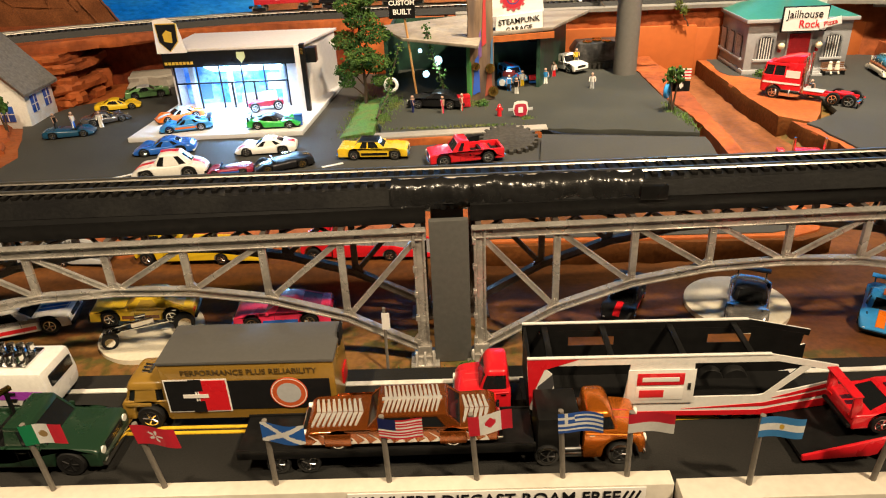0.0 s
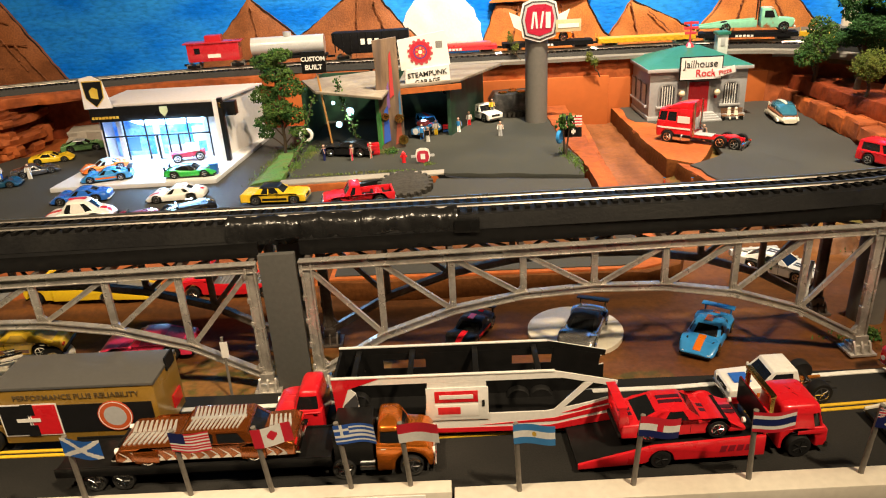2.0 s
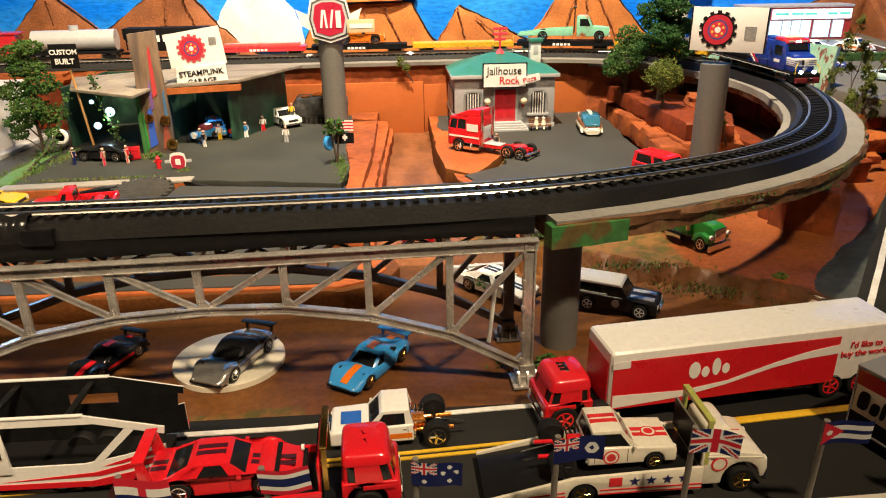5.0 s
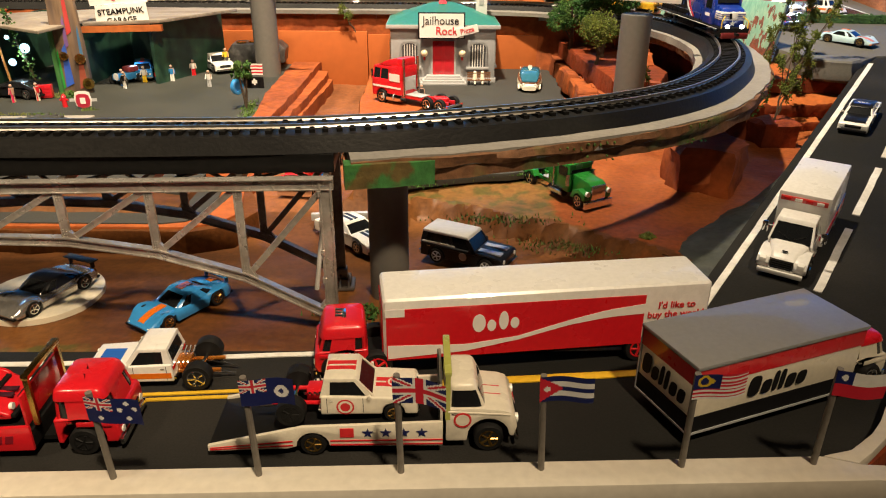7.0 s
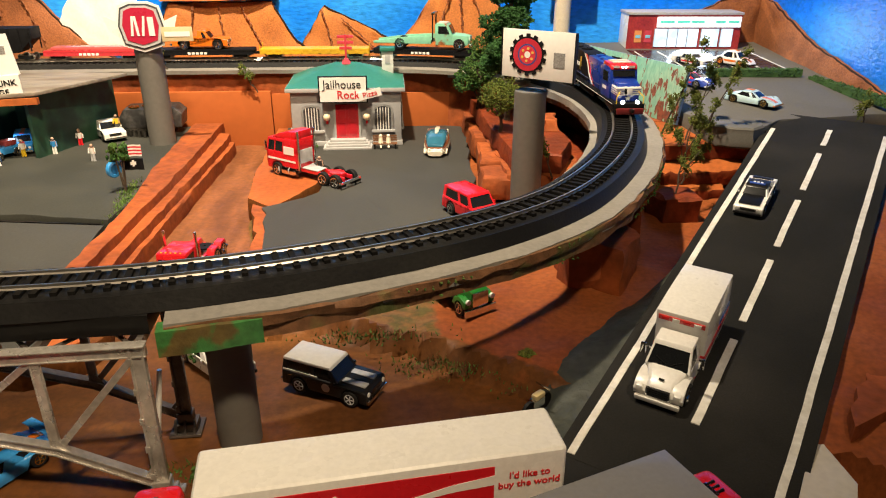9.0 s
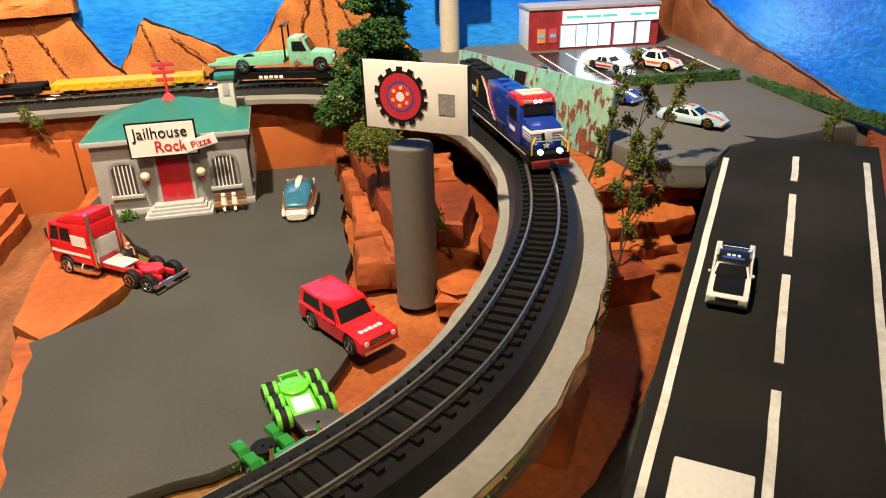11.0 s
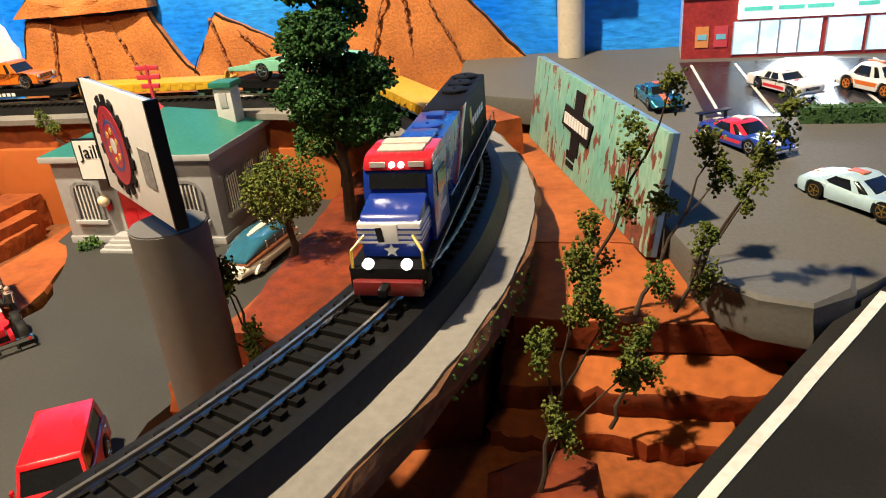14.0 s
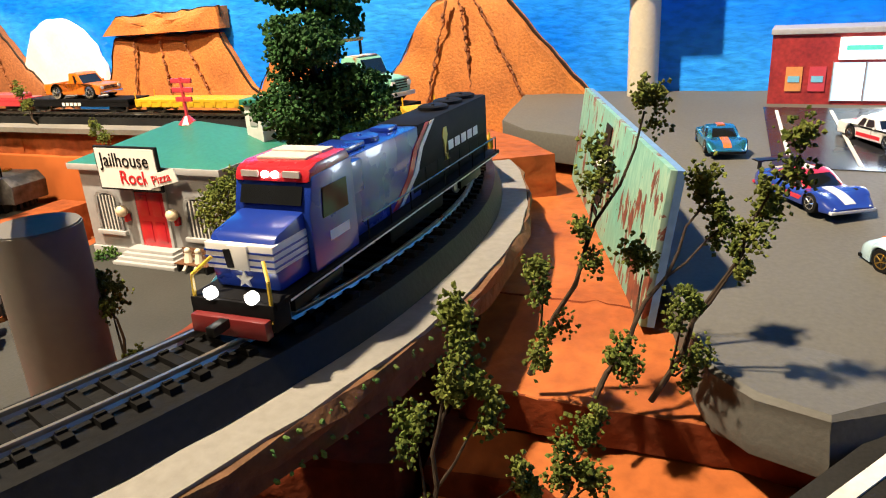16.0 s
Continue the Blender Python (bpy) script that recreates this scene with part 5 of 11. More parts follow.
# ---- green billboard wall ----
def chipped_teal():
    """Teal paint faded to pale green, flaked away in ragged strokes down to rust red."""
    m = bpy.data.materials.new("chipped teal paint")
    m.use_nodes = True
    t, bsdf = m.node_tree, m.node_tree.nodes["Principled BSDF"]
    add, link = t.nodes.new, t.links.new
    place = add("ShaderNodeTexCoord")

    def cloud(scale, detail, stretch, turn=0.0):
        mp = add("ShaderNodeMapping")
        mp.inputs["Scale"].default_value, mp.inputs["Rotation"].default_value = stretch, (0, turn, 0)
        link(place.outputs["Object"], mp.inputs["Vector"])
        n = add("ShaderNodeTexNoise")
        n.inputs["Scale"].default_value, n.inputs["Detail"].default_value, n.inputs["Distortion"].default_value = scale, detail, 0.6
        link(mp.outputs["Vector"], n.inputs["Vector"])
        return n.outputs["Fac"]

    def mixed(mask, low, high, one, two):
        r = add("ShaderNodeMapRange")
        r.inputs["From Min"].default_value, r.inputs["From Max"].default_value = low, high
        link(mask, r.inputs["Value"])
        x = add("ShaderNodeMix")
        x.data_type = "RGBA"
        link(r.outputs["Result"], x.inputs["Factor"])
        for socket, c in ((x.inputs["A"], one), (x.inputs["B"], two)):
            if isinstance(c, tuple):
                socket.default_value = (*c, 1)
            else:
                link(c, socket)
        return x.outputs["Result"]

    where = cloud(16, 3, (1, 1, 1))
    strokes = cloud(85, 6, (2.0, 1, 0.75), 0.5)
    chips = add("ShaderNodeMath")
    chips.operation = "MULTIPLY_ADD"
    link(where, chips.inputs[0])
    chips.inputs[1].default_value = 0.55
    link(strokes, chips.inputs[2])
    base = mixed(cloud(13, 4, (1, 1, 1)), 0.4, 0.62, (0.19, 0.48, 0.38), (0.38, 0.52, 0.38))
    base = mixed(cloud(260, 4, (1, 1, 0.4)), 0.3, 0.75, base, (0.13, 0.33, 0.26))
    rust = mixed(cloud(200, 3, (1, 1, 1)), 0.4, 0.6, (0.24, 0.075, 0.045), (0.13, 0.05, 0.035))
    link(mixed(chips.outputs[0], 0.845, 0.865, base, rust), bsdf.inputs["Base Color"])
    bsdf.inputs["Roughness"].default_value = 0.5
    relief = add("ShaderNodeBump")
    relief.inputs["Strength"].default_value, relief.inputs["Distance"].default_value = 0.3, 0.0006
    link(strokes, relief.inputs["Height"])
    link(relief.outputs["Normal"], bsdf.inputs["Normal"])
    return m


TEAL = chipped_teal()
wall = thing("billboard_wall", 79.6, 93.3, 6.0, -70.0, "teal painted billboard wall with rust red chips", "billboard", roll=-8)
one_box("panel", wall, TEAL, -10.8, 11.0, -0.25, 0.0, -0.1, 5.75, 0.02)
one_box("core", wall, material("blue foam core", (0.16, 0.3, 0.5), 0.5), -10.8, 11.0, 0.0, 0.28, -0.1, 5.75)
bm = bmesh.new()
bm_side(bm, [(-0.75, -1.9), (0.75, -1.9), (0.75, 1.9), (-0.75, 1.9)], -0.06, 0)
part("emblem", bm, INK, wall, "black cross-shaped emblem", m=at(-0.6, -0.26, 3.3))
bm = bmesh.new()
bm_side(bm, [(-2.7, -0.55), (2.3, -0.85), (2.75, 0.55), (-2.35, 0.75)], -0.1, 0)
part("emblem", bm, INK, wall, "black cross-shaped emblem", m=at(-0.6, -0.26, 3.3))
for k in range(9):
    one_box("emblem_bar", wall, PAPER, -2.75 + k * 0.5, -2.4 + k * 0.5, -0.42, -0.36, 2.95, 3.6)
for k in range(5):
    one_box("emblem_bar", wall, INK, -1.9 + k * 0.34, -1.66 + k * 0.34, -0.3, -0.25, 1.0, 1.45)
    one_box("emblem_bar", wall, INK, -1.8 + k * 0.3, -1.6 + k * 0.3, -0.3, -0.25, 0.5, 0.85)

# ---- store ----
store = thing("corner_store", 95.0, 112.6, upper_z(95, 112) + 0.02, -2.5, "red and white toy convenience store with lit windows", "building")
BRICK = material("red brick print", (0.36, 0.03, 0.03), 0.55, vary=0.25, grain=350, second=(0.28, 0.02, 0.025), patch=60)
LIT = material("lit shop window", (0.7, 0.86, 1.0), 0.4, vary=0.2, grain=60, second=(0.35, 0.55, 0.75), patch=60, mix=(0.46, 0.6), emit=0.75)
LIT_SIGN = material("lit fascia", (0.85, 0.95, 0.97), 0.4, vary=0.02, emit=1.0)
one_box("wall", store, WHITE, -8.0, 8.0, 0.0, 4.2, 0, 4.6, 0.03, "white side walls")
one_box("front_wall", store, BRICK, -8.0, 8.0, -0.18, 0, 0, 4.6, label="red brick front")
one_box("roof", store, material("grey roof", (0.4, 0.4, 0.42), 0.5), -8.1, 8.1, -0.35, 4.3, 4.6, 4.95, 0.04)
one_box("fascia_sign", store, LIT_SIGN, -4.0, 7.8, -0.45, -0.18, 2.95, 4.35, 0.03, "glowing white fascia sign")
for x0, x1 in ((-3.6, -1.6), (-1.2, 0.6), (0.8, 2.6), (4.2, 5.6), (6.0, 7.5)):
    one_box("sign_stripe", store, material("mint stripe", (0.1, 0.6, 0.5), 0.5, emit=0.6), x0, x1, -0.5, -0.45, 3.55, 3.85)
for x0, x1 in ((-4.2, -2.4), (-2.3, -1.0), (-0.9, 0.4), (0.5, 2.0), (2.4, 4.9), (5.2, 6.9)):
    w = one_box("window", store, LIT, x0, x1, -0.3, -0.18, 0.3, 2.75, label="bright lit window")
    one_box("frame", w, paint(0.35, 0.36, 0.38), x0 - 0.06, x0, -0.36, -0.2, 0.25, 2.8)
for x, c in ((-7.0, (0.75, 0.3, 0.1)), (-5.6, (0.6, 0.06, 0.09))):
    p = one_box("poster", store, paint(*c, 0.5), x, x + 1.0, -0.26, -0.18, 0.9, 2.5)
    one_box("poster_band", p, paint(0.2, 0.55, 0.75, 0.5), x + 0.15, x + 0.85, -0.3, -0.26, 1.5, 1.9)
lamp("store_glow", "AREA", (96, 110.6, 12.2), (96, 102, 8), 0.3, 7, (0.75, 0.88, 1.0))
apron = bmesh.new()
bm_prism(apron, [(86.8, 111.6), (103.6, 110.6), (104.6, 97.8), (87.4, 98.6)], lambda x, y: upper_z(x, y) - 0.02, lambda x, y: upper_z(x, y) + 0.06)
tagged(part("store_parking", apron, material("glossy black parking sheet", (0.02, 0.02, 0.024), 0.25, vary=0.1), label="glossy black printed parking sheet with white bays"), category="parking lot", kind="structure")
for k in range(6):
    x = 87.6 + k * 3.2
    bm = bmesh.new()
    bm_prism(bm, [(x - 0.1, 110.6), (x + 0.1, 110.6), (x + 0.75, 99.0), (x + 0.55, 99.0)], lambda x, y: upper_z(x, y) + 0.06, lambda x, y: upper_z(x, y) + 0.09)
    part("bay_line", bm, LINE_WHITE, lines)
pole = thing("pylon_sign", 78.2, 115.6, upper_z(78, 115), 0, "tall cream pole carrying a white square sign", "sign")
one_cyl("pole", pole, paint(0.62, 0.55, 0.42), (0, 0, 0), (0, 0, 8.5), 1.15, n=24)
one_box("board", pole, WHITE, -3.2, 3.2, -1.5, -1.2, 7.6, 11.6, 0.05)
one_box("panel", pole, paint(0.5, 0.5, 0.52), -2.2, 2.2, -1.56, -1.5, 8.2, 11.0, 0.05)


def hedge(x, y, z, turn, length, w=1.0, h=1.05):
    bm = bmesh.new()
    rnd = random.Random(int(x * 10))
    for _ in range(int(length * 60)):
        p = (rnd.uniform(-length / 2, length / 2), rnd.uniform(-w / 2, w / 2), rnd.uniform(0.1, h))
        bmesh.ops.create_cone(bm, cap_ends=True, segments=3, radius1=0.16, radius2=0.05, depth=0.2, matrix=Matrix.Translation(p) @ Euler((rnd.uniform(0, 6), rnd.uniform(0, 6), 0)).to_matrix().to_4x4())
    bm_box(bm, -length / 2, length / 2, -w / 2 + 0.05, w / 2 - 0.05, 0, h - 0.1)
    root = thing("hedge", x, y, z, turn, "clipped dark green flock hedge edging the lot", "hedge", "hedges")
    part("hedge_body", bm, HEDGE, root)


hedge(98.3, 97.2, upper_z(98, 97), -3, 11.5)
hedge(105.6, 87.5, upper_z(105, 88), -86, 17.0)
# ---- die-cast vehicles ----
WHEELS = {}
LAMP_WHITE = material("headlamp", (0.8, 0.8, 0.75), 0.15, vary=0.05)
LAMP_RED = material("tail lamp", (0.5, 0.01, 0.01), 0.2, vary=0.05)
UNDER = material("black chassis", (0.009, 0.009, 0.009), 0.5, spec=0.12)


def wheel(parent, x, y, r, w=0.45, rim=CHROME, white=False):
    key = (round(r, 2), round(w, 2), rim.name, white, y > 0)
    if key not in WHEELS:
        s = 1 if y > 0 else -1
        h = w / 2
        bm = bmesh.new()
        bm_lathe(bm, [(r * 0.62, -h), (r * 0.93, -h), (r, -h * 0.7), (r, h * 0.7), (r * 0.93, h), (r * 0.62, h)], (0, 0, 0), "y", 20)
        tyre = mesh_of("wheel", bm, RUBBER)
        bm = bmesh.new()
        bm_lathe(bm, [(r * 0.66, s * h * 0.5), (r * 0.66, s * h * 1.04), (r * 0.56, s * h * 1.04), (r * 0.5, s * h * 0.7), (r * 0.16, s * h * 0.75), (r * 0.14, s * h * 1.05), (r * 0.02, s * h * 1.08)], (0, 0, 0), "y", 16)
        for k in range(5):
            a = k * 2 * math.pi / 5
            bm_cyl(bm, (0.1 * r * math.cos(a), s * h * 0.9, 0.1 * r * math.sin(a)), (0.58 * r * math.cos(a), s * h * 0.95, 0.58 * r * math.sin(a)), r * 0.1, n=5)
        if white:
            bm_lathe(bm, [(r * 0.92, s * h * 0.9), (r * 0.92, s * h * 1.03), (r * 0.7, s * h * 1.06), (r * 0.7, s * h * 0.9)], (0, 0, 0), "y", 20)
        WHEELS[key] = (tyre, mesh_of("rim", bm, rim))
    a = new("wheel", WHEELS[key][0])
    a.parent = parent
    a.matrix_local = at(x, y, r)
    b = new("rim", WHEELS[key][1])
    b.parent = a
    return a


KINDS = {
    "sport": dict(h=0.25, w=0.43, top=[(-0.5, 0.52), (-0.46, 0.68), (-0.3, 0.72), (-0.05, 0.66), (0.15, 0.6), (0.34, 0.53), (0.45, 0.38), (0.5, 0.26)], cab=(-0.36, -0.14, 0.0, 0.19), ax=(-0.29, 0.31), r=0.08),
    "bug": dict(h=0.36, w=0.4, top=[(-0.5, 0.3), (-0.46, 0.5), (-0.25, 0.62), (0.15, 0.6), (0.4, 0.48), (0.48, 0.34), (0.5, 0.22)], cab=(-0.33, -0.16, 0.08, 0.2), ax=(-0.28, 0.3), r=0.09),
}


def hull(root, mat, low, axles, r, arch, top, w, bevel=0.09, name="body", label=""):
    """A body pressed from its side view: wheel arches cut from below, top runs from nose to tail."""
    pts = [(top[-1][0], low)]
    t0 = math.asin(max(-1, min(1, (low - r) / arch)))
    for a in sorted(axles):
        for k in range(13):
            t = math.pi - t0 - (math.pi - 2 * t0) * k / 12
            pts.append((a + arch * math.cos(t), r + arch * math.sin(t)))
    pts += [(top[0][0], low)] + list(top)
    clean = [pts[0]]
    for q in pts[1:]:
        if math.hypot(q[0] - clean[-1][0], q[1] - clean[-1][1]) > 0.01:
            clean.append(q)
    bm = bmesh.new()
    bm_side(bm, clean, -w / 2, w / 2)
    return part(name, bm, mat, root, label, bevel, sharp=40, segments=3)


def cabin(root, mat, base, roof, wb, wt, z0, z1, glass=None, bars=(), cap=None, corner=0.1, screen_post=False):
    """A greenhouse: base and roof give (rear, front); bars are shares of the side filled by posts."""
    def at_side(u, side, t, out=0.0):
        x = (base[0] + (base[1] - base[0]) * u) * (1 - t) + (roof[0] + (roof[1] - roof[0]) * u) * t
        return (x, side * ((wb + (wt - wb) * t) / 2 + out), z0 + (z1 - z0) * t)

    bm = bmesh.new()
    bm_loft(bm, [[at_side(0, -1, t), at_side(1, -1, t), at_side(1, 1, t), at_side(0, 1, t)] for t in (-0.02, 0.96)])
    part("window_glass", bm, glass or GLASS_DARK, root)
    run = roof[1] - roof[0]
    e = 0.05 / max(run, 0.2)
    rings = [[at_side(-e, -1, t, 0.04), at_side(1 + e, -1, t, 0.04), at_side(1 + e, 1, t, 0.04), at_side(-e, 1, t, 0.04)] for t in (0.8, 1.0)]
    mid = [at_side(0.14, -1, 1.0, -wt * 0.12), at_side(0.86, -1, 1.0, -wt * 0.12), at_side(0.86, 1, 1.0, -wt * 0.12), at_side(0.14, 1, 1.0, -wt * 0.12)]
    rings.append([(q[0], q[1], q[2] + 0.05) for q in mid])
    bm = bmesh.new()
    bm_loft(bm, rings)
    part("roof", bm, cap or mat, root, "", 0.05)
    c = corner / max(run, 0.2)
    for u0, u1, deep in [(-e * 0.6, c, 0.14), (1 - c * 0.7, 1 + e * 0.6, 0.09)] + [(a, b, 0.05) for a, b in bars]:
        for sd in (-1, 1):
            bm = bmesh.new()
            bm_loft(bm, [[at_side(u0, sd, t, 0.03), at_side(u1, sd, t, 0.03), at_side(u1, sd, t, -deep), at_side(u0, sd, t, -deep)] for t in (-0.03, 0.9)])
            bmesh.ops.recalc_face_normals(bm, faces=bm.faces)
            part("pillar", bm, mat, root)
    if screen_post:
        bm = bmesh.new()
        bm_loft(bm, [[(at_side(1 - e, 1, t)[0], -0.05, at_side(1, 1, t)[2]), (at_side(1 + e * 0.5, 1, t)[0], -0.05, at_side(1, 1, t)[2]), (at_side(1 + e * 0.5, 1, t)[0], 0.05, at_side(1, 1, t)[2]), (at_side(1 - e, 1, t)[0], 0.05, at_side(1, 1, t)[2])] for t in (0, 0.9)])
        part("screen_post", bm, mat, root)


PRESSED = {
    "muscle": dict(h=0.28, w=0.39, top=[(0.5, 0.3), (0.495, 0.54), (0.45, 0.61), (0.17, 0.66), (-0.3, 0.68), (-0.49, 0.66), (-0.5, 0.42)], base=(-0.41, 0.17), roof=(-0.16, 0.03), ax=(-0.28, 0.31), r=0.083, bars=[(0.2, 0.4)]),
    "daytona": dict(h=0.26, w=0.38, top=[(0.5, 0.24), (0.5, 0.32), (0.38, 0.5), (0.17, 0.63), (-0.3, 0.67), (-0.49, 0.65), (-0.5, 0.42)], base=(-0.38, 0.15), roof=(-0.17, 0.02), ax=(-0.28, 0.27), r=0.08, bars=[(0.12, 0.4)]),
    "classic": dict(h=0.27, w=0.37, top=[(0.5, 0.3), (0.5, 0.54), (0.46, 0.62), (0.18, 0.66), (-0.28, 0.64), (-0.46, 0.7), (-0.5, 0.62), (-0.5, 0.34)], base=(-0.28, 0.17), roof=(-0.18, 0.06), ax=(-0.27, 0.32), r=0.075, bars=[(0.45, 0.5)]),
    "wagon": dict(h=0.37, w=0.41, top=[(0.5, 0.28), (0.5, 0.5), (0.47, 0.56), (0.15, 0.6), (-0.49, 0.62), (-0.5, 0.32)], base=(-0.49, 0.16), roof=(-0.47, 0.06), ax=(-0.29, 0.31), r=0.088, bars=[(0.55, 0.63)]),
    "drag": dict(h=0.5, w=0.56, top=[(0.5, 0.24), (0.5, 0.48), (0.47, 0.55), (0.02, 0.6), (-0.49, 0.63), (-0.5, 0.28)], base=(-0.49, 0.04), roof=(-0.44, -0.14), ax=(0.25,), r=0.1, bars=[]),
    "pickup": dict(h=0.33, w=0.38, top=[(0.5, 0.28), (0.5, 0.5), (0.47, 0.56), (0.2, 0.6), (-0.04, 0.6), (-0.045, 0.34), (-0.5, 0.34), (-0.5, 0.26)], base=(-0.035, 0.2), roof=(-0.02, 0.1), ax=(-0.28, 0.32), r=0.085, bars=[]),
    "lowrider": dict(h=0.2, w=0.3, top=[(0.5, 0.3), (0.49, 0.5), (0.46, 0.6), (0.18, 0.63), (-0.3, 0.62), (-0.46, 0.66), (-0.5, 0.55), (-0.5, 0.34)], base=(-0.31, 0.17), roof=(-0.23, 0.1), ax=(-0.27, 0.32), r=0.055, bars=[(0.48, 0.53)]),
}


def pressed_car(kind, x, y, z, turn, length, label, body, roof, stripe, side, rim, wing, group, white, pitch, glass, name, category, nose, tail):
    """A sharp-edged die-cast body with pillars, glass, lamps and bumpers."""
    k = PRESSED[kind]
    L, H, W = length, length * k["h"], length * k["w"]
    root = thing(name, x, y, z, turn, label, category, group, pitch=pitch)
    r, low = L * k["r"], H * 0.17
    ax = [a * L for a in k["ax"]]
    top = [(a * L, b * H) for a, b in k["top"]]
    table = [(a, b) for a, b in top[::-1] if b > 0.4 * H or abs(a) < 0.45 * L]
    table.sort()

    def deck(px):
        return lerp_table(table, px)

    shell = hull(root, body, low, ax, r, r * 1.16, top, W, 0.045 * W)
    one_box("chassis", root, UNDER, -0.46 * L, 0.46 * L, -W * 0.4, W * 0.4, low - 0.03, low + H * 0.16)
    for a in ax:
        one_box("wheel_well", root, UNDER, a - r * 1.1, a + r * 1.1, -W * 0.44, W * 0.44, low, r * 1.9)
    base, top_x = [a * L for a in k["base"]], [a * L for a in k["roof"]]
    z0 = min(deck(base[0]), deck(base[1])) - 0.02 if kind != "pickup" else 0.58 * H
    boxy = kind in ("wagon", "pickup", "drag", "lowrider")
    cabin(root, body, base, top_x, W * 0.9, W * (0.8 if boxy else 0.7), z0, H, glass, k["bars"], roof, 0.05 * L)
    if kind == "pickup":
        for sd in (-1, 1):
            one_box("bed_side", shell, body, -0.5 * L, -0.045 * L, sd * W * 0.42, sd * W * 0.495, 0.3 * H, 0.6 * H, 0.03)
        one_box("tailgate", shell, body, -0.5 * L, -0.47 * L, -W * 0.42, W * 0.42, 0.3 * H, 0.59 * H, 0.03)
        one_box("bed_floor", shell, UNDER, -0.47 * L, -0.05 * L, -W * 0.42, W * 0.42, 0.33 * H, 0.36 * H)
    belt = deck(0.0) * 0.97
    for sd in (-1, 1):
        ye = sd * W / 2
        for xd in (base[0] + 0.06 * L, base[1] - 0.1 * L):
            one_box("door_seam", shell, UNDER, xd - 0.012, xd + 0.012, ye - 0.01, ye + 0.006 * sd, low + 0.06 * H, belt)
        one_box("door_handle", shell, CHROME, base[0] + 0.08 * L, base[0] + 0.12 * L, ye - 0.01, ye + 0.03 * sd, belt * 0.88, belt * 0.92)
        one_cyl("headlight", root, LAMP_WHITE, (0.485 * L, sd * W * 0.36, 0.44 * H), (0.506 * L, sd * W * 0.36, 0.44 * H), 0.06 * W, n=12)
        one_box("tail_light", root, LAMP_RED, -0.507 * L, -0.495 * L, sd * W * 0.36 - 0.08 * W, sd * W * 0.36 + 0.08 * W, 0.46 * H, 0.54 * H, 0.01)
        one_box("mirror", root, body, base[1] - 0.05 * L, base[1] - 0.02 * L, ye - 0.02, ye + 0.14 * sd, belt * 1.02, belt * 1.02 + 0.09 * H, 0.02)
        if side:
            one_box("side_band", shell, side, ax[0] + r * 1.4 if len(ax) > 1 else -0.48 * L, ax[-1] - r * 1.4, ye - 0.01, ye + 0.012 * sd, low + 0.1 * H, low + 0.24 * H)
    bright = kind in ("classic", "pickup", "wagon", "drag", "lowrider")
    one_box("front_bumper", root, nose or (CHROME if bright else UNDER), 0.49 * L, 0.525 * L, -W * 0.47, W * 0.47, low + 0.02 * H, low + 0.12 * H, 0.03)
    one_box("rear_bumper", root, tail or (CHROME if bright else UNDER), -0.525 * L, -0.49 * L, -W * 0.47, W * 0.47, low + 0.04 * H, low + 0.14 * H, 0.03)
    if kind != "daytona":
        one_box("grille", root, UNDER, 0.49 * L, 0.504 * L, -W * 0.27, W * 0.27, 0.36 * H, 0.5 * H, 0.01)
        for j in range(3):
            one_box("grille_bar", root, CHROME, 0.503 * L, 0.508 * L, -W * 0.26, W * 0.26, (0.375 + 0.045 * j) * H, (0.385 + 0.045 * j) * H)
    if stripe:
        pairs = ((-0.14 * W, -0.03 * W), (0.03 * W, 0.14 * W)) if kind in ("muscle", "daytona", "pickup", "drag") else ((-0.1 * W, 0.1 * W),)
        for y0, y1 in pairs:
            runs = [(base[1] + 0.02 * L, 0.46 * L, None), (top_x[0], top_x[1], H + 0.05)]
            if kind in ("muscle", "daytona", "classic"):
                runs.append((-0.48 * L, base[0], None))
            for a, b, fixed in runs:
                bm = bmesh.new()
                rings = []
                for j in range(9):
                    px = a + (b - a) * j / 8
                    zz = fixed or deck(px)
                    rings.append([(px, y0, zz - 0.04), (px, y1, zz - 0.04), (px, y1, zz + 0.014), (px, y0, zz + 0.014)])
                bm_loft(bm, rings)
                part("stripe", bm, stripe, shell)
    if wing:
        one_box("wing", root, wing, -0.52 * L, -0.42 * L, -W * 0.46, W * 0.46, H * 0.93, H * 0.98, 0.02)
        for sd in (-1, 1):
            one_box("wing_strut", root, wing, -0.49 * L, -0.45 * L, sd * W * 0.36 - 0.04, sd * W * 0.36 + 0.04, H * 0.62, H * 0.94)
    for a in ax:
        for sd in (-1, 1):
            wheel(root, a, sd * W * 0.42, r, W * 0.19, rim, white)
    return root


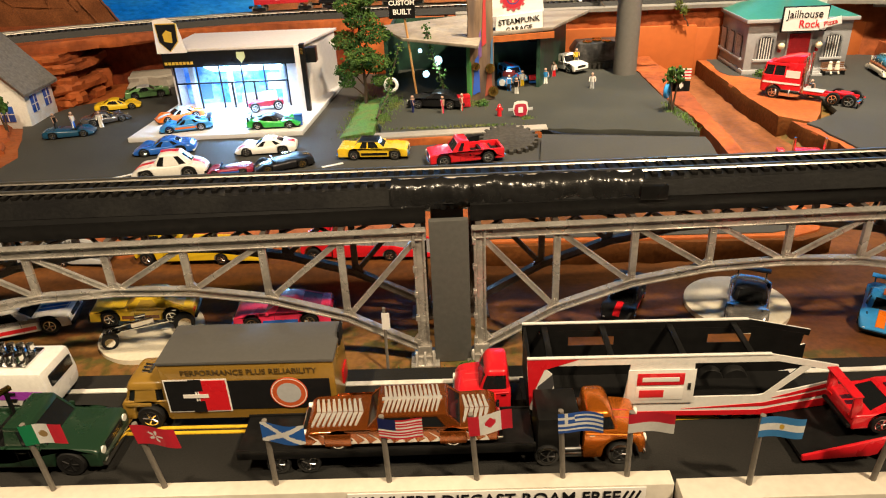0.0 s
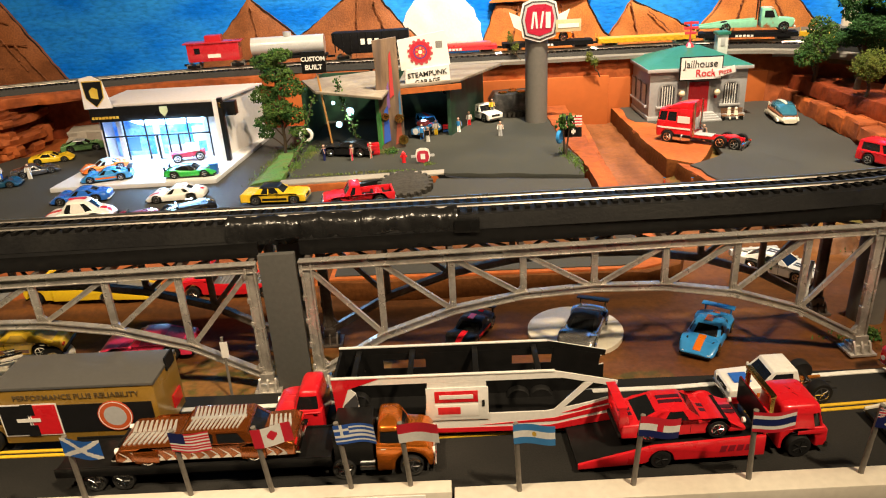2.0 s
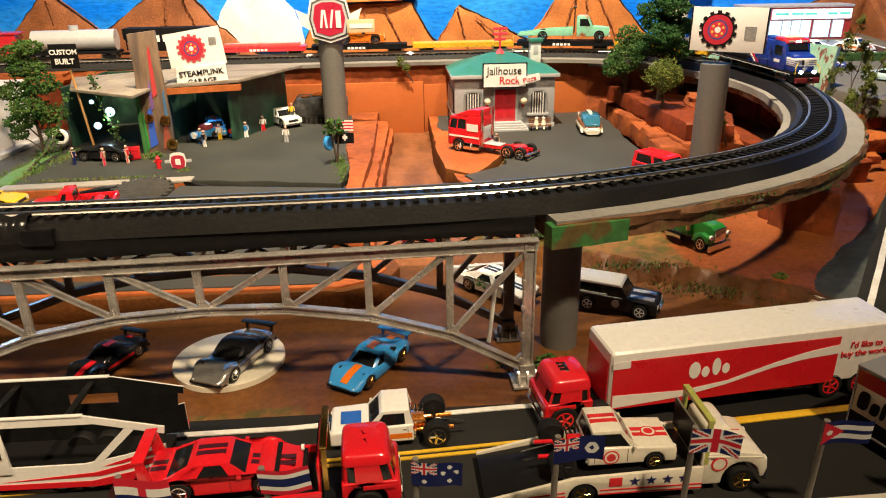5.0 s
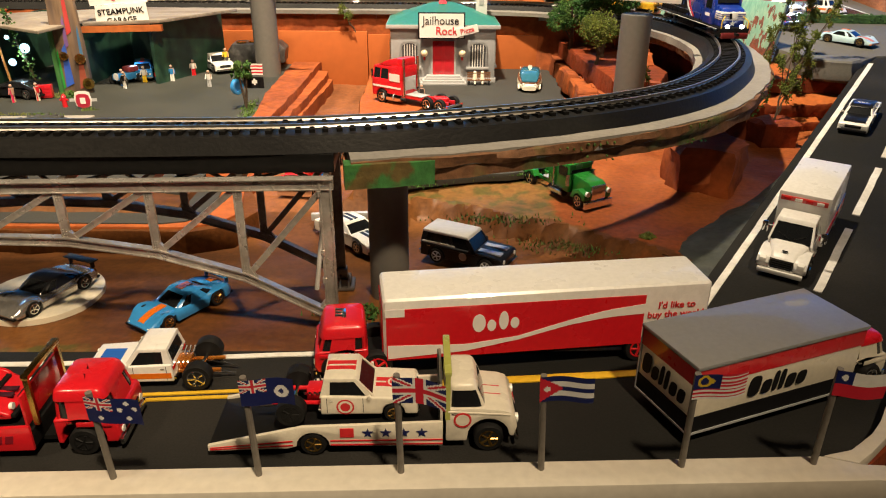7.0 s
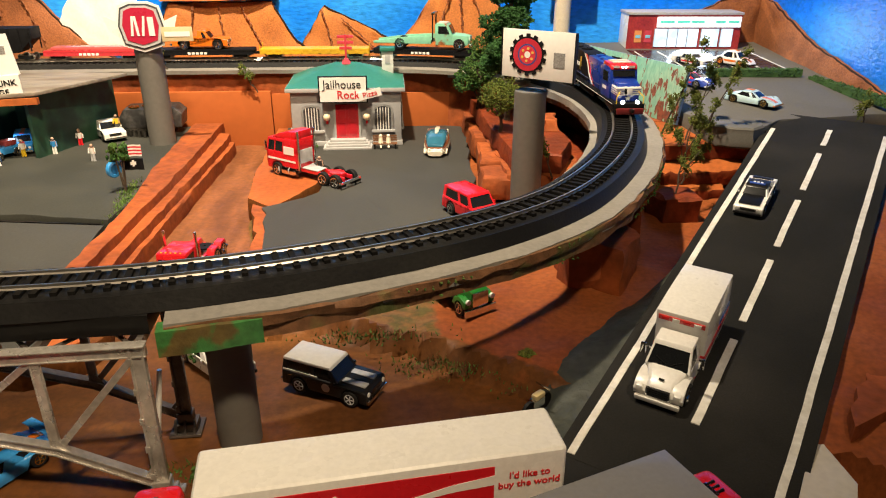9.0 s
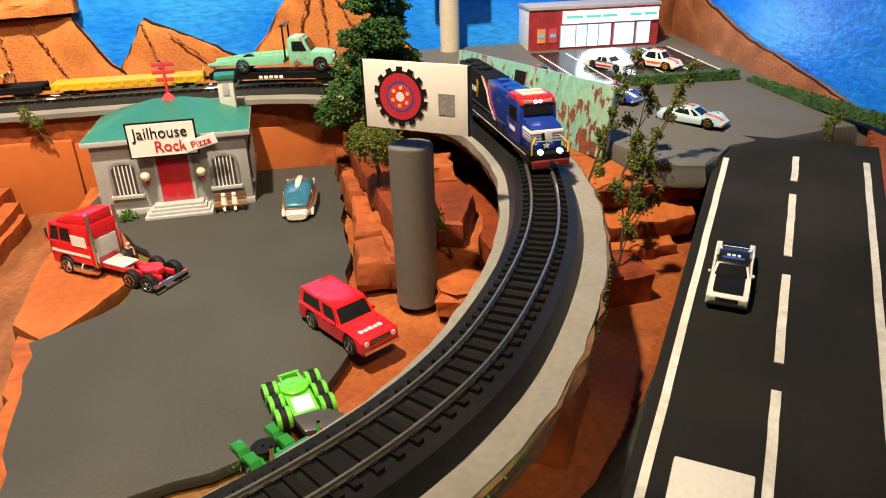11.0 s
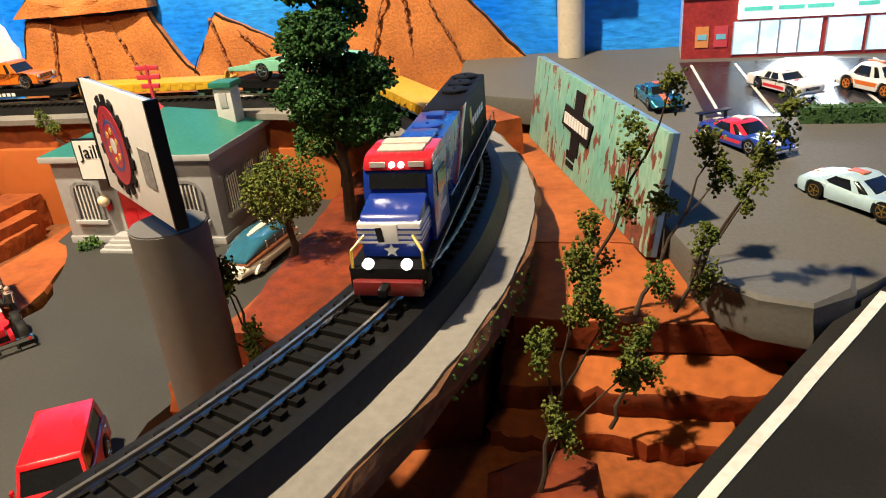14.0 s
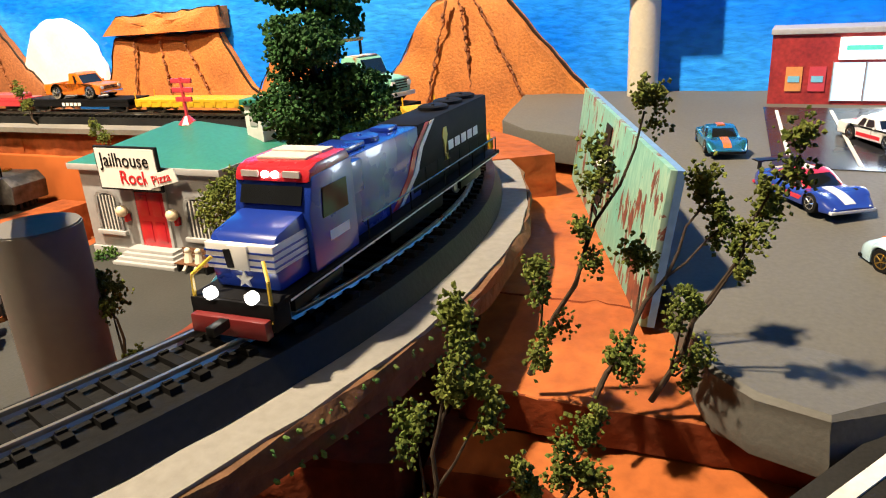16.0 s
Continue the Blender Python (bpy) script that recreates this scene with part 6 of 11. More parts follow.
def car(kind, x, y, z, turn, length, label, body, roof=None, stripe=None, side=None, rim=CHROME, wing=None, group="", white=False, pitch=0.0, glass=None, name="toy_car", open_top=False, category="toy car", nose=None, tail=None):
    if kind in PRESSED and not open_top:
        return pressed_car(kind, x, y, z, turn, length, label, body, roof, stripe, side, rim, wing, group, white, pitch, glass, name, category, nose, tail)
    k = KINDS[kind]
    L, H, W = length, length * k["h"], length * k["w"]
    root = thing(name, x, y, z, turn, label, category, group, pitch=pitch)
    r = L * k["r"]
    ax = [a * L for a in k["ax"]]
    low = H * 0.13
    raw = [(a * L, b * H) for a, b in k["top"]]
    soft = 0.03 * L
    top = [(-0.5 * L + L * n / 60, sum(lerp_table(raw, -0.5 * L + L * n / 60 + d * soft) for d in (-1, -0.5, 0, 0.5, 1)) / 5) for n in range(61)]
    xs = sorted(set([round(-0.5 * L + L * n / 30, 4) for n in range(31)] + [round(a + d * r * 1.18, 4) for a in ax for d in (-1, -0.92, -0.7, -0.4, 0.0, 0.4, 0.7, 0.92, 1)]))
    rings = []
    for px in xs:
        zt = lerp_table(top, px)
        u = abs(px) / (0.5 * L)
        w = W / 2 * (1 - 0.2 * max(0, (u - 0.62) / 0.38) ** 2.4)
        w += W * 0.018 * sum(math.exp(-((px - a) / (1.4 * r)) ** 2) for a in ax)
        zb = low
        for a in ax:
            d = (px - a) / (r * 1.18)
            if abs(d) < 1:
                zb = max(zb, r + r * 1.12 * math.sqrt(1 - d * d) - 0.02)
        zb = min(zb, zt - 0.12)
        h = zt - zb
        half = [(0.9, 0.0), (0.97, 0.05), (1.0, 0.3), (0.995, 0.55), (0.965, 0.76), (0.9, 0.9), (0.8, 0.97), (0.6, 1.0), (0.3, 1.0 + 0.02 * H / h)]
        wing_top = sum(max(0.0, 2.1 * r - zt) * math.exp(-((px - a) / (1.25 * r)) ** 2) for a in ax)
        half = [(a, b + (wing_top / h if 0.7 < a < 0.98 and b > 0.7 else wing_top / h * 0.45 if b > 0.95 and a > 0.5 else 0)) for a, b in half]
        ring = [(px, -w * a, zb + h * b) for a, b in half] + [(px, 0, zt + 0.03 * H)] + [(px, w * a, zb + h * b) for a, b in half[::-1]]
        rings.append(ring)
    for e in (0, -1):
        c = [sum(p[n] for p in rings[e]) / len(rings[e]) for n in range(3)]
        cap = [(p[0] + (0.012 * L if e else -0.012 * L), c[1] + (p[1] - c[1]) * 0.82, c[2] + (p[2] - c[2]) * 0.75) for p in rings[e]]
        rings = rings + [cap] if e else [cap] + rings
    bm = bmesh.new()
    bm_loft(bm, rings)
    hull = part("body", bm, body, root, sharp=50)
    one_box("chassis", root, UNDER, -0.46 * L, 0.46 * L, -W * 0.36, W * 0.36, low - 0.02, low + H * 0.22)
    rb, rt, ft, fb = (c * L for c in k["cab"])
    zb, zt = min(lerp_table(top, rb), lerp_table(top, fb)) - 0.04, H
    if not open_top:
        wb, wt, corner = W * 0.445, W * 0.35, 0.42

        def rim_at(t, grow=1.0, drop=0.0):
            """The greenhouse's rounded outline at height t of it."""
            q = t ** 1.25
            xr, xf, w = rb + (rt - rb) * q, fb + (ft - fb) * q, wb + (wt - wb) * q
            cx, hx = (xr + xf) / 2, (xf - xr) / 2
            ring = []
            for n in range(28):
                a = 2 * math.pi * (n + 0.5) / 28
                c, d = math.cos(a), math.sin(a)
                ring.append((cx + hx * grow * math.copysign(abs(c) ** corner, c), w * grow * math.copysign(abs(d) ** corner, d), zb + (zt - zb) * t - drop))
            return ring
        bm = bmesh.new()
        bm_loft(bm, [rim_at(t) for t in (0, 0.2, 0.4, 0.6, 0.8, 0.92)])
        part("window_glass", bm, glass or GLASS_DARK, root, sharp=50)
        bm = bmesh.new()
        bm_loft(bm, [rim_at(0.8, 1.035), rim_at(0.9, 1.03), rim_at(0.96, 0.97), rim_at(1.0, 0.84), rim_at(1.0, 0.4, -0.03 * H), rim_at(1.0, 0.05, -0.035 * H)])
        part("roof", bm, roof or body, root, sharp=50)
        posts = [(2, 4), (24, 26), (9, 13), (15, 19), (6, 7), (21, 22)]
        for n0, n1 in posts:
            bm = bmesh.new()
            rings = []
            for t in (0, 0.2, 0.4, 0.6, 0.84):
                out, inn = rim_at(t, 1.03), rim_at(t, 0.97)
                rings.append([out[n] for n in range(n0, n1 + 1)] + [inn[n] for n in range(n1, n0 - 1, -1)])
            bm_loft(bm, rings)
            part("pillar", bm, roof or body, root, sharp=50)
    else:
        one_box("cockpit", root, UNDER, rb, fb, -W * 0.34, W * 0.34, zb - 0.1, zb + 0.1, 0.03)
        one_box("windscreen", root, GLASS_DARK, fb - 0.03 * L, fb, -W * 0.36, W * 0.36, zb, zb + 0.2 * H + 0.08)
    if stripe:
        for y0, y1 in ((-0.1 * W, 0.1 * W),):
            for a, b, fixed in ((fb, 0.47 * L, None), (rt, ft, H), (-0.48 * L, rb, None)):
                bm = bmesh.new()
                pts = [a + (b - a) * j / 6 for j in range(7)]
                rings = []
                for px in pts:
                    z = (fixed or lerp_table(top, px) + 0.035 * H) + (0.04 * H if fixed else 0)
                    rings.append([(px, y0, z - 0.05), (px, y1, z - 0.05), (px, y1, z + 0.012), (px, y0, z + 0.012)])
                bm_loft(bm, rings)
                bmesh.ops.recalc_face_normals(bm, faces=bm.faces)
                part("stripe", bm, stripe, hull)
    if side:
        for s in (-1, 1):
            one_box("side_band", hull, side, -0.42 * L + r, 0.2 * L, s * W * 0.5 - 0.01, s * W * 0.5 + 0.015, low + 0.16 * H, low + 0.3 * H)
    zf = lerp_table(top, 0.47 * L)
    for s in (-1, 1):
        one_cyl("headlight", root, LAMP_WHITE, (0.475 * L, s * W * 0.33, zf * 0.72), (0.5 * L + 0.01, s * W * 0.33, zf * 0.7), 0.045 * W, n=8)
        one_box("tail_light", root, LAMP_RED, -0.5 * L - 0.02, -0.49 * L, s * W * 0.33 - 0.06 * W, s * W * 0.33 + 0.06 * W, zf * 0.72, zf * 0.85)
    one_box("front_bumper", root, nose or UNDER, 0.48 * L, 0.515 * L, -W * 0.42, W * 0.42, low, low + 0.1 * H, 0.03)
    one_box("rear_bumper", root, tail or UNDER, -0.515 * L, -0.48 * L, -W * 0.42, W * 0.42, low + 0.02, low + 0.12 * H, 0.03)
    if wing:
        one_box("wing", root, wing, -0.52 * L, -0.42 * L, -W * 0.46, W * 0.46, H * 0.93, H * 0.98, 0.02)
        for s in (-1, 1):
            one_box("wing_strut", root, wing, -0.49 * L, -0.45 * L, s * W * 0.36 - 0.04, s * W * 0.36 + 0.04, H * 0.62, H * 0.94)
    for a in ax:
        for s in (-1, 1):
            wheel(root, a, s * W * 0.42, r, W * 0.19, rim, white)
    return root


BLUE, SKYBLUE, YELLOW, ORANGE, GREEN = paint(0.02, 0.12, 0.5), paint(0.035, 0.25, 0.6), paint(0.75, 0.5, 0.02), paint(0.7, 0.16, 0.01), paint(0.03, 0.4, 0.05)
SILVER, DKGREY, PINK = paint(0.45, 0.46, 0.47), paint(0.06, 0.06, 0.065), paint(0.6, 0.02, 0.09)
BLACKP, NAVY, ICE = material("black enamel", (0.009, 0.009, 0.01), 0.34, vary=0.1, coat=0.12, spec=0.25), paint(0.01, 0.015, 0.09), paint(0.45, 0.62, 0.66)
lot = "cars on the car lot"
car("sport", -23.2, 70.4, 1.2, 190, 5.9, "blue die-cast coupe with a white tail on the lot", BLUE, stripe=None, group=lot, tail=WHITE)
car("sport", -12.6, 69.6, 1.2, 186, 5.9, "white die-cast coupe with red stripes on the lot", WHITE, stripe=RED, group=lot)
car("classic", -1.6, 67.4, 1.2, -2, 6.6, "yellow die-cast fifties hardtop with a black roof", YELLOW, roof=BLACKP, side=BLACKP, group=lot)
car("pickup", 7.1, 65.4, 1.2, 192, 6.9, "bright red die-cast sixties pickup on the lot", RED, group=lot)
car("bug", -20.0, 63.6, 1.2, 188, 6.6, "white die-cast racer with red and blue stripe", WHITE, stripe=RED, group=lot)
car("sport", -14.6, 63.9, 1.2, 190, 4.2, "dark red and blue low die-cast racer", paint(0.25, 0.02, 0.05), side=BLUE, open_top=True, group=lot)
car("sport", -9.9, 65.0, 1.2, 205, 5.4, "black and gold die-cast open roadster", BLACKP, stripe=GOLD, open_top=True, rim=GOLD, group=lot)
car("sport", -23.0, 76.2, 1.72, 196, 5.4, "blue die-cast supercar with orange trim on the white pad", SKYBLUE, side=ORANGE, wing=BLACKP, group=lot)
car("sport", -13.4, 76.4, 1.72, 4, 5.6, "bright green and black die-cast supercar with wing", GREEN, roof=BLACKP, stripe=BLACKP, wing=BLACKP, group=lot)
car("sport", -25.2, 80.2, 1.72, 215, 5.2, "orange and pale blue die-cast supercar on the pad", ORANGE, roof=ICE, stripe=ICE, group=lot)
car("sport", -36.4, 76.8, 1.2, 15, 5.2, "dark blue die-cast roadster beside the white house", paint(0.01, 0.06, 0.12), open_top=True, group=lot)
car("sport", -34.6, 81.6, 1.2, 35, 5.2, "dark grey die-cast coupe beside the white house", DKGREY, group=lot)
car("sport", -35.6, 87.2, 1.2, 20, 5.2, "yellow die-cast supercar below the cliff", YELLOW, group=lot)
car("muscle", -34.0, 92.4, 1.2, 20, 5.4, "green and grey die-cast muscle car below the cliff", paint(0.1, 0.22, 0.08), roof=SILVER, group=lot)
gar = "cars at the garage"
car("muscle", 4.0, 81.0, 2.0, 168, 6.2, "black die-cast muscle car under the garage canopy", BLACKP, group=gar)
car("pickup", 20.2, 96.6, 2.0, -55, 6.4, "white die-cast pickup parked by the garage", WHITE, side=SILVER, group=gar)
car("wagon", 13.0, 91.5, 2.0, -70, 5.0, "blue die-cast van inside the garage door", SKYBLUE, stripe=RED, group=gar)
yard = "cars in the jail yard"
red_wagon = car("wagon", 60.9, 69.6, 1.25, -60, 6.6, "red die-cast panel wagon with dark windows", RED, group=yard, white=False)


def stream_bus(x, y, z, turn, label):
    """A teardrop coach: flared cream body, brown flanks and a blue glass canopy."""
    root = thing("toy_bus", x, y, z, turn, label, "toy bus", yard)
    cream, brown = paint(0.72, 0.68, 0.55), paint(0.2, 0.07, 0.03)

    def egg(t, lo, hi, grow, flat):
        u = abs(t) ** 2.6
        w = (1.32 - 0.62 * u - (0.25 if t < -0.6 else 0)) * grow
        ring = []
        for k in range(20):
            a = 2 * math.pi * k / 20
            c, d = math.cos(a), math.sin(a)
            ring.append((3.1 * t, w * math.copysign(abs(c) ** flat, c), (lo + hi) / 2 + (hi - lo) / 2 * math.copysign(abs(d) ** flat, d)))
        return ring
    steps = [-1, -0.93, -0.8, -0.6, -0.35, -0.1, 0.15, 0.4, 0.6, 0.78, 0.9, 0.97, 1]
    for name, mat, lo, top, grow, cut in (("body", cream, 0.22, lambda t: 1.15 - 0.45 * abs(t) ** 3, 1.0, 1.0), ("flank", brown, 0.85, lambda t: 1.35 - 0.4 * abs(t) ** 3, 0.96, 0.86), ("canopy", material("blue bus glass", (0.03, 0.13, 0.2), 0.1, coat=1.0), 1.0, lambda t: 2.05 - 0.85 * abs(t) ** 2.4, 0.84, 0.84)):
        bm = bmesh.new()
        bm_loft(bm, [egg(t * cut, lo, max(top(t), lo + 0.1), grow, 0.62) for t in steps])
        part(name, bm, mat, root, sharp=60)
    bm = bmesh.new()
    bm_loft(bm, [[(3.1 * t, -w, z0), (3.1 * t, w, z0), (3.1 * t, w, z0 + 0.1), (3.1 * t, -w, z0 + 0.1)] for t, w, z0 in ((-0.8, 0.12, 1.45), (-0.5, 0.2, 1.86), (-0.1, 0.24, 2.0), (0.2, 0.2, 1.98), (0.35, 0.1, 1.92))])
    part("spine", bm, cream, root, "cream roof spine", 0.03)
    one_box("nose_bar", root, CHROME, 2.75, 3.02, -0.5, 0.5, 0.45, 0.6, 0.04)
    for sd in (-1, 1):
        one_cyl("headlight", root, LAMP_WHITE, (2.7, sd * 0.62, 0.75), (2.95, sd * 0.6, 0.72), 0.17, n=12)
        for xx in (-1.8, 1.7):
            bm = bmesh.new()
            bm_side(bm, [(xx + 0.7 * math.cos(k * math.pi / 10), 0.25 + 0.5 * math.sin(k * math.pi / 10)) for k in range(11)], *sorted((sd * 0.7, sd * 1.2)))
            part("fender", bm, cream, root, "", 0.12)
            wheel(root, xx, sd * 1.05, 0.4, 0.26)
        for k in range(4):
            one_box("window_post", root, cream, -1.6 + k * 0.85, -1.52 + k * 0.85, *sorted((sd * 0.95, sd * 1.1)), 1.25, 1.7, 0.02)
    return root


coach = stream_bus(58.9, 91.6, 1.25, -97, "cream and brown streamlined die-cast bus with blue glass canopy")
coach.scale = (1.22, 1.12, 1.12)
up = "cars on the upper lot"
car("sport", 92.9, 86.2, upper_z(92.9, 86.2), -53, 5.7, "pale blue die-cast supercar with orange stripes", ICE, stripe=ORANGE, nose=ORANGE, rim=GOLD, group=up)
car("sport", 88.9, 94.0, upper_z(88.9, 94.0), -58, 5.7, "red white and blue die-cast racing coupe with black wing", paint(0.02, 0.05, 0.3), roof=paint(0.62, 0.03, 0.06), stripe=WHITE, side=paint(0.62, 0.03, 0.06), wing=BLACKP, nose=WHITE, tail=paint(0.62, 0.03, 0.06), group=up)
car("sport", 84.6, 102.0, upper_z(84.6, 102), -77, 5.0, "teal blue die-cast race car with orange stripe", flake(0.05, 0.3, 0.4), stripe=ORANGE, group=up)
car("classic", 92.8, 103.4, upper_z(92.8, 103.4) + 0.06, -62, 5.2, "white die-cast hardtop with red stripes at the store", WHITE, stripe=RED, side=RED, group=up)
car("bug", 98.2, 102.6, upper_z(98.2, 102.6) + 0.06, -62, 5.2, "white and orange die-cast race coupe at the store", WHITE, side=ORANGE, stripe=ORANGE, group=up, rim=paint(0.7, 0.2, 0.02))
bas = "cars under the bridge"
gz = -1.2
car("muscle", -22.3, 42.0, gz, 10, 7.0, "white die-cast funny car with blue and red flames", WHITE, stripe=BLUE, side=RED, group=bas, pitch=-6)
car("muscle", -13.9, 42.1, gz + 0.85, 190, 6.4, "yellow die-cast funny car with lifted body on a white disc", paint(0.9, 0.6, 0.04), side=paint(0.2, 0.07, 0.02), glass=paint(0.55, 0.36, 0.06), group=bas, pitch=-5)
car("muscle", -4.9, 42.6, gz, 184, 6.3, "hot pink die-cast muscle car with blue stripes", paint(0.85, 0.04, 0.12), side=BLUE, nose=BLUE, glass=paint(0.25, 0.02, 0.06), group=bas)
car("sport", 17.6, 43.6, gz, 245, 4.9, "black and red die-cast racer with rear wing", BLACKP, side=RED, stripe=RED, wing=BLACKP, group=bas)
car("sport", 25.4, 42.8, gz + 0.22, 247, 5.7, "silver and black die-cast race car with rear wing", material("silver flake", (0.5, 0.49, 0.47), 0.2, 0.8, 0.15), roof=BLACKP, stripe=None, wing=BLACKP, group=bas)
car("sport", 33.5, 41.8, gz, 237, 5.6, "sky blue die-cast supercar with orange stripe", SKYBLUE, stripe=ORANGE, wing=SKYBLUE, rim=GOLD, group=bas)
car("muscle", 42.2, 51.4, -1.15, -46, 6.0, "white die-cast hatchback with black stripes", WHITE, stripe=BLACKP, group=bas)
rover = car("wagon", 50.0, 48.2, -1.1, -28, 5.8, "black die-cast off-roader with white hardtop and grey hood stripes", BLACKP, roof=paint(0.6, 0.58, 0.53, 0.4), group=bas, rim=SILVER)
for y in (-0.5, 0.5):
    one_box("hood_stripe", rover, SILVER, 1.05, 2.6, y - 0.22, y + 0.22, 1.21, 1.3)
for sd in (-1, 1):
    one_box("top_rail", rover, paint(0.6, 0.58, 0.53, 0.4), -2.8, -0.4, sd * 1.08, sd * 1.13, 1.3, 1.42, 0.02, "white lower edge of the hardtop")
    one_cyl("door_roundel", rover, SILVER, (0.2, sd * 1.18, 0.85), (0.2, sd * 1.205, 0.85), 0.28, n=18)

for x, y, r in ((-13.4, 41.2, 3.3), (24.9, 43.4, 3.3)):
    d = thing("display_disc", x, y, -1.32, label="round cream cardboard disc under a die-cast car", category="display disc", group="display discs")
    one_cyl("disc", d, paint(0.68, 0.63, 0.5, 0.55), (0, 0, 0), (0, 0, 0.34), r, n=40)
rig = thing("show_chassis", -13.6, 41.1, -0.98, 24, "bare chrome drag chassis below the lifted yellow body", "chassis")
for s in (-1, 1):
    one_cyl("frame_rail", rig, CHROME, (-2.6, s * 0.28, 0.62), (2.9, s * 0.62, 0.75), 0.1, n=6)
    for x, r in ((-2.2, 0.5), (2.3, 0.66)):
        one_cyl("tyre", rig, RUBBER, (x, s * 0.75, r), (x, s * 1.2, r), r, n=20)
        one_cyl("rim", rig, CHROME, (x, s * 1.18, r), (x, s * 1.24, r), r * 0.62, n=14)
for x, r in ((-2.2, 0.5), (2.3, 0.66)):
    one_cyl("axle", rig, CHROME, (x, -0.9, r), (x, 0.9, r), 0.09, n=6)
one_box("engine", rig, CHROME, -0.9, 0.5, -0.42, 0.42, 0.6, 1.25, 0.08)
one_box("blower", rig, CHROME, -0.6, 0.1, -0.25, 0.25, 1.25, 1.5, 0.06)
one_cyl("prop", rig, CHROME, (1.4, 0, 0.7), (1.4, 0, 2.0), 0.08, n=6)

for k in range(5):
    one_box("hood_script_bar", red_wagon, WHITE, 2.3 + 0.05 * (k % 2), 2.6, -0.85 + k * 0.34, -0.6 + k * 0.34, 1.3, 1.42)
police = car("muscle", 83.4, 64.9, ramp_z(83.4, 64.9), -127, 5.7, "black and white die-cast police sedan on the ramp", WHITE, roof=BLACKP, stripe=None, group="", pitch=8.3, nose=BLACKP)
one_box("hood", police, BLACKP, 0.8, 2.6, -0.8, 0.8, 1.05, 1.1, 0.02, "black hood panel")
one_box("trunk_panel", police, BLACKP, -2.76, -2.3, -0.8, 0.8, 1.06, 1.1, 0.02, "black trunk panel")
for k in range(3):
    one_box("roof_number_bar", police, WHITE, -0.5, -0.28, -0.38 + k * 0.28, -0.2 + k * 0.28, 1.61, 1.66)
one_box("light_bar", police, material("blue light bar", (0.05, 0.1, 0.4), 0.2), -0.1, 0.1, -0.6, 0.6, 1.62, 1.75, 0.03)


def side_panes(root, poly, y, mat=GLASS_DARK, name="side_window", d=0.04):
    for s in (-1, 1):
        bm = bmesh.new()
        bm_side(bm, poly, s * y, s * (y + d))
        part(name, bm, mat, root)


def slant(root, name, mat, x0, z0, x1, z1, w, d=0.04):
    """A pane or panel leaning from (x0, z0) up to (x1, z1), w wide."""
    n = Vector((z1 - z0, 0, x0 - x1)).normalized() * d
    bm = bmesh.new()
    bm_loft(bm, [[(x0, -w / 2, z0), (x0, w / 2, z0), (x1, w / 2, z1), (x1, -w / 2, z1)], [(x0 + n.x, -w / 2, z0 + n.z), (x0 + n.x, w / 2, z0 + n.z), (x1 + n.x, w / 2, z1 + n.z), (x1 + n.x, -w / 2, z1 + n.z)]])
    return part(name, bm, mat, root)


def shape(root, name, mat, pts, w, bevel=0.12, label=""):
    bm = bmesh.new()
    bm_side(bm, pts, -w / 2, w / 2)
    return part(name, bm, mat, root, label, bevel)


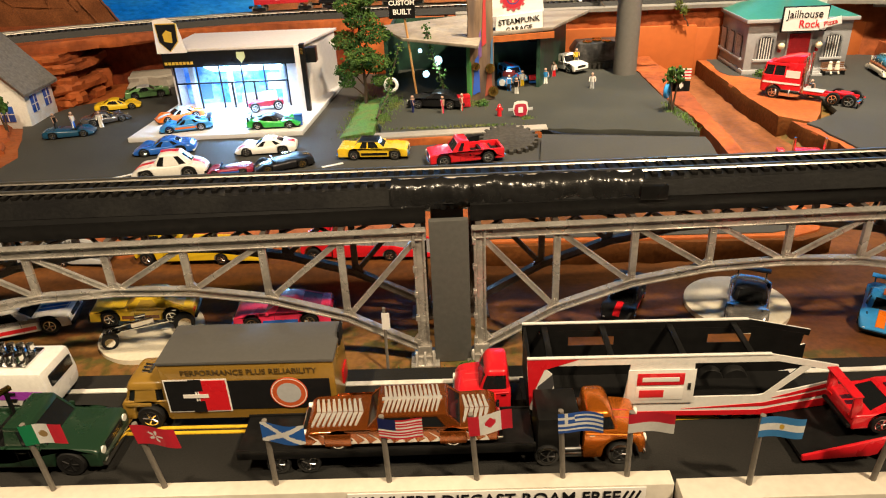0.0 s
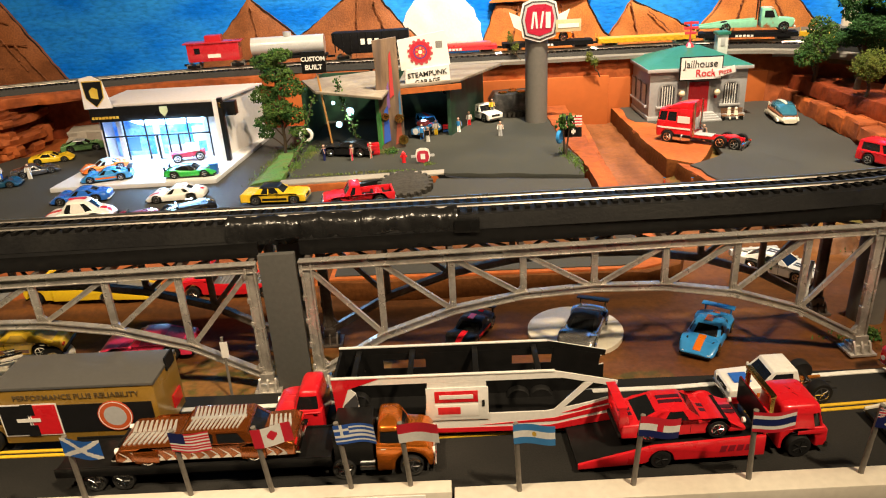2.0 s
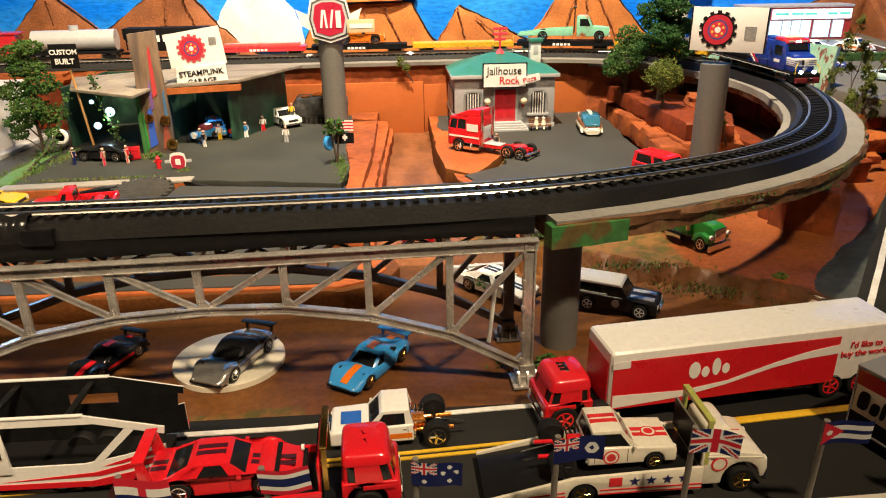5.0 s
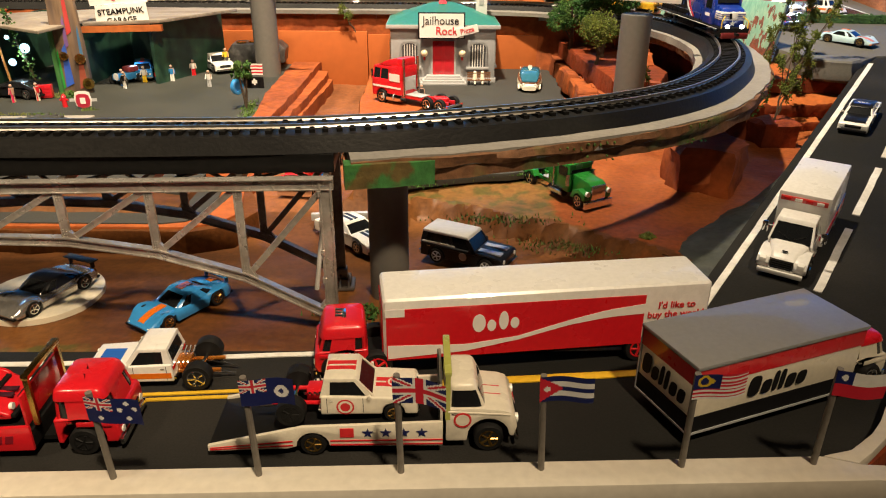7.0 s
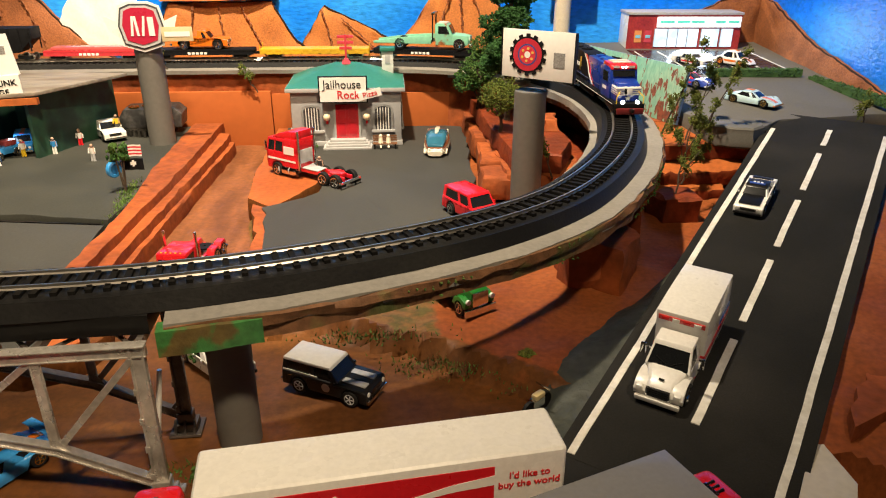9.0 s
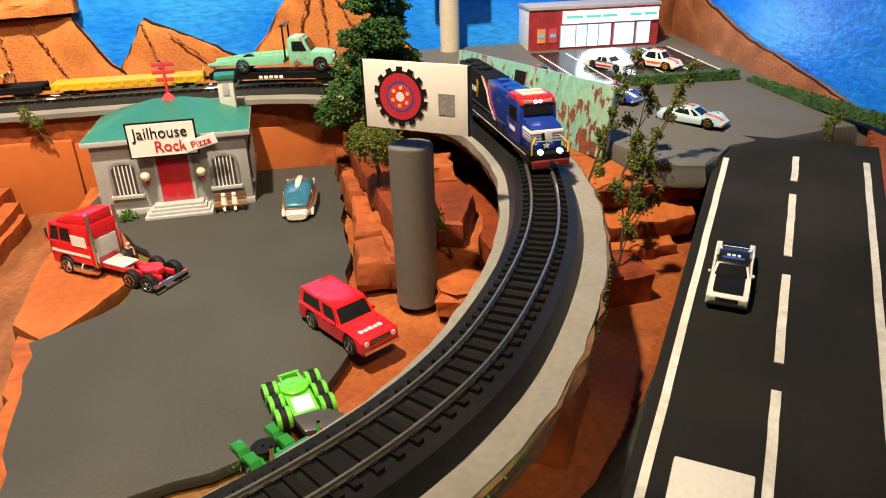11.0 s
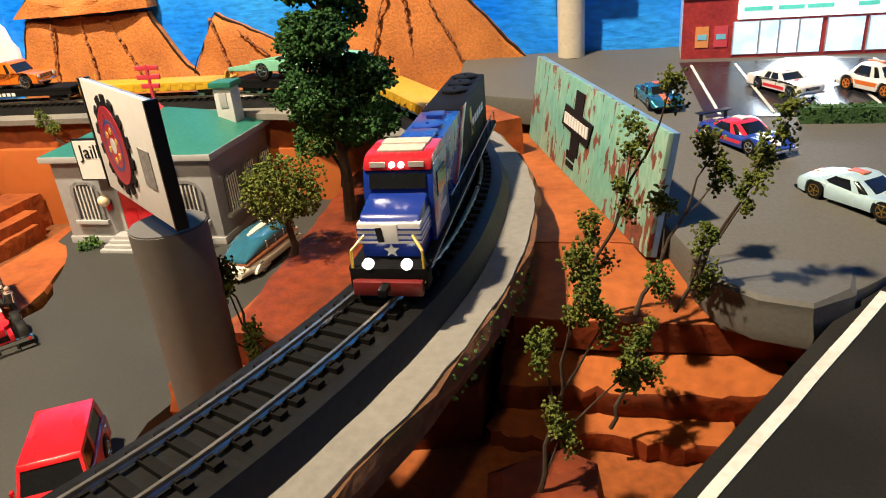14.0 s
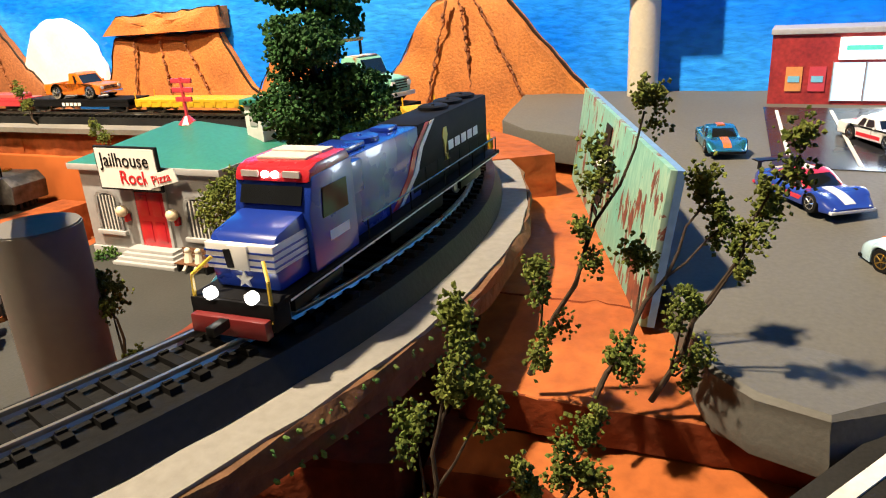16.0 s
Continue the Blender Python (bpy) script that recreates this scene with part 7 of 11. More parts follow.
def cabover(root, x, mat, w=2.8, h=3.3, belt=0.54, head=0.72, cap=None, horns=True):
    """A rounded tilt cab with small side windows, split screen and arched fenders; its rear stands at x. belt and head are shares of h."""
    f, zb, zt = x + 2.4, h * belt, h * head
    body = hull(root, mat, 0.5, [x + 1.05], 0.72, 0.86, [(f - 0.05, 0.5), (f + 0.1, 0.8), (f + 0.08, zb - 0.16), (f - 0.05, zb + 0.02), (x, zb + 0.02), (x, 0.6)], w, 0.17, "cab")

    def ring(t, grow=0.0, z=None):
        """Outline of the upper cab, t from the belt to the roof."""
        xr, xf, half = x + 0.03 + 0.08 * t, f - 0.06 - 0.36 * t, w * (0.49 - 0.06 * t)
        out = []
        for n in range(40):
            a = 2 * math.pi * (n + 0.5) / 40
            ca, sa = math.cos(a), math.sin(a)
            out.append(((xr + xf) / 2 + ((xf - xr) / 2 + grow) * math.copysign(abs(ca) ** 0.27, ca), (half + grow) * math.copysign(abs(sa) ** 0.27, sa), z if z is not None else zb + (h - zb) * t))
        return out

    tw = (zt - zb) / (h - zb)
    bm = bmesh.new()
    bm_loft(bm, [ring(0, -0.05), ring(tw * 0.5, -0.05), ring(tw + 0.05, -0.05)])
    part("window_glass", bm, GLASS_DARK, root, sharp=50)
    bm = bmesh.new()
    bm_loft(bm, [ring(tw, 0.0), ring(tw, 0.05), ring(tw + 0.07, 0.05), ring(tw + (1 - tw) * 0.7, 0.02), ring(0.96, -0.03), ring(1.0, -0.13), ring(1.0, -0.6, h + 0.05), ring(1.0, -1.02, h + 0.06)])
    part("roof", bm, cap or mat, root, "", sharp=60)
    for n0, n1 in ((13, 26), (9, 10), (29, 30), (4, 6), (33, 35), (-1, 0)):
        bm = bmesh.new()
        rows = []
        for t in (-0.02, tw * 0.5, tw + 0.03):
            o, i = ring(t, 0.012), ring(t, -0.08)
            rows.append([o[n] for n in range(n0, n1 + 1)] + [i[n] for n in range(n1, n0 - 1, -1)])
        bm_loft(bm, rows)
        bmesh.ops.recalc_face_normals(bm, faces=bm.faces)
        part("pillar", bm, mat, root)
    one_box("bumper", root, CHROME, f + 0.02, f + 0.2, -w * 0.5, w * 0.5, 0.38, 0.66, 0.05)
    one_box("grille", root, UNDER, f + 0.06, f + 0.13, -w * 0.3, w * 0.3, 0.76, 1.12, 0.02)
    for k in range(3):
        one_box("grille_bar", root, CHROME, f + 0.12, f + 0.15, -w * 0.29, w * 0.29, 0.82 + k * 0.11, 0.86 + k * 0.11)
    for y in (-0.28, 0.0, 0.28) if horns else ():
        one_cyl("roof_horn", root, CHROME, (x + 1.1, y, h + 0.1), (x + 1.45, y, h + 0.12), 0.06, 0.09, n=8)
    if horns:
        one_box("roof_plate", root, CHROME, x + 0.95, x + 1.15, -0.42, 0.42, h + 0.03, h + 0.09, 0.02)
    for sd in (-1, 1):
        one_cyl("headlight", root, LAMP_WHITE, (f + 0.02, sd * w * 0.38, 0.94), (f + 0.14, sd * w * 0.38, 0.94), 0.15, n=14)
        one_box("door_seam", body, UNDER, x + 0.5, x + 0.52, sd * w / 2 - 0.01, sd * w / 2 + 0.006 * sd, 1.4, zb - 0.05)
        one_box("door_handle", body, CHROME, x + 0.6, x + 0.78, sd * w / 2 - 0.01, sd * w / 2 + 0.05 * sd, zb - 0.18, zb - 0.12)
        one_box("air_duct", body, mat, x + 0.9, f - 0.15, sd * w / 2 - 0.05, sd * w / 2 + 0.07 * sd, zb - 0.3, zb - 0.08, 0.06)
        one_box("fender_lip", body, mat, x + 0.15, x + 1.92, sd * w / 2 - 0.03, sd * w / 2 + 0.05 * sd, 1.5, 1.58, 0.03) if zb > 1.9 else None
    return body


def fifties_cab(root, x, mat, w, h):
    """A snub fifties cab with rounded hood, wheel arches and wrap-round glass; rear at x."""
    c, r = x + 1.75, 0.84
    arch = [(c + r * math.cos(a), 0.66 + r * math.sin(a)) for a in [math.pi * (1 - k / 12) for k in range(13)]]
    lower = [(x, 0.42), (c - r - 0.02, 0.42)] + arch + [(x + 2.8, 0.62), (x + 2.92, 1.1), (x + 2.86, 1.5), (x + 2.66, 1.8), (x + 2.3, 1.93), (x + 1.5, 2.02), (x, 2.02)]
    body = shape(root, "cab", mat, lower, w, 0.16)

    def ring(t, grow=1.0, lift=0.0):
        q = t ** 1.3
        xr, xf, half = x + 0.05 + 0.12 * q, x + 1.62 - 0.45 * q, w * (0.455 - 0.065 * q)
        out = []
        for n in range(32):
            a = 2 * math.pi * (n + 0.5) / 32
            ca, sa = math.cos(a), math.sin(a)
            out.append(((xr + xf) / 2 + (xf - xr) / 2 * grow * math.copysign(abs(ca) ** 0.34, ca), half * grow * math.copysign(abs(sa) ** 0.34, sa), 1.98 + (h - 1.98) * t + lift))
        return out
    for name, m, levels in (("window_glass", GLASS_DARK, [(0, 1.0, 0), (0.4, 1.0, 0), (0.8, 1.0, 0)]), ("roof", mat, [(0.74, 1.03, 0), (0.86, 1.04, 0), (0.96, 0.98, 0), (1.0, 0.86, 0), (1.0, 0.5, 0.05), (1.0, 0.05, 0.06)])):
        bm = bmesh.new()
        bm_loft(bm, [ring(*v) for v in levels])
        part(name, bm, m, root, sharp=50)
    for n0, n1 in ((10, 21), (3, 5), (26, 28), (0, 0), (31, 31)):
        bm = bmesh.new()
        rows = []
        for t in (0, 0.25, 0.5, 0.78):
            o, i = ring(t, 1.03), ring(t, 0.96)
            rows.append([o[n] for n in range(n0, n1 + 1)] + [i[n] for n in range(n1, n0 - 1, -1)])
        if n1 > n0:
            bm_loft(bm, rows)
            part("pillar", bm, mat, root, sharp=50)
        else:
            bm.free()
    for s in (-1, 1):
        one_cyl("headlight", root, LAMP_WHITE, (x + 2.8, s * w * 0.36, 1.3), (x + 2.96, s * w * 0.36, 1.3), 0.2, n=14)
        one_cyl("hood_stripe", root, INK_RED, (x + 1.55, s * 0.28, 2.0), (x + 2.3, s * 0.28, 1.93), 0.03, n=6)
        one_box("door_handle", body, CHROME, x + 0.25, x + 0.5, s * w * 0.5 - 0.02, s * w * 0.5 + 0.05, 1.75, 1.81)
        one_cyl("belt_line", body, mat, (x + 0.1, s * w * 0.495, 1.9), (x + 2.6, s * w * 0.495, 1.72), 0.05, n=6)
    one_box("bumper", root, CHROME, x + 2.85, x + 3.0, -w * 0.47, w * 0.47, 0.4, 0.62, 0.04)
    one_box("grille", root, CHROME, x + 2.84, x + 2.95, -w * 0.27, w * 0.27, 0.75, 1.35, 0.03)


def dual(root, xs, w, r=0.75, rim=CHROME, width=0.5, white=False):
    for x in xs:
        for s in (-1, 1):
            wheel(root, x, s * w, r, width, rim, white)


ZR = -0.68
road_group = "trucks on the highway"
# gold box truck
t = thing("box_truck", -5.0, 33.0, ZR, 181, "gold die-cast box truck with grey roof and red emblem panels", "toy truck", road_group)
GOLDP = paint(0.27, 0.155, 0.025)
one_box("box", t, GOLDP, -5.6, 3.2, -1.65, 1.65, 0.75, 4.15, 0.06)
one_box("roof", t, paint(0.085, 0.083, 0.078, 0.5), -5.65, 3.25, -1.7, 1.7, 4.15, 4.35, 0.06, "matt grey roof panel")
for s in (-1, 1):
    y0, y1 = (s * 1.65, s * 1.68) if s > 0 else (-1.68, -1.65)
    one_box("black_band", t, INK, -5.3, 3.0, y0, y1, 1.35, 3.15)
    for x0, c in ((-0.1 if s > 0 else 1.5, RED), (1.55 if s > 0 else -0.15, INK)):
        one_box("emblem_panel", t, PAPER, x0 - 0.05, x0 + 1.55, s * 1.68, s * 1.70, 1.25, 3.3)
        one_box("emblem_panel", t, c, x0 + 0.03, x0 + 1.47, s * 1.70, s * 1.72, 1.33, 3.22)
    for z0, z1 in ((1.25, 1.95), (2.6, 3.3)):
        one_box("emblem_notch", t, INK, 1.15, 1.8, s * 1.72, s * 1.735, z0, z1)
    one_box("emblem_bar", t, PAPER, 0.9, 2.2, s * 1.735, s * 1.75, 2.17, 2.4)
    for rad, c in ((0.95, paint(0.6, 0.08, 0.03)), (0.9, PAPER), (0.85, paint(0.55, 0.1, 0.03)), (0.62, SILVER)):
        bm = bmesh.new()
        bm_cyl(bm, (-3.2, s * 1.69, 2.35), (-3.2, s * (1.75 - 0.02 * rad), 2.35), rad, n=24)
        part("round_emblem", bm, c, t)
lettering("lettering", "PERFORMANCE PLUS RELIABILITY", 0.46, paint(0.09, 0.055, 0.015, 0.5), t, at(-1.3, 1.67, 3.66, 0, 0, 180), bold=0.002)
for z in (0.3, 2.8):
    one_box("rear_emblem", t, RED if z < 1 else INK, -5.7, -5.6, -1.2, -0.1, z + 1.1, z + 1.9)
cabover(t, 3.28, GOLDP, 2.6, 2.75, 0.6, 0.86)
one_box("chassis", t, UNDER, -5.4, 5.0, -0.9, 0.9, 0.4, 0.8)
dual(t, (-3.6, 4.33), 1.25, 0.7)

# red and white box truck, parked askew
t = thing("box_truck", 61.9, 33.1, ZR, 21, "white red and black die-cast box truck with grey roof", "toy truck", road_group)
one_box("box", t, CREAM, -4.5, 4.5, -1.75, 1.75, 0.6, 3.75, 0.06)
one_box("roof", t, paint(0.24, 0.24, 0.24, 0.5), -4.6, 4.6, -1.85, 1.85, 3.75, 3.95, 0.06, "matt grey roof panel")
one_box("red_band", t, RED, -4.53, 4.53, -1.78, 1.78, 2.95, 3.7)
one_box("black_band", t, INK, -4.53, 4.53, -1.78, 1.78, 0.66, 1.45)
one_box("rub_rail", t, SILVER, -4.55, 4.55, -1.82, 1.82, 0.58, 0.68)
for sd in (-1, 1):
    one_box("corner_post", t, SILVER, -4.56, -4.46, sd * 1.79 - 0.03, sd * 1.79 + 0.03, 0.6, 3.75)


def word_blobs(parent, mat, x0, z0, widths, heights, face, depth=0.03, lean=0.12, gap=0.1, turn=0):
    """A wordmark kept as plain rounded blobs, one for each letter, on the face at y."""
    x = x0
    for w, h in zip(widths, heights):
        bm = bmesh.new()
        bm_side(bm, [(x + w / 2 + w / 2 * math.copysign(abs(math.cos(a * 0.3927)) ** 0.6, math.cos(a * 0.3927)) + lean * (0.5 + 0.5 * math.sin(a * 0.3927)), z0 + h / 2 + h / 2 * math.copysign(abs(math.sin(a * 0.3927)) ** 0.6, math.sin(a * 0.3927))) for a in range(16)], -depth, 0.0)
        part("emblem_bar", bm, mat, parent, m=at(0, face, 0, 0, 0, turn) if not turn else at(face, 0, 0, 0, 0, turn))
        x += w + gap


word_blobs(t, INK, -1.75, 1.75, (0.62, 0.5, 0.26, 0.26, 0.5, 0.5), (1.0, 0.68, 1.0, 1.0, 0.68, 0.68), -1.78)
word_blobs(t, INK, -1.55, 1.75, (0.55, 0.42, 0.24, 0.24, 0.42, 0.42), (1.0, 0.68, 1.0, 1.0, 0.68, 0.68), -4.53, turn=-90)
cabover(t, 4.7, CREAM, 2.6, 2.7, 0.6, 0.86, RED)
one_box("step_mark", t, BLUE, 7.28, 7.34, -1.1, 1.1, 0.75, 0.95)
one_box("chassis", t, UNDER, -4.4, 7.0, -0.9, 0.9, 0.35, 0.7)
dual(t, (-2.7, 6.1), 1.25, 0.65)

# red cab-over with long red and white trailer
t = thing("semi_truck", 53.2, 37.0, ZR, 187.5, "red die-cast cab-over truck with red and white trailer", "toy truck", road_group)
tr = bmesh.new()
bm_box(tr, -7.9, 7.9, -1.5, 1.5, 0.95, 4.25)
part("trailer", tr, WHITE, t, "glossy white trailer body with rounded edges", 0.28, segments=3)
one_box("trailer_front", t, RED, 7.88, 7.94, -1.25, 1.25, 1.15, 3.6)
for s in (-1, 1):
    y0, y1 = sorted((s * 1.5, s * 1.53))
    one_box("red_panel", t, RED, -4.6, 7.75, y0, y1, 1.05, 3.72)
    one_box("corner_tab", t, WHITE, 6.9, 7.8, min(s * 1.53, s * 1.545), max(s * 1.53, s * 1.545), 3.35, 3.75)
    bm = bmesh.new()
    wave = [(7.7 - 12.3 * j / 24, lerp_table([(0, 1.5), (0.3, 1.5), (0.5, 1.85), (0.7, 2.5), (0.85, 2.85), (1, 3.0)], j / 24), lerp_table([(0, 0.36), (0.3, 0.18), (0.5, 0.1), (0.7, 0.13), (0.85, 0.2), (1, 0.26)], j / 24)) for j in range(25)]
    bm_side(bm, [(x, z - h) for x, z, h in wave] + [(x, z + h) for x, z, h in wave[::-1]], min(s * 1.53, s * 1.55), max(s * 1.53, s * 1.55))
    part("wave_band", bm, PAPER, t, "white ribbon wave across the red panel")
    for x, w, z0, h in ((3.75, 0.62, 2.3, 0.95), (3.05, 0.42, 2.32, 0.6), (2.5, 0.46, 2.36, 0.98), (1.95, 0.42, 2.4, 0.58)):
        bm = bmesh.new()
        bm_side(bm, [(x - w / 2 + w / 2 * math.cos(a * 0.3927), z0 + h / 2 + h / 2 * math.sin(a * 0.3927)) for a in range(16)], min(s * 1.53, s * 1.555), max(s * 1.53, s * 1.555))
        part("emblem_mark", bm, PAPER, t)
lettering("lettering", "I'd like to\nbuy the world", 0.5, INK_RED, t, at(-6.2, 1.53, 2.85, 0, 0, 180), bold=0.004)
cabover(t, 8.6, RED, 2.7, 2.8, 0.57, 0.8)
one_box("chassis", t, UNDER, -7.5, 9.4, -0.8, 0.8, 0.45, 0.95)
one_box("landing_gear", t, UNDER, 3.6, 4.0, -1.1, 1.1, 0.05, 0.9)
dual(t, (-6.3, -4.6, 8.2, 10.1), 1.25, 0.72, RED)

# round-cab tractor with car carrier
t = thing("car_carrier", 15.9, 33.0, ZR, 180.6, "red die-cast tractor with black-roofed white and red car trailer", "toy truck", road_group)
PIECES = [[(-9.2, 1.0), (-6.0, 0.45), (5.0, 0.55), (5.6, 1.1), (5.6, 1.6), (-5.6, 1.65), (-7.4, 2.0), (-9.2, 2.5)], [(-9.3, 3.4), (-9.25, 3.05), (-6.4, 3.72), (5.75, 3.7), (5.75, 4.1), (-6.0, 4.15)], [(4.3, 1.6), (5.6, 1.6), (5.75, 3.7), (5.0, 3.7), (4.5, 3.2)], [(-2.5, 1.64), (0.9, 1.63), (0.7, 3.7), (-2.4, 3.71)], [(-6.5, 1.83), (-6.0, 1.73), (-7.6, 3.4), (-8.0, 3.32)]]
for s in (-1, 1):
    for poly in PIECES:
        bm = bmesh.new()
        bm_side(bm, poly, s * 1.5, s * 1.58)
        part("side_panel", bm, WHITE, t, "white trailer side with red swoosh")
        bm = bmesh.new()
        bm_side(bm, poly, s * 1.45, s * 1.5)
        part("side_liner", bm, BLACK, t, "black inner wall")
    for poly in ([(-9.2, 1.0), (-6.0, 0.45), (5.0, 0.55), (5.1, 0.8), (-5.8, 0.75), (-9.25, 1.5)], [(5.6, 1.2), (5.75, 4.1), (3.2, 4.1), (4.9, 3.5), (5.3, 2.4)], [(-9.2, 1.7), (-6.2, 1.0), (-2.0, 0.9), (-6.0, 1.2), (-9.2, 2.0)], [(-9.2, 2.15), (-7.2, 1.6), (-6.4, 1.5), (-9.2, 2.4)]):
        bm = bmesh.new()
        bm_side(bm, poly, s * 1.58, s * 1.6)
        part("red_swoosh", bm, RED, t)
    bm = bmesh.new()
    bm_side(bm, [(4.9, 1.2), (5.4, 1.3), (5.2, 2.5), (4.5, 3.2), (4.4, 2.6)], s * 1.58, s * 1.605)
    part("grey_swoosh", bm, DKGREY, t)
    one_box("side_door", t, WHITE, -2.5, 0.8, s * 1.6, s * 1.66, 1.35, 3.4, 0.02)
    one_box("emblem_plate", t, RED, -1.95, 0.35, s * 1.66, s * 1.69, 2.5, 3.2, 0.02)
    one_box("emblem_bar", t, PAPER, -1.7, 0.1, s * 1.69, s * 1.71, 2.72, 2.98, 0.02)
    one_box("emblem_plate", t, PAPER, -1.95, 0.35, s * 1.66, s * 1.685, 1.6, 2.35, 0.02)
    one_box("emblem_bar", t, INK_RED, -1.0, 0.2, s * 1.685, s * 1.70, 1.75, 2.2, 0.02)
    one_box("door_handle", t, CHROME, -2.3, -2.15, s * 1.66, s * 1.7, 2.2, 2.6)
    one_box("top_rail", t, WHITE, -6.0, 5.75, s * 1.44, s * 1.62, 4.12, 4.2, 0.02)
for x0, x1, z0, z1 in ((-6.2, 4.4, 1.66, 2.75), (-4.0, 0.9, 2.75, 3.3), (3.3, 4.6, 2.75, 3.3), (-6.4, 4.8, 3.3, 3.7)):
    one_box("inner_wall", t, BLACK, x0, x1, -1.49, -1.44, z0, z1, label="black far inner wall")
for x in (-5.2, -1.9, 1.6, 4.6):
    one_box("cross_bar", t, BLACK, x - 0.15, x + 0.15, -1.45, 1.45, 3.86, 4.0, 0.02)
bm = bmesh.new()
bm_side(bm, [(-6.1, 1.66), (-8.9, 2.3), (-9.0, 3.2), (-6.3, 3.75)], -1.49, -1.44)
part("inner_wall", bm, BLACK, t, "black far inner wall")
one_box("trailer_floor", t, UNDER, -8.6, 5.2, -1.45, 1.45, 0.6, 0.8)
one_box("front_wall", t, UNDER, 5.55, 5.7, -1.45, 1.45, 1.2, 4.0)
one_box("frame", t, UNDER, 5.0, 8.6, -0.7, 0.7, 0.45, 0.95, 0.04)
one_box("fifth_wheel", t, UNDER, 4.4, 5.9, -0.9, 0.9, 0.95, 1.15, 0.05)
fifties_cab(t, 6.5, RED, 2.55, 3.1)
dual(t, (-5.6, -4.3, 4.9), 1.15, 0.68)
dual(t, (8.25,), 1.15, 0.64)

# orange tractor with black flatbed and flake-painted custom car
t = thing("flatbed_truck", 5.0, 29.65, ZR, 1.6, "orange die-cast tractor with long black flatbed trailer", "toy truck", road_group)
ORFL = flake(0.75, 0.2, 0.02)
one_box("bed", t, BLACK, -8.7, 5.3, -1.22, 1.22, 1.05, 1.4, 0.04, "glossy black flatbed")
for y in (-1.32, 1.22):
    one_box("bed_rail", t, BLACK, -8.75, 5.35, y, y + 0.1, 0.95, 1.5, 0.03)
one_box("sleeper_box", t, BLACK, 5.45, 7.45, -1.15, 1.15, 0.7, 2.7, 0.12)
for sd in (-1, 1):
    one_cyl("fuel_tank", t, CHROME, (6.75, sd * 1.0, 0.72), (7.5, sd * 1.0, 0.72), 0.34, n=18)
one_box("chassis", t, UNDER, -8, 9, -0.7, 0.7, 0.35, 0.85)
fifties_cab(t, 7.6, ORFL, 2.55, 2.95)
dual(t, (-6.85, -5.4), 1.12, 0.58, CHROME, 0.36, True)
dual(t, (5.9,), 1.12, 0.6, CHROME, 0.36, True)
dual(t, (9.35,), 1.12, 0.62, CHROME, 0.36, True)
SCAL = material("silver scallop roof", (0.66, 0.64, 0.6), 0.2, 0.5)
COPPER = flake(0.36, 0.095, 0.018)
cust = car("lowrider", 4.05, 29.65, ZR + 1.4, 181.6, 9.1, "copper flake custom coupe with silver scallops on the flatbed", COPPER, tail=CHROME, nose=CHROME)
for k in range(15):
    for sd in (-1, 1):
        bm = bmesh.new()
        xx, ys = -4.1 + k * 0.56, sd * 1.365
        bm_side(bm, [(xx - 0.05, 0.42), (xx + 0.42, 0.42), (xx + 0.12, 0.62), (xx + 0.5, 0.98), (xx + 0.08, 0.68)], min(ys, ys + 0.025 * sd), max(ys, ys + 0.025 * sd))
        part("scallop", bm, SCAL, cust)
for x0, x1, n, zz in ((-1.95, 0.75, 13, 1.87), (1.8, 4.1, 9, 1.15), (-4.2, -3.0, 5, 1.18)):
    for k in range(n):
        for sd in (-1, 1):
            bm = bmesh.new()
            xx = x0 + (x1 - x0) * k / n
            step = (x1 - x0) / n
            bm_prism(bm, [(xx, 0.03 * sd), (xx + step * 0.8, 0.03 * sd), (xx + step * 1.3, 0.95 * sd), (xx + step * 0.9, 0.98 * sd)], zz - 0.1, zz + 0.025)
            part("scallop", bm, SCAL, cust)
for sd in (-1, 1):
    for xx in (-2.46, 2.91):
        one_box("wheel_skirt", cust, COPPER, xx - 0.62, xx + 0.62, sd * 1.4 - 0.04, sd * 1.4 + 0.04, 0.3, 1.0, 0.04)
one_box("roof_band", cust, SCAL, -2.0, 0.85, -0.1, 0.1, 1.8, 1.91, 0.01)



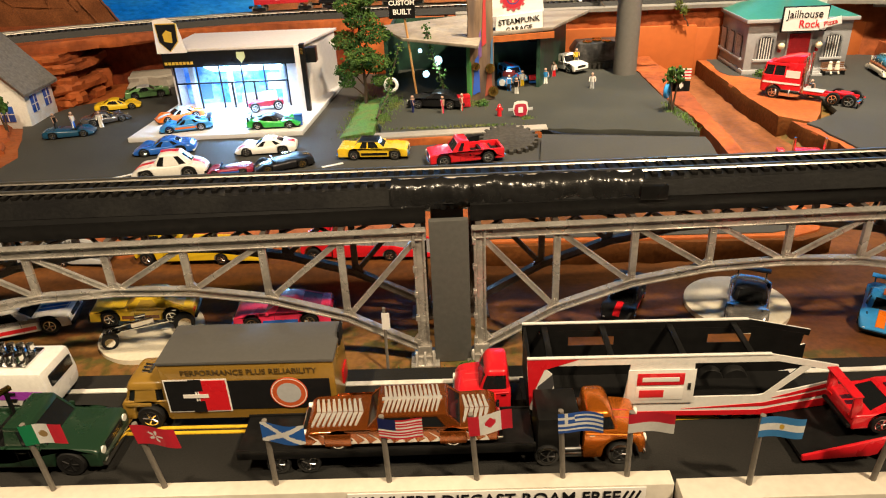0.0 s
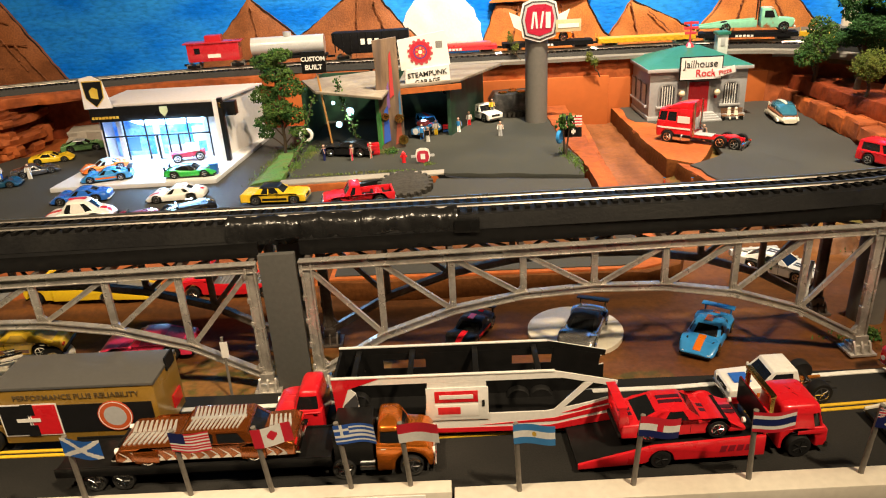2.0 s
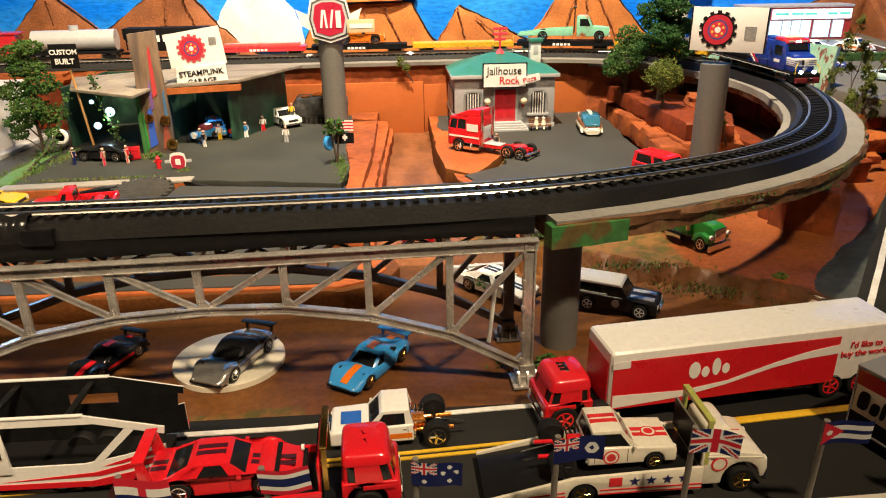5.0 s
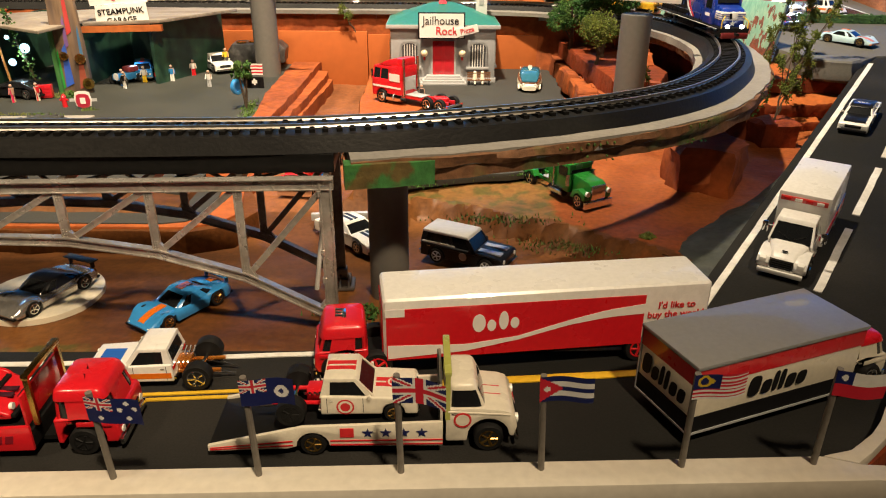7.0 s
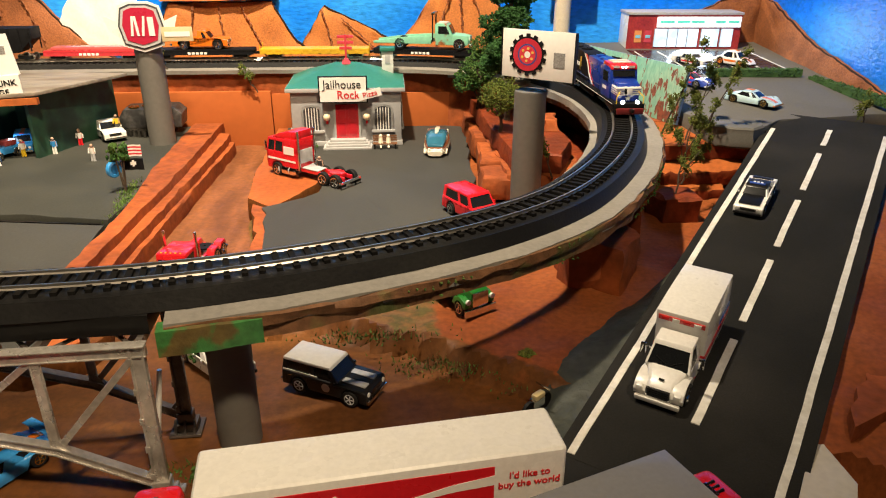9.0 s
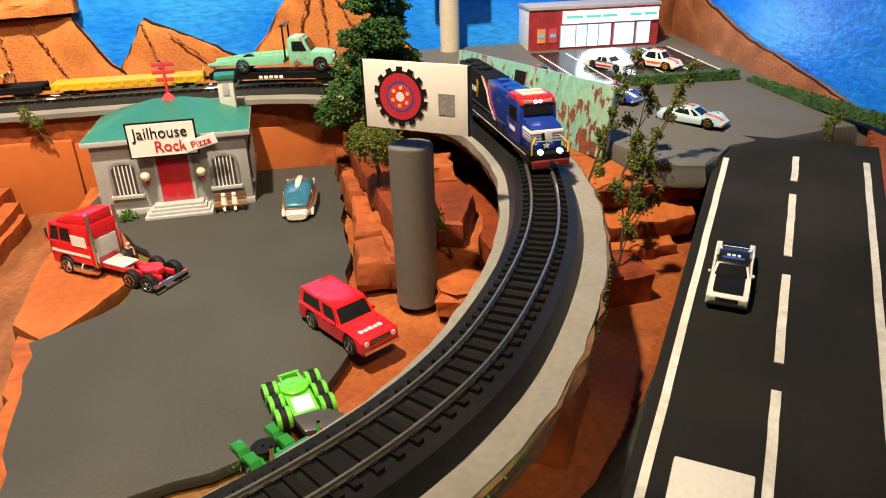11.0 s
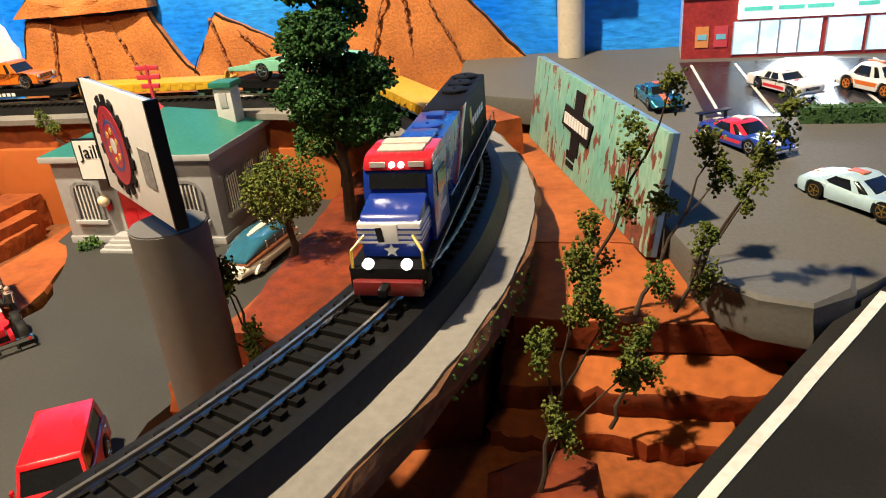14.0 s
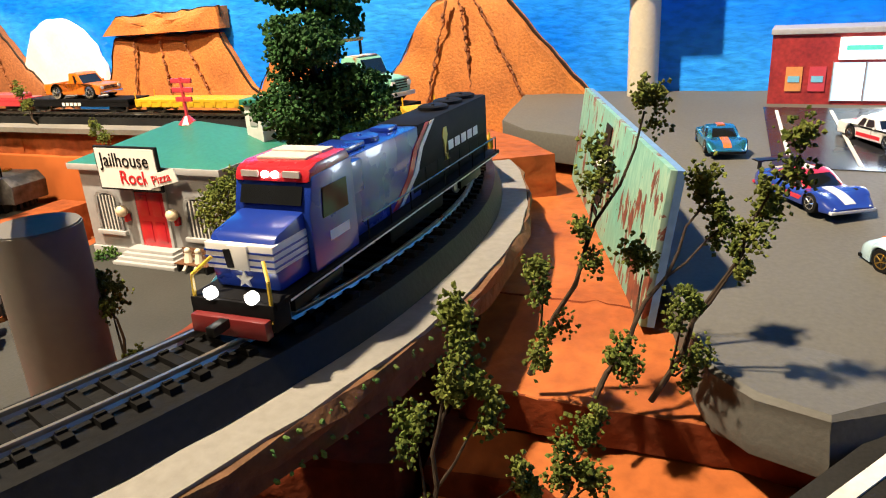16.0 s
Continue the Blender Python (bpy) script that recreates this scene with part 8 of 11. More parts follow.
def ramp_truck(x, y, turn, length, mat, label, trim, bed=BLACK, band=None, z=ZR, group=road_group, coe=False):
    root = thing("ramp_truck", x, y, z, turn, label, "toy truck", group)
    h = length / 2
    rear, front = -h, h - 3.0
    low = [(rear, 0.32), (rear + 3.2, 0.4)] + [(-2.0 + 0.66 * math.cos(math.pi * (1 - k / 10)), 0.5 + 0.66 * math.sin(math.pi * (1 - k / 10))) for k in range(11)] + [(front, 0.46)]
    high = [(front, 1.62), (rear + 3.8, 1.45), (rear, 0.6)]
    for s in (-1, 1):
        bm = bmesh.new()
        bm_side(bm, low + high, s * 1.5, s * 1.66)
        part("bed_side", bm, mat, root, "", 0.04)
        if band:
            for d in (0.12, 0.32):
                bm = bmesh.new()
                bm_side(bm, [(rear + 0.1, 0.34 + d * 0.4), (rear + 3.4, 0.42 + d), (rear + 3.4, 0.48 + d), (rear + 0.1, 0.38 + d * 0.4)], s * 1.66, s * 1.68)
                part("side_band", bm, band, root)
                bm = bmesh.new()
                bm_box(bm, -1.3, front, min(s * 1.66, s * 1.68), max(s * 1.66, s * 1.68), 0.42 + d, 0.48 + d)
                part("side_band", bm, band, root)
    bm = bmesh.new()
    bm_side(bm, [(rear, 0.3), (front, 0.5), (front, 1.3), (rear + 3.8, 1.12), (rear, 0.5)], -1.5, 1.5)
    part("bed", bm, bed, root, "matt black ramp bed", 0.03)
    one_box("headboard", root, mat, front - 0.12, front, -1.6, 1.6, 1.62, 3.0, 0.05)
    one_box("headboard_liner", root, BLACK, front - 0.16, front - 0.12, -1.5, 1.5, 1.6, 3.0)
    if coe:
        cabover(root, front + 0.8, mat, 2.75, 2.95, 0.56, 0.84, horns=False)
    else:
        fifties_cab(root, front + 0.12, mat, 2.75, 3.05)
    one_box("light_bar", root, trim, front + 0.05, front + 0.35, -1.4, 1.4, 3.6, 3.8, 0.05, "gold light bar on two uprights")
    for s in (-1, 1):
        one_box("upright", root, trim, front + 0.1, front + 0.3, s * 1.3 - 0.08, s * 1.3 + 0.08, 1.5, 3.65)
    one_box("chassis", root, UNDER, rear + 2, h - 0.6, -0.8, 0.8, 0.3, 0.5)
    return root


t = ramp_truck(28.8, 30.4, 3.5, 12.4, RED, "bright red die-cast ramp truck with black bed", GOLD, coe=True)
dual(t, (-2.0,), 1.36, 0.54, UNDER)
dual(t, (5.07,), 1.25, 0.62, UNDER)
fast = car("daytona", 28.0, 30.35, ZR + 1.35, 3.5, 6.3, "red die-cast fastback with tall tail wing on the ramp truck", RED, stripe=paint(0.05, 0.01, 0.02), roof=RED)
for y in (-1.05, 1.05):
    shape(fast, "tail_fin", RED, [(-3.25, 0.9), (-2.7, 0.95), (-2.95, 2.1), (-3.3, 2.15)], 0.14, 0.03).matrix_local = at(0, y, 0)
one_box("tail_wing", fast, RED, -3.4, -2.9, -1.15, 1.15, 2.08, 2.16, 0.02)
bm = bmesh.new()
for k in range(4):
    bm_side(bm, [(0.9 + k * 0.42, 0.85), (1.2 + k * 0.42, 0.85), (1.28 + k * 0.42, 1.2), (0.98 + k * 0.42, 1.2)], -1.69, -1.66)
part("side_mark", bm, paint(0.2, 0.01, 0.02), t, "dark side script")
CRM = paint(0.72, 0.67, 0.55)
t = ramp_truck(45.05, 30.9, 1.5, 12.4, CRM, "cream die-cast ramp truck with red pinstripes and blue stars", paint(0.4, 0.42, 0.1), band=RED)
dual(t, (-2.0,), 1.36, 0.54, GOLD)
dual(t, (5.07,), 1.25, 0.62, GOLD)
for k in range(4):
    bm = bmesh.new()
    star = []
    for j in range(10):
        rad = 0.24 if j % 2 == 0 else 0.1
        star.append((rad * math.sin(j * math.pi / 5), rad * math.cos(j * math.pi / 5)))
    bm_side(bm, star, -1.69, -1.66)
    part("star", bm, NAVY, t, m=at(0.2 + k * 0.72, 0, 1.14))
one_box("side_emblem", t, INK_RED, -0.9, -0.35, -1.69, -1.66, 0.95, 1.38)
for rad, c in ((0.36, INK_RED), (0.28, CRM)):
    bm = bmesh.new()
    bm_cyl(bm, (4.0, -1.36, 1.5), (4.0, -1.385 - 0.03 * (1.4 - rad), 1.5), rad, n=20)
    part("round_emblem", bm, c, t)
pk = car("drag", 45.3, 30.93, ZR + 1.25, 1.5, 3.9, "cream die-cast pickup with red roundels and exposed rear axle", CRM, stripe=INK_RED, rim=GOLD)
for c, rad, d in ((INK_RED, 0.36, 0.0), (CRM, 0.29, 0.008), (INK_RED, 0.2, 0.014)):
    bm = bmesh.new()
    bm_cyl(bm, (1.0, 0, 1.05), (1.0, 0, 1.15 + d), rad, n=20)
    part("round_emblem", bm, c, pk)
    for sd in (-1, 1):
        bm = bmesh.new()
        bm_cyl(bm, (-0.95, sd * 1.05, 0.72), (-0.95, sd * (1.1 + d), 0.72), rad, n=20)
        part("door_roundel", bm, c, pk)


def rear_frame(root, x, mat, r):
    """Bare tube frame with fat slicks behind a drag cab."""
    for y in (-0.5, 0.5):
        one_cyl("frame_tube", root, mat, (x - 0.9, y, 0.55), (x + 2.0, y, 0.5), 0.1, n=8)
        one_cyl("wheelie_bar", root, CHROME, (x - 1.5, y * 0.6, 0.2), (x + 0.4, y, 0.5), 0.05, n=6)
        wheel(root, x, y * 2.2, r, 0.62, CHROME if mat != RED else UNDER)
    one_cyl("axle", root, CHROME, (x, -1.0, r), (x, 1.0, r), 0.09, n=8)
    one_box("engine", root, mat, x + 0.5, x + 1.4, -0.38, 0.38, 0.5, 1.0, 0.08)
    for k in range(4):
        for y in (-0.42, 0.42):
            one_cyl("exhaust_pipe", root, CHROME, (x + 0.6 + k * 0.2, y, 0.85), (x + 0.5 + k * 0.2, y * 1.7, 1.15), 0.05, n=6)


rear_frame(pk, -3.1, RED, 0.6)
dr = car("drag", 33.9, 34.75, ZR, 183, 4.0, "white die-cast drag pickup with orange stripe and bare rear frame", WHITE, side=ORANGE, rim=CHROME)
one_box("hood_mark", dr, BLUE, 0.5, 1.5, -0.5, 0.5, 1.17, 1.19)
rear_frame(dr, -3.1, flake(0.75, 0.26, 0.04), 0.66)

GREY_BED = material("ribbed grey bed", (0.16, 0.16, 0.155), 0.5, vary=0.15)
for x, mat, what in ((-25.4, SILVER, "silver grey die-cast ramp truck behind the bridge"), (-13.0, YELLOW, "yellow die-cast ramp truck with grey ribbed bed"), (-0.2, RED, "red die-cast ramp truck with grey bed behind the bridge")):
    t = ramp_truck(x, 51.0, 180, 12.4, mat, what, mat, GREY_BED, None, -0.8, "ramp trucks behind the bridge")
    for k in range(14):
        one_box("bed_rib", t, GREY_BED, -2.3 + k * 0.38, -2.2 + k * 0.38, -1.4, 1.4, 1.2, 1.34)
    dual(t, (-2.0,), 1.36, 0.54, CHROME)
    dual(t, (5.07,), 1.25, 0.62, CHROME)
    t.scale = (0.82, 0.82, 0.86)

# dark green pickup and the camper van
DKG = paint(0.012, 0.035, 0.018)
car("pickup", -14.6, 29.8, ZR, 0, 8.4, "dark green die-cast pickup with shark teeth decal", DKG, nose=CHROME, side=None, rim=UNDER)
one = thing("ramp_bed", -20.6, 29.6, ZR, 0, "matt black ramp bed behind the green pickup", "ramp bed")
one_box("plate", one, BLACK, -4.0, 4.4, -1.5, 1.5, 0.4, 0.9, 0.05)
one_box("side_rail", one, DKG, -4.0, 4.4, -1.62, -1.5, 0.3, 1.0, 0.03)
bar_root = thing("light_bar", -16.6, 29.4, ZR + 3.1, 62, "gold roof light bar above the green pickup", "light bar")
one_box("bar", bar_root, GOLD, -1.8, 1.8, -0.14, 0.14, 0, 0.24, 0.05)
one_box("upright", bar_root, BLACK, -1.6, -1.45, -0.1, 0.1, -2.0, 0.05)
one_box("upright", bar_root, BLACK, 1.45, 1.6, -0.1, 0.1, -2.0, 0.05)
v = thing("custom_van", -18.0, 33.9, ZR, 178, "white die-cast van with purple band and chrome roof engine", "toy car", road_group)
shape(v, "body", WHITE, [(-3.0, 0.5), (3.0, 0.5), (3.2, 1.6), (2.4, 2.8), (-2.9, 2.9), (-3.1, 1.5)], 2.8, 0.3)
for s in (-1, 1):
    one_box("purple_band", v, paint(0.32, 0.05, 0.42), -2.7, 2.7, s * 1.39, s * 1.42, 1.2, 1.75)
one_box("rear_window", v, GLASS_DARK, -3.12, -3.0, -1.0, 1.0, 1.8, 2.5, 0.04)
for k in range(5):
    for j in range(2):
        one_cyl("chrome_pipe", v, CHROME, (-1.4 + k * 0.55, -0.5 + j, 2.9), (-1.4 + k * 0.55, -0.5 + j, 3.5), 0.22, n=10)
one_box("roof_rack", v, CHROME, -1.9, 1.4, -0.9, 0.9, 2.88, 3.02, 0.04)
dual(v, (-2.0, 2.0), 1.2, 0.7)
for k in range(3):
    one_box("ladder_rung", v, BLACK, -1.2, -0.6, 1.42, 1.5, 0.8 + k * 0.4, 0.9 + k * 0.4)

# ambulance
a = thing("box_van", 70.9, 47.3, ramp_z(70.9, 47.3), -127, "white die-cast ambulance truck with red band on the ramp", "toy truck", pitch=8.3)
one_box("box", a, WHITE, -4.2, 1.2, -1.45, 1.45, 0.65, 3.9, 0.1)
one_box("red_band", a, RED, -4.24, 1.22, -1.48, 1.48, 1.1, 1.5)
one_box("blue_band", a, BLUE, -4.24, -2.0, -1.48, 1.48, 1.6, 1.9)
one_box("light_strip", a, paint(0.6, 0.05, 0.04), 1.2, 1.28, -1.3, 1.3, 3.35, 3.65, 0.02)
for k in range(4):
    one_box("warning_lamp", a, LAMP_WHITE if k % 2 else LAMP_RED, 1.26, 1.34, -1.1 + k * 0.6, -0.7 + k * 0.6, 3.4, 3.6, 0.02)
hull(a, WHITE, 0.5, [], 0.68, 0.8, [(3.2, 0.5), (3.3, 1.75), (1.2, 1.8), (1.2, 0.6)], 2.46, 0.12, "cab")
cabin(a, WHITE, (1.22, 3.3), (1.4, 2.4), 2.4, 2.02, 1.76, 2.85, None, [(0.0, 0.3)], None, 0.16)
bm = bmesh.new()
bm_loft(bm, [[(x, -w / 2, 0.6), (x, w / 2, 0.6), (x, w / 2, z - 0.3), (x, w / 2 * 0.93, z - 0.1), (x, w / 2 * 0.72, z), (x, -w / 2 * 0.72, z), (x, -w / 2 * 0.93, z - 0.1), (x, -w / 2, z - 0.3)] for x, w, z in ((3.15, 2.36, 1.8), (3.7, 2.0, 1.68), (4.3, 1.62, 1.5), (4.66, 1.44, 1.34), (4.78, 1.36, 1.2))])
part("hood", bm, WHITE, a, "", 0.06, sharp=45)
for sd in (-1, 1):
    bm = bmesh.new()
    arch = [(3.72 + 0.8 * math.cos(math.pi * (1 - k / 10)), 0.66 + 0.8 * math.sin(math.pi * (1 - k / 10))) for k in range(11)]
    bm_side(bm, [(2.85, 0.6)] + arch + [(4.75, 0.6), (4.85, 0.95), (4.66, 1.24), (4.2, 1.46), (3.6, 1.5), (2.95, 1.3)], *sorted((sd * 0.68, sd * 1.36)))
    part("fender", bm, WHITE, a, "", 0.2, segments=3)
    bm = bmesh.new()
    bm_side(bm, [(4.6, 0.92), (4.9, 0.92), (4.86, 1.22), (4.55, 1.3)], *sorted((sd * 0.86, sd * 1.22)))
    part("headlight", bm, LAMP_WHITE, a, "clear headlight", 0.03)
    one_box("mirror", a, CHROME, 2.5, 2.72, *sorted((sd * 1.45, sd * 1.78)), 1.75, 2.4, 0.06)
    one_cyl("mirror_arm", a, CHROME, (2.55, sd * 1.1, 2.2), (2.6, sd * 1.6, 2.2), 0.04, n=6)
    one_cyl("wiper", a, UNDER, (3.24, sd * 0.12, 1.88), (3.02, sd * 0.75, 2.12), 0.025, n=5)
    one_box("step", a, CHROME, 1.4, 2.8, *sorted((sd * 1.12, sd * 1.3)), 0.4, 0.55, 0.03)
one_box("grille", a, CHROME, 4.72, 4.84, -0.66, 0.66, 0.66, 1.3, 0.04, "chrome grille surround")
for k in range(4):
    one_box("grille_slot", a, UNDER, 4.83, 4.86, -0.58, 0.58, 0.72 + k * 0.14, 0.81 + k * 0.14)
one_box("hood_vent", a, UNDER, 4.2, 4.32, -0.16, 0.16, 1.6, 1.63, 0.01)
one_box("bumper", a, WHITE, 4.75, 5.0, -1.25, 1.25, 0.32, 0.62, 0.08)
dual(a, (-2.6, 3.72), 1.15, 0.66)

# semi tractors without trailers


def bobtail(x, y, z, turn, mat, label, coe=True, trim=CHROME):
    root = thing("semi_tractor", x, y, z, turn, label, "toy truck", "bobtail tractors")
    if coe:
        hull(root, mat, 0.75, [3.0], 0.72, 0.86, [(4.4, 0.75), (4.45, 1.6), (4.4, 2.65), (0.25, 2.65), (0.25, 0.95)], 2.7, 0.1, "cab")
        cabin(root, mat, (1.7, 4.36), (1.75, 4.1), 2.62, 2.4, 2.62, 3.95, None, [(0.0, 0.14), (0.55, 0.6)], None, 0.2, True)
        one_box("sleeper", root, mat, 0.25, 1.78, -1.32, 1.32, 2.6, 4.1, 0.1)
        shape(root, "roof_fairing", mat, [(0.3, 4.05), (3.7, 3.98), (2.6, 4.5), (1.4, 4.85), (0.3, 4.9)], 2.3, 0.14)
        one_box("grille", root, trim, 4.38, 4.5, -0.8, 0.8, 1.2, 2.3, 0.03)
        for s in (-1, 1):
            one_box("silver_band", root, WHITE, 0.3, 4.3, s * 1.35, s * 1.38, 1.72, 1.92)
            one_box("side_print", root, PAPER, 0.45, 1.9, s * 1.35, s * 1.385, 2.5, 3.3)
            one_box("cab_step", root, CHROME, 0.6, 2.3, s * 1.2, s * 1.5, 0.45, 1.0, 0.05)
            one_cyl("exhaust_pipe", root, CHROME, (0.0, s * 1.15, 1.0), (0.0, s * 1.15, 5.0), 0.13, n=8)
            one_box("mirror", root, CHROME, 4.1, 4.2, s * 1.5, s * 1.72, 2.6, 3.6, 0.03)
    else:
        one_box("cab", root, mat, 0.9, 2.9, -1.25, 1.25, 0.9, 3.4, 0.2)
        one_box("sleeper", root, mat, -0.4, 0.95, -1.2, 1.2, 0.9, 3.3, 0.15)
        shape(root, "hood", mat, [(2.7, 0.9), (5.6, 0.9), (5.6, 2.1), (5.2, 2.35), (2.7, 2.6)], 1.7, 0.18)
        for s in (-1, 1):
            bm = bmesh.new()
            bm_side(bm, [(3.4, 0.8), (3.8, 1.5), (4.6, 1.75), (5.5, 1.5), (5.6, 0.9)], s * 0.85, s * 1.45)
            part("fender", bm, mat, root, "", 0.12)
            one_cyl("exhaust_pipe", root, CHROME, (0.7, s * 1.35, 0.9), (0.7, s * 1.35, 4.6), 0.13, n=8)
            one_cyl("headlight", root, LAMP_WHITE, (5.5, s * 1.15, 1.5), (5.75, s * 1.15, 1.5), 0.22, n=10)
            one_cyl("air_cleaner", root, CHROME, (2.9, s * 1.3, 1.6), (2.9, s * 1.3, 2.6), 0.25, n=10)
        slant(root, "windscreen", GLASS_DARK, 2.92, 2.55, 2.8, 3.2, 2.1)
        side_panes(root, [(1.3, 2.3), (2.6, 2.3), (2.6, 3.1), (1.3, 3.1)], 1.24)
        one_box("grille", root, CHROME, 5.58, 5.7, -0.75, 0.75, 0.9, 2.15, 0.04, "tall chrome grille")
        one_box("bumper", root, CHROME, 5.6, 5.85, -1.5, 1.5, 0.25, 0.85, 0.06)
        for k in range(5):
            one_cyl("cab_lamp", root, paint(0.75, 0.4, 0.05), (2.6, -0.8 + k * 0.4, 3.4), (2.75, -0.8 + k * 0.4, 3.5), 0.07, n=6)
    for s in (-1, 1):
        one_box("frame_rail", root, mat, -5.4, 2.0, s * 0.55 - 0.12, s * 0.55 + 0.12, 0.75, 1.1, 0.02)
        one_cyl("fuel_tank", root, CHROME, (0.2, s * 1.15, 0.8), (2.2, s * 1.15, 0.8), 0.42, n=14)
    one_box("catwalk", root, SILVER, -2.0, 0.2, -0.7, 0.7, 1.1, 1.2, 0.02)
    bm = bmesh.new()
    bm_lathe(bm, [(0.75, -0.08), (0.75, 0.08), (0.1, 0.1), (0.1, -0.08)], (-4.0, 0, 1.25), "z", 18)
    part("fifth_wheel", bm, UNDER if not coe else mat, root)
    if coe:
        one_box("back_panel", root, SILVER, 0.12, 0.2, -0.95, 0.95, 1.6, 3.0, 0.03, "pale back wall panel")
        one_box("air_tank", root, CHROME, -0.5, 0.1, -0.9, -0.4, 1.2, 1.7, 0.12)
        one_box("cross_brace", root, mat, -4.9, -3.0, -0.35, 0.35, 0.9, 1.35, 0.06)
        for s in (-1, 1):
            one_box("mud_flap", root, BLACK, -5.75, -5.68, s * 0.7, s * 1.5, 0.1, 0.75, 0.02)
            one_box("flap_plate", root, CHROME, -5.8, -5.75, s * 0.75, s * 1.45, 0.2, 0.36, 0.02)
            one_cyl("bumper_lamp", root, paint(0.7, 0.03, 0.02), (-5.86, s * 1.3, 0.72), (-5.8, s * 1.3, 0.72), 0.1, n=8)
            for xw in (1.2, 2.6):
                one_cyl("tank_strap", root, SILVER, (xw, s * 1.15, 0.8), (xw + 0.1, s * 1.15, 0.8), 0.44, n=14)
    for xw in () if coe else (-3.2, -4.8):
        for s in (-1, 1):
            bm = bmesh.new()
            bm_side(bm, [(xw - 0.85, 1.05), (xw - 0.5, 1.6), (xw + 0.5, 1.6), (xw + 0.85, 1.05)], s * 0.75, s * 1.4)
            part("mud_guard", bm, mat, root, "", 0.05)
    one_box("rear_bumper", root, CHROME, -5.8, -5.5, -1.5, 1.5, 0.6, 0.85, 0.04)
    dual(root, (-3.2, -4.8), 1.15, 0.72)
    dual(root, (3.0 if coe else 4.6,), 1.2, 0.72)
    return root


bobtail(45.1, 82.3, 1.15, 142, RED, "red die-cast cab-over tractor with silver bands and no trailer")
nose_red = bobtail(37.5, 63.8, -0.9, -99, RED, "red die-cast long-nose tractor with chrome grille and stacks", coe=False)
under = bobtail(57.4, 57.6, 0.3, -60, paint(0.02, 0.2, 0.03), "green die-cast long-nose tractor under the viaduct", coe=False)
under.scale = (0.74, 0.86, 0.86)
nose_red.scale = (0.86, 0.93, 0.9)
g = thing("wheel_chassis", 57.8, 62.6, 1.25, -75, "bright green six-wheeled die-cast carrier with a grey blade", "toy truck")
LIME = paint(0.12, 0.5, 0.04)
hull(g, LIME, 0.45, [], 0.7, 0.8, [(1.7, 0.5), (1.5, 1.0), (0.2, 1.15), (-2.2, 1.15), (-2.4, 0.6)], 1.7, 0.1, "frame")
bm = bmesh.new()
bm_lathe(bm, [(0.95, 1.1), (0.95, 1.36), (0.8, 1.44), (0.25, 1.42), (0.2, 1.34), (0.02, 1.34)], (-1.1, 0, 0), "z", 26)
part("turntable", bm, LIME, g)
one_box("rear_handle", g, LIME, -2.5, -2.3, -0.7, 0.7, 1.15, 1.5, 0.06)
for y in (-0.6, 0.6):
    one_box("handle_arm", g, LIME, -2.4, -1.6, y - 0.08, y + 0.08, 1.15, 1.4, 0.04)
cover = bmesh.new()
bm_side(cover, [(0.1, 1.22), (1.35, 0.98), (1.38, 1.04), (0.12, 1.28)], -0.62, 0.62)
part("cover", cover, PAPER, g, "white printed cover plate")
bl = bmesh.new()
bm_prism(bl, [(1.5, -0.9), (1.6, 1.2), (3.2, 2.6), (3.4, 1.5), (3.0, -0.6)], 0.35, lambda x, y: 1.0 - 0.15 * (x - 1.5))
part("blade", bl, DKGREY, g, "dark grey plough blade", 0.06)
for k in range(3):
    for sd in (-1, 1):
        x = -1.9 + k * 1.5
        tub = one_cyl("wheel", g, LIME, (x, sd * 0.95, 0.72), (x, sd * 1.9, 0.72), 0.7, n=24)
        one_cyl("tyre", tub, RUBBER, (x, sd * 1.22, 0.72), (x, sd * 1.62, 0.72), 0.75, n=24)
        one_cyl("hub", tub, UNDER, (x, sd * 1.88, 0.72), (x, sd * 1.93, 0.72), 0.42, n=18)
g.scale = (0.8, 0.8, 0.8)
bobt = thing("blade_plate", 41.0, 53.6, -0.4, 5, "dull grey steel plow frame beside the track", "plow frame")
one_box("bar", bobt, SILVER, -2.0, 2.0, -0.2, 0.2, 0, 0.5, 0.04)
# ---- plants ----


def tufts(name, spots, mat, parent, label="", seed=0, flat=1.0):
    """Many small uneven foliage clumps: spots are (x, y, z, radius)."""
    rnd = random.Random(seed)
    verts, faces = [], []
    for x, y, z, r in spots:
        k = len(verts)
        e = Euler((rnd.uniform(0, 6.3), rnd.uniform(0, 6.3), rnd.uniform(0, 6.3))).to_matrix()
        for a in ((1, 0, 0), (-1, 0, 0), (0, 1, 0), (0, -1, 0), (0, 0, 1), (0, 0, -1)):
            v = e @ Vector(a) * (r * rnd.uniform(0.55, 1.35))
            verts.append(((x + v.x) * U, (y + v.y) * U, (z + v.z * flat) * U))
        for a in (0, 1):
            for b in (2, 3):
                for c in (4, 5):
                    f = (k + a, k + b, k + c)
                    faces.append(f if (a + b + c) % 2 == 0 else f[::-1])
    me = bpy.data.meshes.new(name)
    me.from_pydata(verts, [], faces)
    me.materials.append(mat)
    ob = new(name, me)
    ob.parent = parent
    return tagged(ob, label)


